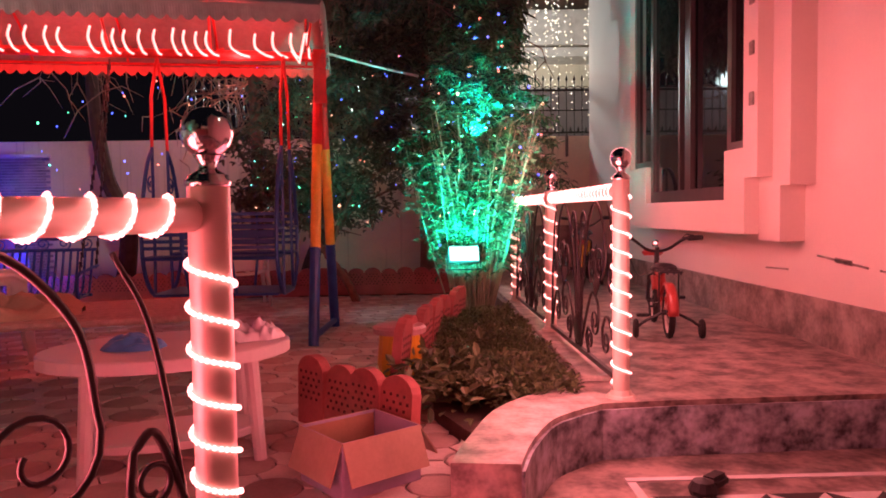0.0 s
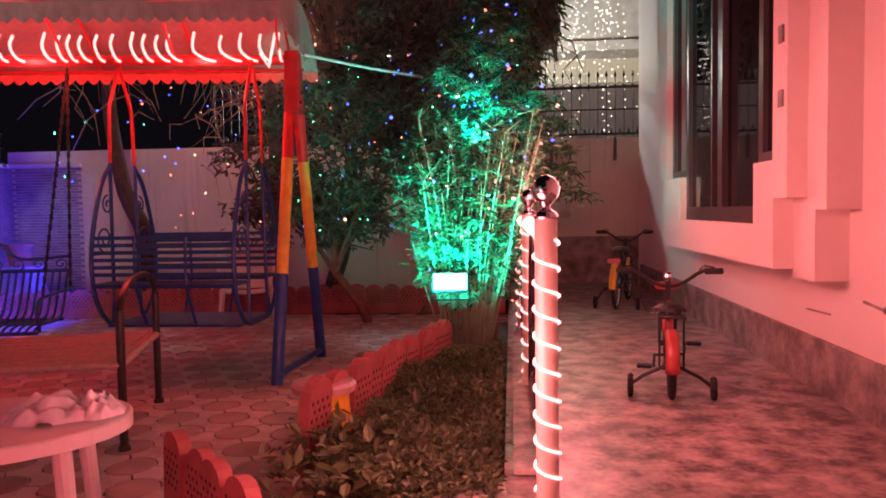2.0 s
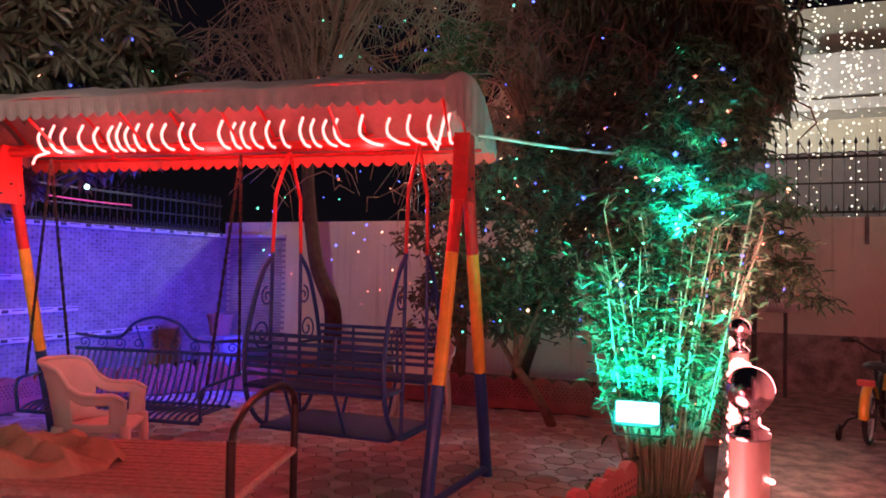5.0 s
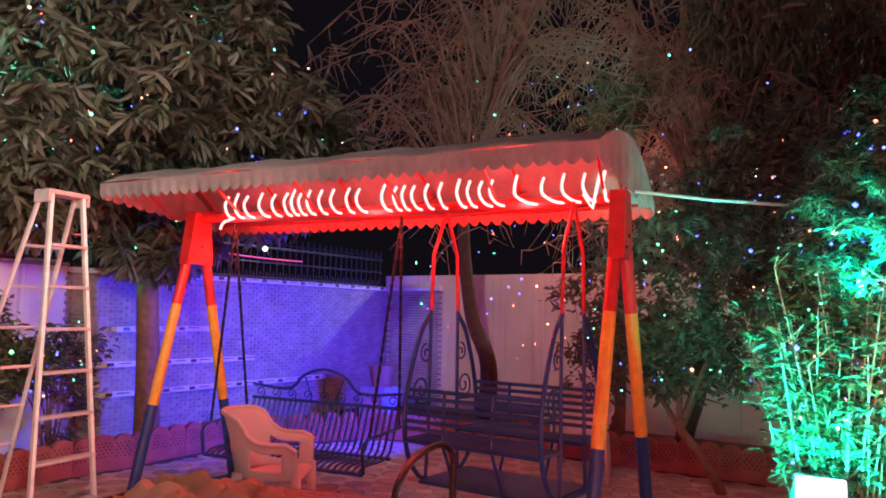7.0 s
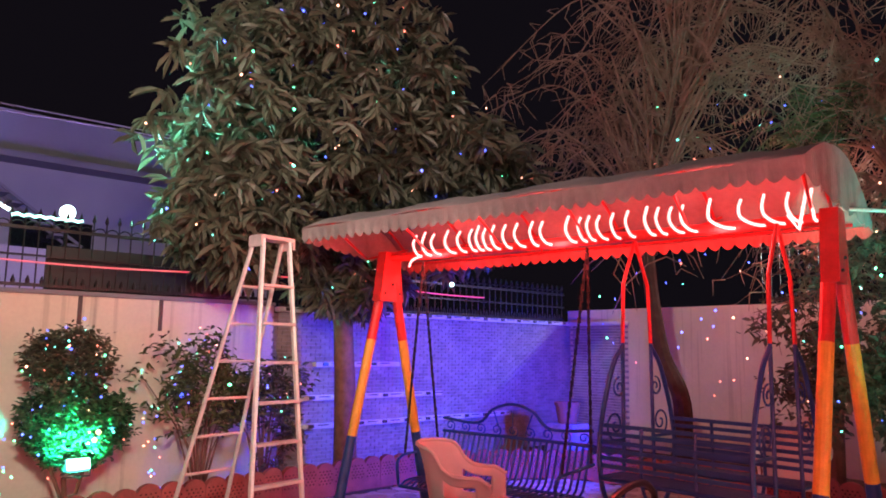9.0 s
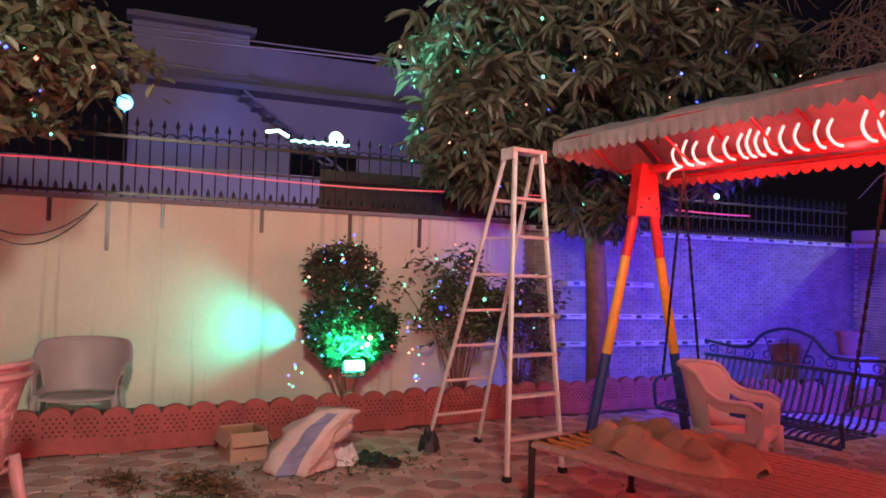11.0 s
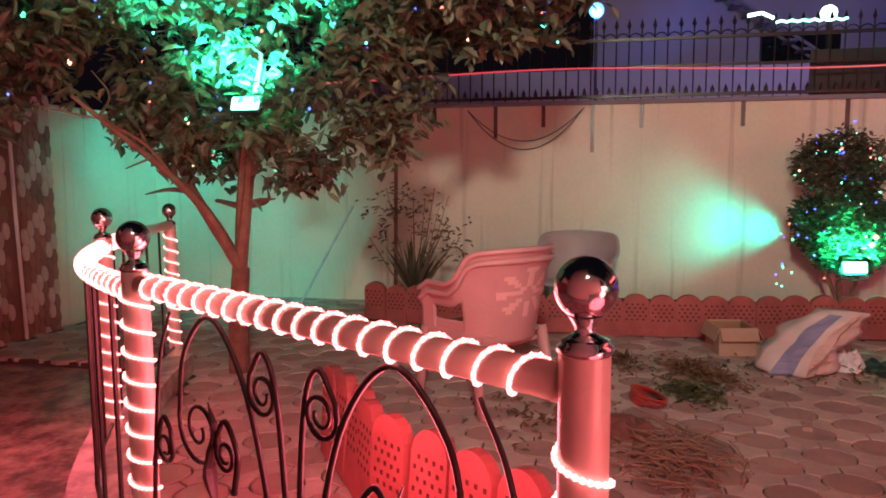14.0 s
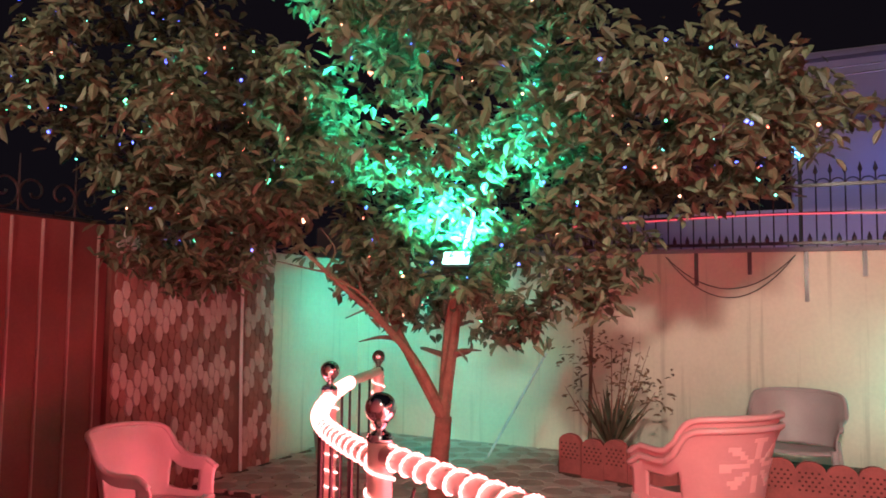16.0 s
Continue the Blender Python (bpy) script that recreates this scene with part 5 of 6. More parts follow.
def wheel(t, y, r, name="wheel"):
    w = part(name, ring((0, y, r), r - 0.028, 0.012), "aluminium", t, "narrow metal rim")
    part("tyre", ring((0, y, r), r - 0.018, 0.02), "rubber", w)
    sp = Mesh()
    for i in range(16):
        a = 2 * math.pi * i / 16
        sp.tube([((-1) ** i * 0.02, y, r), (0, y + (r - 0.03) * math.cos(a), r + (r - 0.03) * math.sin(a))], 0.0016, 3)
    part("spokes", sp, "aluminium", w)
    part("hub", Mesh().tube([(-0.045, y, r), (0.045, y, r)], 0.018, 10), "black", w)
    return w


def bicycle(m, label, r, main, fender, guard_front, rear_box, sh):
    """Front wheel towards -y."""
    t = thing("bicycle", m, label, "bicycle", "children's bicycles")
    wb = r * 2 + 0.36
    yf, yr = 0.0, wb
    wheel(t, yf, r), wheel(t, yr, r)
    hz = 2 * r + 0.13
    part("frame", Mesh().tube([(0, 0.16, hz - 0.02), (0, wb * 0.52, r + 0.02), (0, yr, r)], 0.016, 8).tube([(0, 0.15, hz - 0.08), (0, wb * 0.62, r + 0.22), (0, yr, r)], 0.014, 8).tube([(0, wb * 0.52, r + 0.02), (0, wb * 0.66, r + sh)], 0.015, 8), main, t)
    fk = Mesh()
    for s in (-1, 1):
        fk.tube([(s * 0.045, 0, r), (s * 0.045, 0.07, 2 * r + 0.02), (0, 0.1, 2 * r + 0.05)], 0.011, 6)
    part("fork", fk.tube([(0, 0.1, 2 * r + 0.03), (0, 0.17, hz + 0.06)], 0.017, 8), "black", t)
    part("handlebar", Mesh().tube(smooth_line([(-0.27, 0.30, hz + 0.17), (-0.18, 0.23, hz + 0.16), (-0.06, 0.18, hz + 0.08), (0.06, 0.18, hz + 0.08), (0.18, 0.23, hz + 0.16), (0.27, 0.30, hz + 0.17)], 5), 0.011, 8).tube([(0, 0.17, hz), (0, 0.18, hz + 0.1)], 0.016, 8), "black", t)
    for s in (-1, 1):
        part("grip", Mesh().tube([(s * 0.20, 0.25, hz + 0.163), (s * 0.28, 0.31, hz + 0.17)], 0.018, 8), "rubber", t)
        part("brake_lever", Mesh().tube([(s * 0.17, 0.2, hz + 0.165), (s * 0.2, 0.16, hz + 0.19), (s * 0.25, 0.2, hz + 0.18)], 0.006, 5), "black", t)
        part("stabiliser", Mesh().tube([(s * 0.04, yr, r), (s * 0.14, yr, r - 0.05), (s * 0.2, yr, 0.07)], 0.010, 6), "black", t)
        sw_ = ring((s * 0.205, yr, 0.062), 0.048, 0.016, n=16, k=6).tube([(s * 0.19, yr, 0.062), (s * 0.22, yr, 0.062)], 0.035, 10)
        part("stabiliser_wheel", sw_, "rubber", t)
        yc = wb * 0.52
        part("pedal", Mesh().tube([(0, yc, r), (s * 0.08, yc + s * 0.03, r), (s * 0.085, yc + s * 0.09, r - s * 0.05)], 0.009, 6).box((s * 0.135, yc + s * 0.09, r - s * 0.05), (0.08, 0.055, 0.02), bev=0.004), "black", t)
    part("cable", Mesh().tube(smooth_line([(0.22, 0.2, hz + 0.17), (0.2, 0.02, hz + 0.12), (0.12, -0.02, hz - 0.1), (0.04, 0.06, r + 0.2)], 6), 0.003, 4), "black", t)
    part("seat", Mesh().lathe((0, wb * 0.68, r + sh), [(0.001, 0.055), (0.05, 0.05), (0.085, 0.03), (0.09, 0.01), (0.06, -0.005), (0.001, -0.005)], 14).box((0, wb * 0.5, r + sh + 0.025), (0.05, 0.16, 0.035), bev=0.012), "black", t, "black padded seat")
    for yy, a0, a1, mt in ((yf, 15, 150, guard_front), (yr, 20, 175, fender)):
        fm_ = Mesh()
        vs, fs = [], []
        for i in range(15):
            a = radians(180 - (a0 + (a1 - a0) * i / 14)) if yy == yf else radians(a0 + (a1 - a0) * i / 14 - 20)
            for x, dr in ((-0.032, -0.012), (-0.018, 0.004), (0.018, 0.004), (0.032, -0.012)):
                vs.append((x, yy + (r + 0.022 + dr) * math.cos(a), r + (r + 0.022 + dr) * math.sin(a)))
        for i in range(14):
            for k in range(3):
                a = i * 4 + k
                fs.append((a, a + 1, a + 5, a + 4))
        f_ = part("mudguard", fm_.add(vs, fs), mt, t, "rounded coloured mudguard", True)
        f_.modifiers.new("thick", "SOLIDIFY").thickness = 0.004
    if rear_box:
        part("tail_light", Mesh().box((0, yr + r * 0.62, 2 * r + 0.04), (0.12, 0.03, 0.05), bev=0.008), "bike_red", t, "red tail light")
    else:
        rk = Mesh()
        for x in (-0.06, -0.02, 0.02, 0.06):
            rk.tube([(x, wb * 0.62, 2 * r + 0.1), (x, yr + 0.08, 2 * r + 0.09)], 0.007, 5)
        for y in (wb * 0.66, yr - 0.02, yr + 0.08):
            rk.tube([(-0.07, y, 2 * r + 0.1), (0.07, y, 2 * r + 0.1)], 0.007, 5)
        for x in (-0.06, 0.06):
            rk.tube([(x, yr, 2 * r + 0.1), (x, yr, r)], 0.006, 5)
        part("rack", rk, "black", t, "black wire carrier rack")
        part("bell", Mesh().ball((0.0, 0.12, hz + 0.12), 0.03, 12), "chrome", t)
        part("crash_pad", Mesh().box((0, -0.05, 2 * r + 0.18), (0.15, 0.04, 0.045), bev=0.012), "bike_red", t, "red pad")
    return t


bicycle(pose(2.11, 5.51, P, 0, 0, 170), "small red children's bicycle with stabilisers on the walkway", 0.165, "bike_red", "bike_red", "bike_red", False, 0.25)
bicycle(pose(2.42, 8.95, P, 0, 0, 163), "yellow and black children's bicycle with stabilisers by the house", 0.22, "black", "bike_yellow", "bike_yellow", True, 0.33)

# old wheel and tin by the back wall
wr = thing("wheel_rim", pose(1.42, 10.25, P), "dark metal wheel rim on a stand", "wheel")
part("rim", ring((0, 0, 1.02), 0.36, 0.025, n=30), "frame_dark", wr)
part("spoke", Mesh().tube([(0, -0.35, 1.02), (0, 0.35, 1.02)], 0.012, 6), "frame_dark", wr)
part("spoke", Mesh().tube([(0, 0, 0.67), (0, 0, 1.37)], 0.012, 6), "frame_dark", wr)
part("stand", Mesh().tube([(0, 0, 0), (0, 0, 0.67)], 0.03, 8), "frame_dark", wr)
dr = thing("water_drum", pose(1.72, 10.2, P), "small grey metal drum on a pipe", "drum")
part("drum", Mesh().tube([(-0.2, 0, 1.0), (-0.19, 0, 1.0), (0.19, 0, 1.0), (0.2, 0, 1.0)], [0.1, 0.125, 0.125, 0.1], 18), "aluminium", dr)
part("pipe", Mesh().tube([(0, 0, 0), (0, 0, 0.9)], 0.02, 8), "frame_dark", dr)


# ---- red scalloped edging ----
def edge_mesh():
    w, h, th = 0.2, 0.33, 0.05
    out = [(-w / 2, 0), (w / 2, 0), (w / 2, h - 0.075)]
    out += [(w / 2 * math.cos(a), h - 0.075 + 0.075 * math.sin(a)) for a in np.linspace(0.15, math.pi - 0.15, 9)]
    out += [(-w / 2, h - 0.075)]
    n_ = len(out)
    m = Mesh()
    m.add([(x, -th / 2, z) for x, z in out] + [(x, th / 2, z) for x, z in out], [tuple(range(n_))[::-1], tuple(range(n_, 2 * n_))] + [(i, (i + 1) % n_, n_ + (i + 1) % n_, n_ + i) for i in range(n_)])
    # Perforations aren't cut: raised dark blocks paint the shade inside them.
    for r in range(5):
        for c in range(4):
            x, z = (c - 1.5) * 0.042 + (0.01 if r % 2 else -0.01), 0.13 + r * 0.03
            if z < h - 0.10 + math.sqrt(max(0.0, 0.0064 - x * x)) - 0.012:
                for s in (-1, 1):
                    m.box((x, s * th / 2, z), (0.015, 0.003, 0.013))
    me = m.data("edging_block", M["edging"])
    me.materials.append(M["edging_hole_shade"])
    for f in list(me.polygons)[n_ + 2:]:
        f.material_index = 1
    return me


EB = edge_mesh()


def edging(line, label, lean=0, tall=1.0):
    a = Vector((*line[0], 0))
    t = thing("garden_edging", pose(a.x, a.y, 0.16), label, "edging")
    rr = random.Random(2)
    for p, q in zip(line, line[1:]):
        p, q = Vector((*p, 0)), Vector((*q, 0))
        d = q - p
        n_ = max(1, round(d.length / 0.205))
        for i in range(n_):
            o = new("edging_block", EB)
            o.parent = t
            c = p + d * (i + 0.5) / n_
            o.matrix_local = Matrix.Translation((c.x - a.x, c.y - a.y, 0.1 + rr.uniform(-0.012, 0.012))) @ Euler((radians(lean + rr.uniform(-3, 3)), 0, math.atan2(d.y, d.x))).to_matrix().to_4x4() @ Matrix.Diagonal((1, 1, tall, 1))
    return t


edging([(-5.0, -0.4), (-4.72, 0.8), (-4.80, 2.4), (-5.12, 5.2), (-5.2, 7.2), (-4.4, 8.7), (-2.7, 9.15), (1.1, 9.2)], "red scalloped concrete edging along the flower bed")
edging([(0.24, 4.05), (0.36, 4.5), (0.52, 5.2), (0.72, 6.0)], "red scalloped concrete edging beside the hedge bed", 4, 1.3)
edging([(-0.17, 3.72), (0.37, 3.13)], "short red scalloped concrete edging at the bed's corner", -4)
edging([(-0.62, 1.72), (-1.02, 1.28), (-1.45, 0.76), (-2.05, 0.34)], "red scalloped concrete edging beside the porch railing", 5, 1.3)

# toy tortoise bin and small garden things
tt = thing("toy_stool", pose(0.28, 4.38, G + 0.08), "red and yellow plastic children's stool", "stool")
part("base", Mesh().lathe((0, 0, -0.08), [(0.001, 0), (0.14, 0), (0.135, 0.08), (0.12, 0.082)], 18), "bike_yellow", tt)
part("body", Mesh().lathe((0, 0, 0), [(0.12, 0), (0.13, 0.08), (0.115, 0.25)], 18), "bike_yellow", tt, "yellow body")
part("seat", Mesh().lathe((0, 0, 0.25), [(0.001, 0.05), (0.14, 0.045), (0.155, 0.03), (0.15, 0.0), (0.12, 0.0)], 20), "red_plastic", tt, "red rounded seat")


def sack(m):
    t = thing("woven_sack", m, "half-full white woven sack with blue and red stripes", "sack")
    n_, k_ = 24, 20
    for name, lo, hi, mt, lb in (("body", 0, 24, "sack", ""),):
        vs, fs = [], []
        for j in range(k_ + 1):
            z = j / k_
            for i in range(n_):
                a = 2 * math.pi * i / n_
                rr_ = (0.23 * (1 - 0.35 * z ** 2) + 0.06 * noise.noise(Vector((math.cos(a) * 2, math.sin(a) * 2, z * 4))) + 0.03 * noise.noise(Vector((math.cos(a) * 5, math.sin(a) * 5, z * 9)))) * (1 if j else 0.8)
                flat = 1 - 0.55 * z
                vs.append((rr_ * math.cos(a) + 0.28 * z ** 1.5, rr_ * math.sin(a) * (0.75 * flat + 0.2), 0.46 * z - 0.10 * max(0, z - 0.7)))
        for j in range(k_):
            for i in range(n_):
                fs.append((j * n_ + i, j * n_ + (i + 1) % n_, (j + 1) * n_ + (i + 1) % n_, (j + 1) * n_ + i))
        fs.append(tuple(range(n_))[::-1]), fs.append(tuple(k_ * n_ + i for i in range(n_)))
        part("body", Mesh().add(vs, fs), "sack", t, "", True)
        for i0, i1, mt in ((17, 19, "sack_blue"), (20, 23, "sack_red")):
            f2 = [f for f in fs if len(f) == 4 and i0 <= f[0] % n_ < i1 and f[0] < k_ * n_ - n_]
            part("stripe", Mesh().add([(Vector(v) + Vector((0, -0.004, 0)) - Vector((0, 0, 0))) * 1.006 for v in vs], f2), mt, t, "printed stripe")
    return t


sack(pose(-3.95, 2.85, G, 0, 0, 62))
heap("plastic_bag", pose(-4.1, 3.2, G, 0, 0, 30), 0.16, 0.12, 0.2, "poly", "white plastic bag beside the sack", "bag", 21, 30)
heap("black_bag", pose(-4.0, 3.42, G, 0, 0, 30), 0.22, 0.13, 0.09, "black", "black rag on the paving", "rag", 22, 30)
heap("black_bag", pose(-4.2, 3.93, G, 0, 0, 30), 0.09, 0.08, 0.22, "black", "dark bag at the ladder's foot", "bag", 23, 24)
heap("cloth_rag", pose(-2.62, 1.72, G, 0, 0, 40), 0.2, 0.16, 0.08, "tile_dark", "brown rag on the paving", "rag", 26, 36)
cl = Mesh()
for i in range(5):
    cl.tube([(0.12 * (1 + 0.12 * i % 0.3) * math.cos(a + i) + 0.01 * i, 0.09 * math.sin(a + i * 1.2), 0.015 + 0.012 * i) for a in np.linspace(0, 6.0, 20)], 0.008, 5)
o = single("cable_coil", cl, "bike_red", "coil of red cable on the paving", "cable")
o.matrix_world = pose(-3.1, 1.88, G)
tw = Mesh()
rt = random.Random(5)
for i in range(190):
    a, l = rt.gauss(0.5, 0.9), rt.uniform(0.12, 0.34)
    c = Vector((rt.gauss(0, 0.19), rt.gauss(0, 0.11), rt.uniform(0.005, 0.06)))
    d = Vector((math.cos(a), math.sin(a), rt.uniform(-0.1, 0.15))) * l
    tw.tube([c - d / 2, c + Vector((0, 0, 0.01)), c + d / 2], 0.0035, 4)
o = single("twig_pile", tw, "twig", "pile of cut dry twigs", "twigs", kind="stuff")
o.matrix_world = pose(-2.22, 1.95, G)
o = single("wood_stick", Mesh().box((0, 0, 0.012), (0.3, 0.045, 0.02), bev=0.004), "webbing", "short pale wooden slat on the paving", "stick")
o.matrix_world = pose(-2.9, 2.67, G, 0, 0, -15)
o = single("shoe", Mesh().lathe((0, 0, 0), [(0.001, 0), (0.05, 0.0), (0.055, 0.02), (0.04, 0.05), (0.001, 0.06)], 14).box((0, 0.08, 0.03), (0.07, 0.12, 0.05), bev=0.015), "black", "dark rubber shoe on the porch floor", "shoe")
o.matrix_world = pose(1.45, 2.88, F, 0, 0, -50)
o = single("stick", Mesh().tube([(0, 0, 0), (0.1, 0.05, 1.35)], 0.018, 7), "bark", "wooden stake leaning in the flower bed", "stake")
o.matrix_world = pose(-5.6, -0.3, G + 0.08)
o = single("pipe", Mesh().tube([(0, 0, 0), (-0.1, 0.55, 1.0)], 0.012, 7), "poly", "pale pipe leaning on the wall", "pipe")
o.matrix_world = pose(-5.3, -1.2, G - 0.015)
pl_ = thing("flower_pot", pose(-4.55, 9.0, G + 0.6), "terracotta flower pot on the brick ledge", "flower pot")
part("pot", Mesh().lathe((0, 0, 0), [(0.001, 0), (0.11, 0), (0.15, 0.22), (0.16, 0.22), (0.16, 0.26), (0.14, 0.26), (0.13, 0.2), (0.001, 0.2)], 20), "terracotta", pl_)
single("pot_stand", Mesh().box((-4.55, 9.0, G + 0.3), (0.4, 0.35, 0.6), bev=0.01), "brick", "brick stand under a flower pot", "stand")
wires = Mesh()
for k in range(2):
    wires.tube([(LX + 0.03, 0.35 + 1.1 * i / 14, 2.14 - (0.3 + 0.08 * k) * (1 - (2 * i / 14 - 1) ** 2)) for i in range(15)], 0.004, 4)
single("wires", wires, "frame_dark", "thin cables hanging in loops on the wall", "cable")
single("overhead_wire", Mesh().tube([(-9, -3, 4.4), (-9, 12, 4.9)], 0.012, 4).tube([(-10, -3, 4.9), (-10, 12, 5.1)], 0.012, 4).tube([(-7.0, -3, 3.9), (-7.4, 2.5, 3.8)], 0.01, 4), "far_trim", "overhead wires beyond the fence", "cable")


# ---- lamps ----
def flood(m, mt, size, label):
    t = thing("floodlight", m, label, "floodlight", "floodlights")
    part("housing", Mesh().box((0, 0.03, 0), (size * 1.1, 0.05, size * 0.62), bev=0.008), "black", t)
    part("lens", Mesh().box((0, 0, 0), (size, 0.012, size * 0.5), bev=0.004), mt, t, "bright glowing lens")
    part("bracket", Mesh().tube([(-size * 0.58, 0.03, 0), (-size * 0.58, 0.06, -size * 0.5), (size * 0.58, 0.06, -size * 0.5), (size * 0.58, 0.03, 0)], 0.006, 6), "black", t)
    return t


flood(pose(0.75, 6.02, 0.93, -20, 0, 5), "lamp_green", 0.23, "green floodlight in the bamboo clump")
flood(pose(0.95, 6.85, 2.0, -30, 0, 0), "lamp_green", 0.16, "green floodlight in the conifer")
flood(pose(-2.98, -0.48, 1.97, -25, 0, 95), "lamp_green", 0.17, "green floodlight in the tree's fork")
flood(pose(-5.06, 3.56, 0.80, -20, 0, 90), "lamp_green", 0.17, "green floodlight below the round bush")
def bulb_thing(m, r, mt, label):
    t = thing("lamp", m, label, "lamp", "lamps beyond the fence")
    part("bulb", Mesh().ball((0, 0, 0), r, 16), mt, t, smooth=True)
    part("pole", Mesh().tube([(0, 0, -r), (0, 0, 0.07 - m.translation.z)], 0.02, 6), "black", t)
    return t


bulb_thing(pose(-6.6, 3.71, 3.03), 0.075, "lamp_white", "round white floodlight above the fence")
bulb_thing(pose(-9.2, 1.55, 3.7), 0.10, "lamp_blue", "blue floodlight beyond the fence")
single("hanging_lamp", Mesh().ball((-3.6, 0.98, 2.75), 0.03, 12).tube([(-3.6, 0.98, 2.77), (-3.55, 0.9, 3.1)], 0.003, 4), "lamp_green", "small teal bulb hanging in the tree", "lamp")
bulb_thing(pose(-0.54, 12.93, 3.49), 0.16, "lamp_white", "white floodlight behind the trees")
single("neon_tube", Mesh().tube([(-6.03, 2.88, 2.93), (-6.03, 3.0, 2.95), (-6.03, 3.1, 2.90)], 0.015, 8), "lamp_white", "short bright neon tube", "lamp")
single("neon_string", Mesh().tube([(-6.03, 3.12 + 0.045 * i, 2.86 + 0.016 * (i % 2)) for i in range(14)], 0.012, 6), "lamp_green", "teal light strip on the fence", "light string")
for o_, a_, b_ in (("hanging_lamp", (-3.3, 5.9, 2.28), 0.02), ("hanging_lamp", (-1.25, 9.2, 2.35), 0.03)):
    single(o_, Mesh().ball(a_, b_, 12), "lamp_green", "small teal bulb in the garden", "lamp")


# ---- plants ----
def leaves(n, where, size, aspect, droop, seed, ribs=True):
    """Many folded leaves. where(rng) gives a place; size: (least, most) length."""
    rng = np.random.default_rng(seed)
    pts = where(rng, n)
    n = len(pts)
    v = np.zeros((n, 6, 3))
    az = rng.uniform(0, 2 * math.pi, n)
    el = rng.normal(droop, 0.42, n)
    d = np.stack([np.cos(az) * np.cos(el), np.sin(az) * np.cos(el), np.sin(el)], 1)
    s = np.cross(d, np.array([0, 0, 1.0]) + rng.normal(0, 0.4, (n, 3)))
    s /= np.linalg.norm(s, axis=1, keepdims=True) + 1e-9
    up = np.cross(s, d)
    L = rng.uniform(*size, n)[:, None]
    v[:, 0] = pts
    for k, f, w, h in ((1, 0.28, 0.42, 0.05), (2, 0.68, 0.40, 0.03)):
        v[:, k] = pts + d * L * f + s * L * aspect * w + up * L * h
        v[:, 6 - k] = pts + d * L * f - s * L * aspect * w + up * L * h
    v[:, 3] = pts + d * L - up * L * 0.14
    f = np.arange(n * 6).reshape(n, 6)
    faces = np.concatenate([f[:, [0, 1, 2, 3]], f[:, [0, 3, 4, 5]]])
    m = Mesh()
    m.v, m.f = v.reshape(-1, 3).tolist(), faces.tolist()
    return m


def clusters(centres, spread, per=0):
    """Leaves gathered about centres."""
    c = np.array(centres)

    def where(rng, n):
        k = rng.integers(0, len(c), n)
        return c[k] + rng.normal(0, 1, (n, 3)) * np.array(spread)
    return where


def crown_points(rng, n, c, r, hollow=0.5, lump=0.35):
    """Points in an uneven rounded crown, denser outside."""
    d = rng.normal(0, 1, (n, 3))
    d /= np.linalg.norm(d, axis=1, keepdims=True)
    rad = hollow + (1 - hollow) * rng.random(n) ** 0.5
    k = np.array([1 + lump * noise.noise(Vector(x) * 2.3 + Vector((c[0], c[1], 5))) * 1.6 for x in d])
    return np.array(c) + d * (rad * k)[:, None] * np.array(r)


def limb(p, q, r0, r1, bend, rnd):
    p, q = Vector(p), Vector(q)
    mid = (p + q) / 2 + Vector((rnd.uniform(-1, 1), rnd.uniform(-1, 1), rnd.uniform(-.4, .6))) * bend
    pts = smooth_line([p, mid, q], 5)
    n_ = len(pts) - 1
    return pts, [r0 + (r1 - r0) * i / n_ for i in range(n_ + 1)]


def tree(name, base, label, trunk_pts, radii, tips, crown, leaf_material, n, size, aspect, droop, spread, seed, group="trees", nclump=160, bark="bark"):
    """A tapered trunk with limbs to some tips and a crown of leaf clumps."""
    rnd = random.Random(seed)
    t = thing(name, pose(*base), label, "tree", group)
    b = Vector(base)
    part("trunk", Mesh().tube(smooth_line([Vector(p) - b for p in trunk_pts], 6), [radii[0] + (radii[1] - radii[0]) * i / (6 * (len(trunk_pts) - 1)) for i in range(6 * (len(trunk_pts) - 1) + 1)], 12), bark, t, smooth=True)
    for q in tips:
        m = Mesh()
        start = Vector(trunk_pts[-1]) - b
        pts, rr = limb(start, Vector(q) - b, radii[1] * 0.8, radii[1] * 0.2, 0.18, rnd)
        m.tube(pts, rr, 7)
        for _ in range(6):
            k = rnd.randrange(3, len(pts))
            e = pts[k] + Vector((rnd.uniform(-1, 1), rnd.uniform(-1, 1), rnd.uniform(-.2, .8))) * 0.45
            p2, r2 = limb(pts[k], e, rr[k] * 0.7, 0.004, 0.08, rnd)
            m.tube(p2, r2, 5)
        part("branch", m, bark, t)
    rng = np.random.default_rng(seed)
    cs = np.concatenate([crown_points(rng, int(nclump * w), c, r) for c, r, w in crown]) - np.array(base)
    part("crown", leaves(n, clusters(cs, spread, 0), size, aspect, droop, seed), leaf_material, t, "uneven crown of leaves")
    return t, cs + np.array(base)


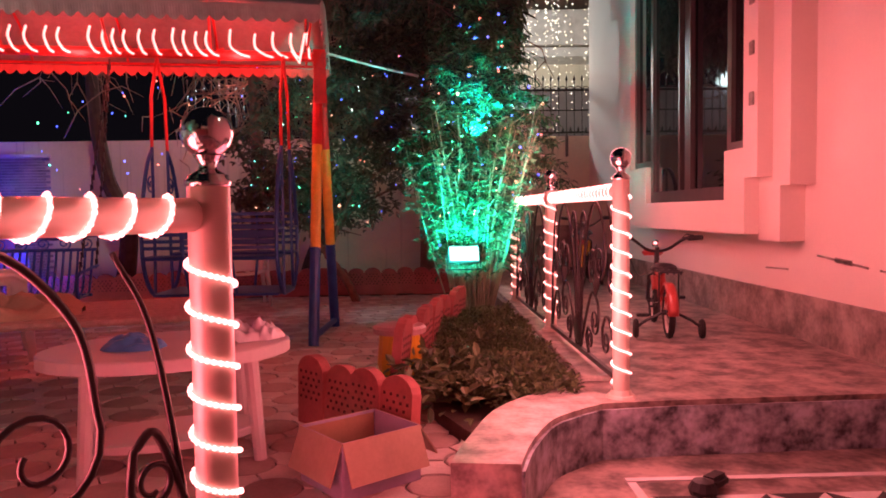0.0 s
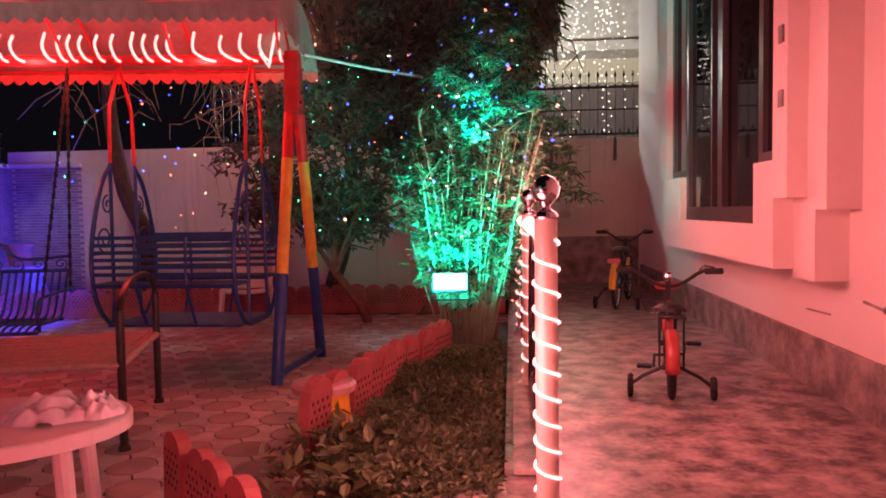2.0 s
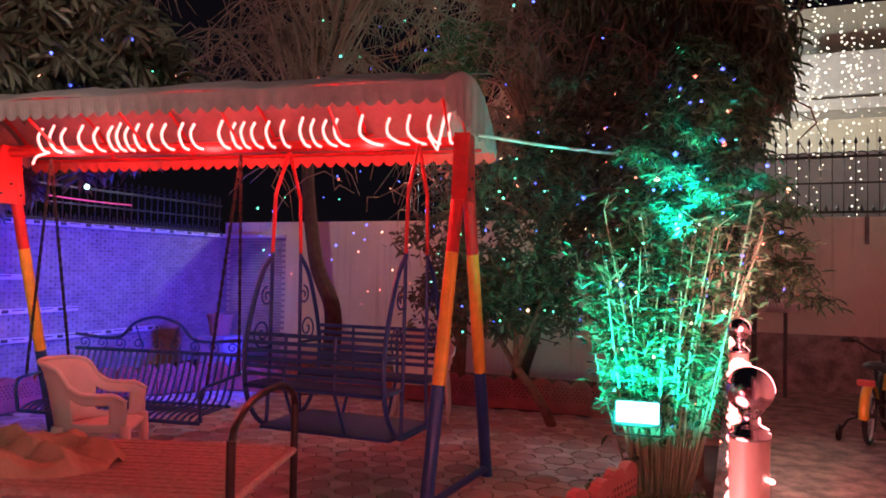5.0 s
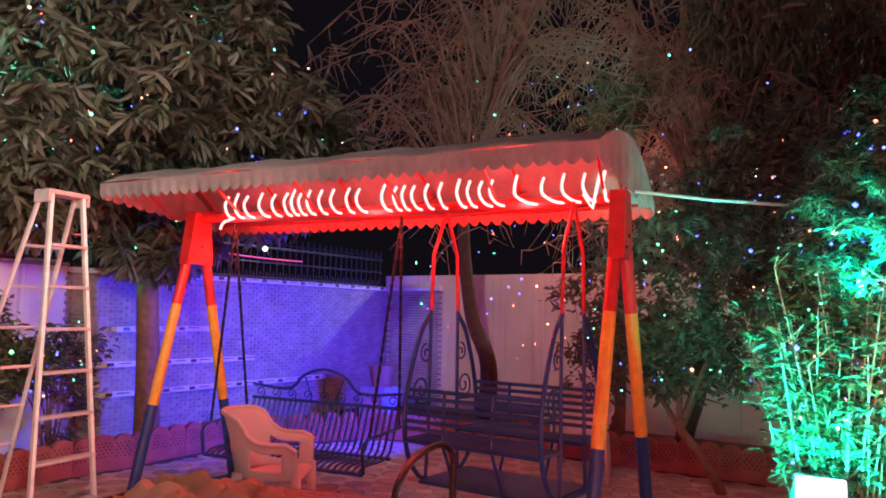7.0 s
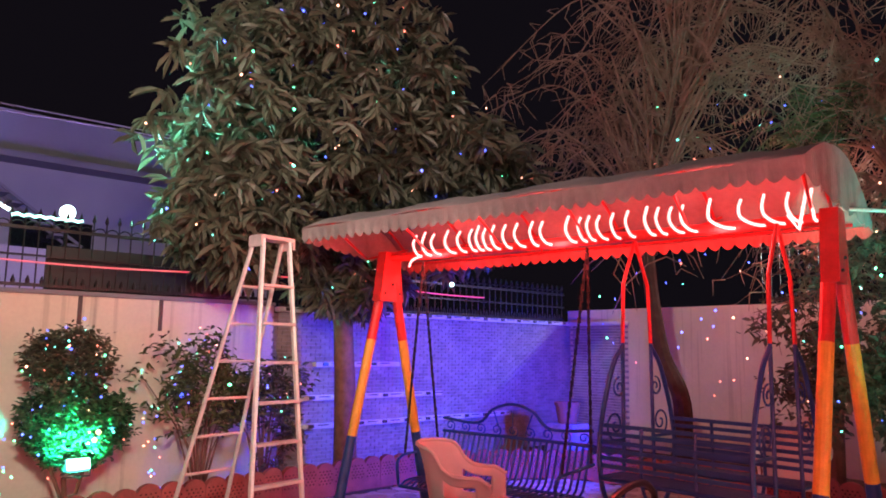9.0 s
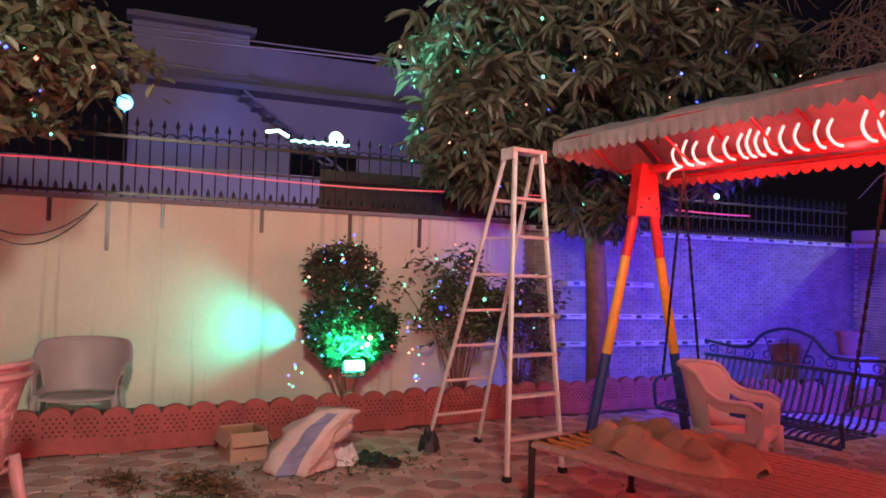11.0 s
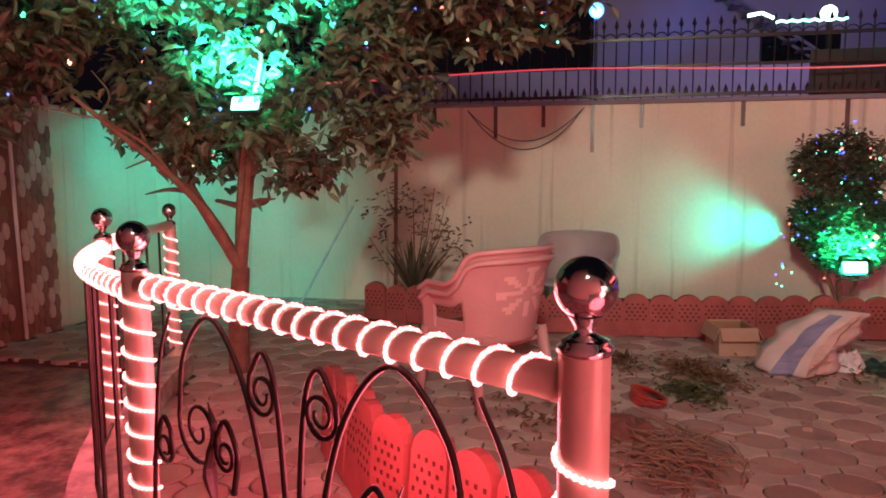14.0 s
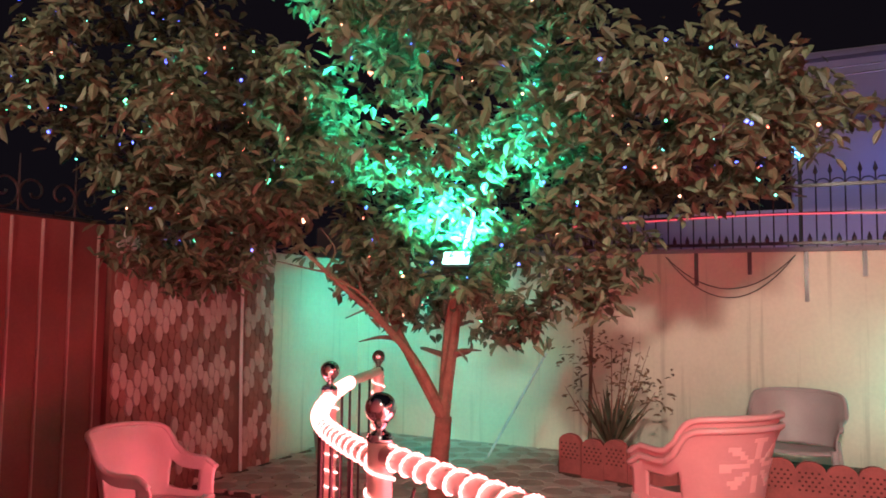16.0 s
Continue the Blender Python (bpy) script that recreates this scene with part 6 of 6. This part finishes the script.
def fairy(name, pts, size, mt, label):
    """Small bulbs at the given points."""
    m = Mesh()
    o = [(1, 0, 0), (-1, 0, 0), (0, 1, 0), (0, -1, 0), (0, 0, 1), (0, 0, -1)]
    fc = [(0, 2, 4), (2, 1, 4), (1, 3, 4), (3, 0, 4), (2, 0, 5), (1, 2, 5), (3, 1, 5), (0, 3, 5)]
    for p, s in zip(pts, size):
        m.add([(p[0] + a * s, p[1] + b * s, p[2] + c * s) for a, b, c in o], fc)
    return single(name, m, mt, label, "string lights", kind="stuff")


def bulbs_near(cs, n, seed, s=(0.009, 0.02), out=1.0):
    rng = np.random.default_rng(seed)
    p = cs[rng.integers(0, len(cs), n)] + rng.normal(0, 0.06, (n, 3))
    size = rng.uniform(*s, n)
    size[rng.random(n) < 0.06] *= 1.9
    return p, size


FL = "multicoloured fairy lights strung through the leaves"
# citrus tree by the porch end, lit green from its fork
t, cs = tree("citrus_tree", (-3.25, -0.72, G), "spreading citrus tree with reddish trunks lit green from below",
             [(-3.25, -0.72, G), (-3.22, -0.70, 0.6), (-3.2, -0.66, 0.95)], (0.07, 0.055),
             [(-2.95, -0.35, 2.25), (-3.1, -1.15, 2.2), (-3.35, -0.8, 2.5), (-2.6, -1.35, 2.0)],
             [((-3.1, -0.6, 3.0), (1.0, 1.1, 0.9), 0.8), ((-3.2, 0.75, 2.75), (0.8, 0.75, 0.5), 0.55), ((-2.7, -1.9, 2.65), (0.9, 0.75, 0.65), 0.75), ((-3.4, 1.25, 2.75), (0.5, 0.5, 0.3), 0.18), ((-3.35, -0.95, 1.95), (0.55, 0.5, 0.4), 0.3), ((-3.0, -0.1, 1.75), (0.3, 0.3, 0.35), 0.08), ((-3.1, 0.35, 2.1), (0.35, 0.35, 0.45), 0.12), ((-2.6, -2.3, 2.1), (0.6, 0.4, 0.35), 0.2), ((-2.3, -2.5, 3.2), (0.9, 0.8, 0.7), 0.5), ((-3.1, -0.6, 3.9), (0.9, 1.0, 0.6), 0.5)],
             "leaf", 30000, (0.06, 0.125), 0.52, -0.35, (0.055, 0.055, 0.05), 31, nclump=420)
fairy("string_lights", *bulbs_near(cs, 420, 1, (0.007, 0.014)), "fairy", FL)
# mango tree in the far corner
t, cs = tree("mango_tree", (-5.45, 6.35, G), "large mango tree with long drooping leaves",
             [(-5.45, 6.35, G), (-5.42, 6.3, 1.2), (-5.4, 6.2, 2.4)], (0.13, 0.10),
             [(-5.0, 5.6, 3.6), (-5.8, 6.2, 4.0), (-4.9, 6.9, 3.7), (-5.5, 4.6, 3.4), (-5.2, 6.0, 4.8)],
             [((-5.3, 5.9, 4.1), (1.4, 1.7, 1.5), 1.1), ((-5.2, 4.9, 3.1), (0.7, 0.8, 0.6), 0.35), ((-4.5, 6.9, 3.5), (0.9, 0.9, 0.85), 0.5), ((-5.3, 6.3, 2.45), (0.5, 0.6, 0.35), 0.12)],
             "leaf_mango", 21000, (0.15, 0.27), 0.26, -0.5, (0.03, 0.03, 0.03), 32, nclump=800)
fairy("string_lights", *bulbs_near(cs, 460, 2, (0.009, 0.018)), "fairy", FL)
# bare weeping tree behind the swing
bt = thing("weeping_tree", pose(-3.4, 9.6, G), "tall bare weeping tree with many thin brown twigs", "tree", "trees")
rnd = random.Random(12)
tk = smooth_line([(0, 0, 0), (0.12, -0.1, 0.9), (-0.12, -0.15, 1.6), (-0.2, -0.2, 3.0), (0.2, -0.1, 4.6)], 6)
part("trunk", Mesh().tube(tk, [0.12 - 0.06 * i / 24 for i in range(25)], 10), "bark_dark", bt)
for k in range(95):
    m = Mesh()
    p = tk[rnd.randrange(17, 25)]
    a, l = rnd.uniform(0, 6.28), rnd.uniform(0.6, 2.9)
    top = p + Vector((math.cos(a) * l * 0.6, math.sin(a) * l * 0.3, rnd.uniform(0.2, 2.4)))
    end = top + Vector((math.cos(a) * l * 0.6, math.sin(a) * l * 0.3, -rnd.uniform(0.3, 1.1)))
    pts = smooth_line([p, p.lerp(top, 0.6) + Vector((0, 0, 0.25)), top, end], 5)
    m.tube(pts, [0.022 - 0.019 * i / (len(pts) - 1) for i in range(len(pts))], 5)
    for _ in range(20):
        i = rnd.randrange(4, len(pts))
        e = pts[i] + Vector((rnd.uniform(-.5, .5), rnd.uniform(-.3, .3), -rnd.uniform(0.0, 0.6)))
        mid = (pts[i] + e) / 2 + Vector((rnd.uniform(-.15, .15), rnd.uniform(-.1, .1), rnd.uniform(0, .15)))
        m.tube([pts[i], mid, e], [0.008, 0.006, 0.003], 4)
    part("branch", m, "twig", bt)
copy_thing(bt, pose(-1.15, 10.2, G - 0.75, 0, 0, 140))
rng = np.random.default_rng(5)
fairy("string_lights", np.stack([rng.uniform(-4.2, -0.6, 90), rng.uniform(9.0, 9.8, 90), rng.uniform(1.2, 4.8, 90)], 1), rng.uniform(0.008, 0.017, 90), "fairy", "multicoloured fairy lights in the bare tree")

# tree fern with drooping fronds behind the swing
tf = thing("tree_fern", pose(-1.75, 9.75, G), "dim green palm-like plant with arching fronds", "tree", "trees")
part("trunk", Mesh().tube([(0, 0, 0), (0.05, 0, 1.9), (0, 0, 3.55)], [0.09, 0.08, 0.06], 9), "bark", tf)
rnd = random.Random(17)
for k in range(16):
    a = k * 0.3927 * 2.02
    l, lift = rnd.uniform(0.7, 1.0), rnd.uniform(0.25, 0.75)
    rib = smooth_line([(0, 0, 3.5), (math.cos(a) * l * 0.5, math.sin(a) * l * 0.5, 3.5 + lift), (math.cos(a) * l, math.sin(a) * l, 3.5 + lift - rnd.uniform(0.1, 0.5))], 9)
    fr2 = Mesh().tube(rib, 0.008, 4)
    side = Vector((-math.sin(a), math.cos(a), 0))
    for i in range(3, len(rib) - 1):
        w = 0.20 * (1 - (i / len(rib)) ** 2) + 0.05
        dv = (rib[i + 1] - rib[i]).normalized()
        for sg in (-1, 1):
            t0 = rib[i] + side * sg * w + dv * w * 0.5 - Vector((0, 0, w * 0.35))
            fr2.add([rib[i] - dv * 0.012, rib[i] + dv * 0.03, t0], [(0, 1, 2)])
    part("frond", fr2, "leaf_hedge", tf)
# dark leafy tree with low bare branches beside the swing
t, cs = tree("shrub_tree", (-0.35, 8.6, G), "dark bushy tree with twisted low branches",
             [(-0.35, 8.6, G), (-0.45, 8.5, 0.5), (-0.65, 8.4, 0.8)], (0.05, 0.04),
             [(-1.3, 8.3, 1.5), (-0.9, 8.2, 1.9), (-0.2, 8.5, 1.8), (0.2, 8.7, 1.6)],
             [((-0.6, 8.6, 2.1), (1.1, 0.8, 0.8), 1.0), ((0.1, 8.7, 2.9), (0.8, 0.7, 0.8), 0.6), ((-0.9, 8.4, 1.45), (0.8, 0.4, 0.35), 0.4)],
             "leaf_dark", 12000, (0.06, 0.12), 0.45, -0.3, (0.06, 0.06, 0.055), 33, nclump=340)
fairy("string_lights", *bulbs_near(cs, 150, 3, (0.007, 0.013)), "fairy", FL)
# weeping leafy tree behind the conifer
t, cs = tree("ashoka_tree", (0.5, 10.2, G), "tall dark tree with hanging leaves",
             [(0.5, 10.2, G), (0.5, 10.2, 2.0), (0.45, 10.15, 3.6)], (0.12, 0.08),
             [(0.1, 9.9, 4.6), (1.0, 10.0, 4.7), (0.6, 9.6, 5.2)],
             [((0.45, 10.0, 4.9), (1.5, 0.8, 1.5), 1.2), ((1.25, 9.8, 3.9), (0.5, 0.4, 0.7), 0.3), ((-0.1, 10.0, 3.4), (0.5, 0.4, 0.9), 0.12)],
             "leaf", 13000, (0.12, 0.25), 0.2, -1.05, (0.05, 0.05, 0.12), 34, nclump=420)
# conifer lit teal
cf = thing("conifer", pose(1.0, 7.25, G), "small conifer with feathery tiers lit teal", "tree", "trees")
part("trunk", Mesh().tube([(0, 0, 0), (0.03, 0, 1.6), (0, 0.05, 3.1)], [0.05, 0.04, 0.012], 8), "bark", cf)
rnd = random.Random(9)
cc = []
for k in range(60):
    z = 1.35 + 1.75 * (k / 60)
    rad = 0.9 * (1 - (z - 1.35) / 2.3) * rnd.uniform(0.7, 1.1)
    a = k * 2.4
    e = Vector((math.cos(a) * rad, math.sin(a) * rad, z - 0.06))
    part("branch", Mesh().tube([(0.02, 0.02, z), e * 0.5 + Vector((0, 0, z * 0.5 + 0.05)), e], [0.012, 0.008, 0.003], 4), "bark", cf)
    for j in range(10):
        f = 0.25 + 0.75 * j / 9
        cc.append((e.x * f, e.y * f, z + 0.03 - 0.1 * f * f))
part("crown", leaves(15000, clusters(cc, (0.045, 0.045, 0.025), 0), (0.05, 0.12), 0.15, -0.35, 41), "leaf_green", cf, "feathery needled tiers")
fairy("string_lights", *bulbs_near(np.array(cc) + np.array((1.0, 7.25, G)), 90, 6), "fairy", FL)
# bamboo clump lit green
bb = thing("bamboo_clump", pose(0.83, 6.45, G), "dense bamboo-like clump lit green by a floodlight", "bush", "bushes")
rnd = random.Random(10)
tips = []
for k in range(120):
    st_ = Mesh()
    a, r = rnd.uniform(0, 6.28), 0.14 * math.sqrt(rnd.random())
    p = Vector((math.cos(a) * r, math.sin(a) * r, 0))
    h = rnd.uniform(0.9, 1.85)
    q = p * (1 + h * rnd.uniform(0.9, 2.2)) + Vector((rnd.uniform(-.06, .06), rnd.uniform(-.06, .06), h))
    mid = p.lerp(q, 0.5) + Vector((rnd.uniform(-.05, .05), rnd.uniform(-.05, .05), 0.06))
    pts = smooth_line([p, mid, q], 4)
    st_.tube(pts, [0.0085 - 0.0045 * i / (len(pts) - 1) for i in range(len(pts))], 5)
    tips += [tuple(pts[i]) for i in range(4, len(pts))]
    for _ in range(4):
        i = rnd.randrange(3, len(pts))
        st_.tube([pts[i], pts[i] + Vector((rnd.uniform(-.14, .14), rnd.uniform(-.14, .14), rnd.uniform(-.02, .14)))], 0.003, 4)
    part("cane", st_, "bamboo", bb)
part("crown", leaves(6800, clusters(tips, (0.06, 0.06, 0.06), 0), (0.045, 0.10), 0.36, 0.1, 42), "leaf_green", bb, "narrow green leaves")
fairy("string_lights", *bulbs_near(np.array(tips) + np.array((0.83, 6.45, G)), 110, 7, (0.006, 0.011)), "fairy", FL)
# round bush against the left wall
rb = thing("round_bush", pose(-5.42, 3.6, G), "heart-shaped clipped bush lit bright green", "bush", "bushes")
part("trunk", Mesh().tube([(0, 0, 0), (0.02, -0.05, 0.4)], [0.03, 0.02], 8).tube([(0, 0, 0.05), (0.0, 0.12, 0.5)], 0.015, 6).tube([(0, 0, 0.1), (0, -0.16, 0.5)], 0.015, 6), "bark", rb)
rng = np.random.default_rng(8)
c1 = crown_points(rng, 420, (0, 0.02, 0.80), (0.34, 0.47, 0.33), 0.62, 0.12)
c1[:, 1] *= np.clip(0.62 + 0.75 * (c1[:, 2] - 0.45), 0.4, 1.06)
c2 = crown_points(rng, 170, (-0.05, -0.05, 1.34), (0.27, 0.34, 0.30), 0.45, 0.2)
part("crown", leaves(8500, clusters(c1, (0.025, 0.025, 0.025), 0), (0.035, 0.07), 0.55, 0.1, 43), "leaf_green", rb, "dense lit leaves")
part("upper_crown", leaves(3000, clusters(c2, (0.035, 0.035, 0.03), 0), (0.035, 0.075), 0.5, 0.1, 44), "leaf_dark", rb, "darker upper leaves")
fairy("string_lights", *bulbs_near(np.concatenate([c1, c2]) + np.array((-5.38, 3.6, G)), 110, 9, (0.007, 0.013)), "fairy", FL)
fairy("string_lights", np.stack([np.full(26, -5.3) + rng.uniform(-.1, .3, 26), rng.choice([3.02, 3.1, 4.15, 4.22], 26), rng.uniform(0.45, 1.3, 26)], 1), rng.uniform(0.007, 0.012, 26), "fairy", "fairy lights hanging beside the bush")
for k, (x, y, h, w, mt, sd) in enumerate(((-5.5, 4.75, 1.15, 0.5, "leaf_hedge", 51), (-5.5, 5.4, 0.9, 0.45, "leaf_dark", 52))):
    sb = thing("shrub", pose(x, y, G), "loose leafy shrub by the wall", "bush", "bushes")
    rng = np.random.default_rng(sd)
    c3 = crown_points(rng, 50, (0, 0, h), (w * 0.8, w, 0.5), 0.3, 0.4)
    for q in c3[:14]:
        part("stem", Mesh().tube([(0, 0, 0), (q[0] * 0.4, q[1] * 0.4, q[2] * 0.6), tuple(q)], [0.012, 0.008, 0.003], 5), "bark", sb)
    part("crown", leaves(1500, clusters(c3, (0.07, 0.07, 0.06), 0), (0.05, 0.11), 0.4, -0.2, sd), mt, sb)
    fairy("string_lights", *bulbs_near(c3 + np.array((x, y, G)), 40, sd, (0.007, 0.012)), "fairy", FL)


def litter(x, y, rx, ry, n, mt, label, seed, turn):
    """Loose cuttings lying flat in a patch."""
    def patch(rng, n):
        p = rng.normal(0, 1, (n, 2)) * np.array((rx, ry)) * 0.5
        c, q = math.cos(turn), math.sin(turn)
        z = rng.random(n) * 0.045 * np.exp(-((p[:, 0] / rx) ** 2 + (p[:, 1] / ry) ** 2) * 2)
        return np.stack([p[:, 0] * c - p[:, 1] * q, p[:, 0] * q + p[:, 1] * c, z + 0.006], 1)
    o = single("leaf_litter", leaves(n, patch, (0.03, 0.075), 0.3, 0.05, seed), mt, label, "leaf litter", kind="stuff")
    o.matrix_world = pose(x, y, G)


litter(-3.75, 2.25, 0.34, 0.16, 600, "leaf_dry", "heap of dry brown leaves and twigs", 24, 0.5)
litter(-3.95, 1.75, 0.28, 0.14, 200, "leaf_dry", "scattered green leaf cuttings", 25, 0.3)
litter(-3.3, 2.15, 0.26, 0.15, 420, "leaf_hedge", "heap of grass cuttings on the paving", 26, 0.4)
litter(-3.9, 3.1, 0.9, 0.35, 220, "leaf_hedge", "scattered leaves swept along the edging", 27, 1.5)
litter(-2.6, 1.5, 0.7, 0.4, 260, "leaf_dry", "scattered dry leaves on the paving", 28, 0.8)
# spiky plant in a pot by the wall
sp = thing("spiky_plant", pose(-5.15, 0.0, G + 0.08), "dry spiky dark plant behind the edging", "plant")
rnd = random.Random(14)
for k in range(46):
    a, l = rnd.uniform(0, 6.28), rnd.uniform(0.35, 0.75)
    d = Vector((math.cos(a) * rnd.uniform(0.2, 0.8), math.sin(a) * rnd.uniform(0.2, 0.8), 1)).normalized()
    s = d.cross(Vector((0, 0, 1))).normalized() * 0.018
    q = d * l
    part("blade", Mesh().add([(0, 0, 0.1), tuple(q * 0.5 + s + Vector((0, 0, 0.12))), tuple(q + Vector((0, 0, 0.05))), tuple(q * 0.5 - s + Vector((0, 0, 0.12)))], [(0, 1, 2), (0, 2, 3)]), "leaf_dark", sp)
for k in range(10):
    e = Vector((rnd.uniform(-.2, .3), rnd.uniform(-.35, .45), rnd.uniform(0.6, 1.1)))
    part("stem", Mesh().tube([(0, 0, 0.1), e * 0.5, e], [0.008, 0.006, 0.003], 4), "twig", sp)
part("leaves", leaves(260, clusters([(rnd.uniform(-.2, .3), rnd.uniform(-.35, .5), rnd.uniform(0.5, 1.05)) for _ in range(20)], (0.07, 0.07, 0.07), 0), (0.04, 0.09), 0.4, 0, 45), "leaf_dry", sp)
# ground-cover hedge in the bed
hd_ = thing("hedge", pose(0.85, 4.6, G + 0.05), "low green ground-cover hedge in the bed", "hedge")
rng = np.random.default_rng(3)


def bed(rng, n):
    y = rng.uniform(3.45, 6.1, n)
    x = rng.uniform(0.50, 1.12, n)
    keep = (x > 0.5 + np.clip(3.75 - y, 0, 1) * 0.6)
    z = 0.04 + (0.16 + 0.05 * np.sin(x * 9) * np.sin(y * 7)) * rng.random(n) ** 0.5
    return np.stack([x, y, z + G + 0.05], 1)[keep] - np.array((0.85, 4.6, G + 0.05))


part("leaves", leaves(19000, bed, (0.022, 0.045), 0.45, 0.5, 46), "leaf_hedge", hd_, "small dense leaves")


def bed2(rng, n):
    p = rng.normal(0, 1, (n, 3)) * np.array((0.17, 0.2, 0.05)) + np.array((0.60, 3.9, 0.42))
    return p - np.array((0.85, 4.6, G + 0.05))


part("broad_leaves", leaves(800, bed2, (0.045, 0.085), 0.55, 0.35, 47), "leaf_hedge", hd_, "broader yellowing leaves")
part("stem", Mesh().tube([(-0.3, -0.65, 0), (-0.3, -0.6, 0.2)], 0.01, 5), "bark", hd_)
# warm white light curtains in front of the neighbouring house
rng = np.random.default_rng(21)
pts = []
for k in range(105):
    x, y = rng.uniform(1.1, 5.0), rng.uniform(11.5, 12.2)
    z1, z0 = rng.uniform(4.0, 6.2), rng.uniform(2.3, 4.2)
    for z in np.arange(z0, z1, 0.11):
        pts.append((x + rng.normal(0, 0.02), y, z + rng.normal(0, 0.02)))
fairy("light_curtain", np.array(pts), rng.uniform(0.006, 0.016, len(pts)), "fairy_white", "hanging strings of warm white fairy lights")
pts = []
for k in range(3):
    x = -0.75 + rng.normal(0, 0.06)
    for z in np.arange(2.4 + k * 0.3, 6.0, 0.1):
        pts.append((x + rng.normal(0, 0.04), 12.6, z))
fairy("light_curtain", np.array(pts), rng.uniform(0.012, 0.024, len(pts)), "fairy_white", "hanging strings of warm white fairy lights")
rng = np.random.default_rng(22)
fairy("string_lights", np.stack([rng.uniform(-2.4, -1.2, 30) - 1.0, rng.uniform(-2.85, -2.6, 30), rng.uniform(2.2, 3.0, 30)], 1), rng.uniform(0.01, 0.018, 30), "fairy", "fairy lights above the gate")

# ---- paving stones, last ----
hexa = lambda r, n, ph: [(r * math.cos(2 * math.pi * i / n + ph), r * math.sin(2 * math.pi * i / n + ph)) for i in range(n)]


def paver_mesh(r, n, ph, mt):
    m = Mesh()
    o1, o2 = hexa(r, n, ph), hexa(r - 0.006, n, ph)
    m.add([(x, y, -0.03) for x, y in o1] + [(x, y, -0.005) for x, y in o1] + [(x, y, 0) for x, y in o2],
          [tuple(range(2 * n, 3 * n))] + [(i, (i + 1) % n, n + (i + 1) % n, n + i) for i in range(n)] + [(n + i, n + (i + 1) % n, 2 * n + (i + 1) % n, 2 * n + i) for i in range(n)])
    return m


def inside(x, y, poly):
    c = False
    for (x0, y0), (x1, y1) in zip(poly, poly[1:] + poly[:1]):
        if (y0 > y) != (y1 > y) and x < (x1 - x0) * (y - y0) / (y1 - y0) + x0:
            c = not c
    return c


BEDS = [[(-5.95, -0.62), (-5.0, -0.42), (-4.72, 0.8), (-4.82, 2.4), (-5.12, 5.2), (-5.2, 7.2), (-4.4, 8.7), (-2.7, 9.15), (1.1, 9.2), (1.1, 10.88), (-5.95, 10.88)],
        [(0.46, 3.75), (0.62, 3.32), (0.95, 3.58), (1.13, 3.7), (1.13, 8.2), (0.62, 8.0), (0.50, 6.0)]]
s_ = 0.305
RD = 0.118


def star_mesh():
    """The light stone between three round stones, with a bite at each corner."""
    c = [(0, s_ / math.sqrt(3)), (-s_ / 2, -s_ / (2 * math.sqrt(3))), (s_ / 2, -s_ / (2 * math.sqrt(3)))]
    out = []
    for k, (x, y) in enumerate(c):
        a0 = math.atan2(-y, -x)
        for i in range(5):
            a = a0 + radians(28 - 14 * i)
            out.append((x * 0.985 + RD * math.cos(a), y * 0.985 + RD * math.sin(a)))
    n = len(out)
    m = Mesh()
    return m.add([(x, y, -0.03) for x, y in out] + [(x, y, 0) for x, y in out], [tuple(range(n, 2 * n))] + [(i, (i + 1) % n, n + (i + 1) % n, n + i) for i in range(n)])


disc_m, star_m = paver_mesh(RD - 0.006, 18, 0, ""), star_mesh()
disc_d, star_d = disc_m.data("round_paver", M["paver_dark"]), star_m.data("paver", M["paver"])
far_disc, far_star = Mesh(), Mesh()
low_disc = paver_mesh(RD - 0.006, 10, 0, "")
rnd = random.Random(77)
for j in range(-14, 44):
    for i in range(-24, 8):
        x, y = i * s_ + (j % 2) * s_ / 2, j * s_ * 0.866
        for kind, ox, oy, turn in (("d", 0, 0, 0), ("s", s_ / 2, s_ / (2 * math.sqrt(3)), 0), ("s", 0, s_ / math.sqrt(3), math.pi)):
            px, py = x + ox, y + oy
            if not inside(px, py, GARDEN) or any(inside(px, py, b) for b in BEDS):
                continue
            dz = rnd.uniform(-0.003, 0.002)
            if -3.6 < px < 0.3 and 1.4 < py < 4.7:
                o = new("round_paver" if kind == "d" else "paver", disc_d if kind == "d" else star_d)
                o.parent = garden
                o.location = (px, py, G + dz)
                o.rotation_euler = (0, 0, turn)
            else:
                src, dst = (low_disc, far_disc) if kind == "d" else (star_m, far_star)
                sg = -1 if turn else 1
                dst.add([(sg * a + px, sg * b + py, c + G + dz) for a, b, c in src.v], src.f)
part("distant_round_pavers", far_disc, "paver_dark", garden, "dark round paving stones")["kind"] = "stuff"
part("distant_pavers", far_star, "paver_far", garden, "pale paving stones between the round ones")["kind"] = "stuff"
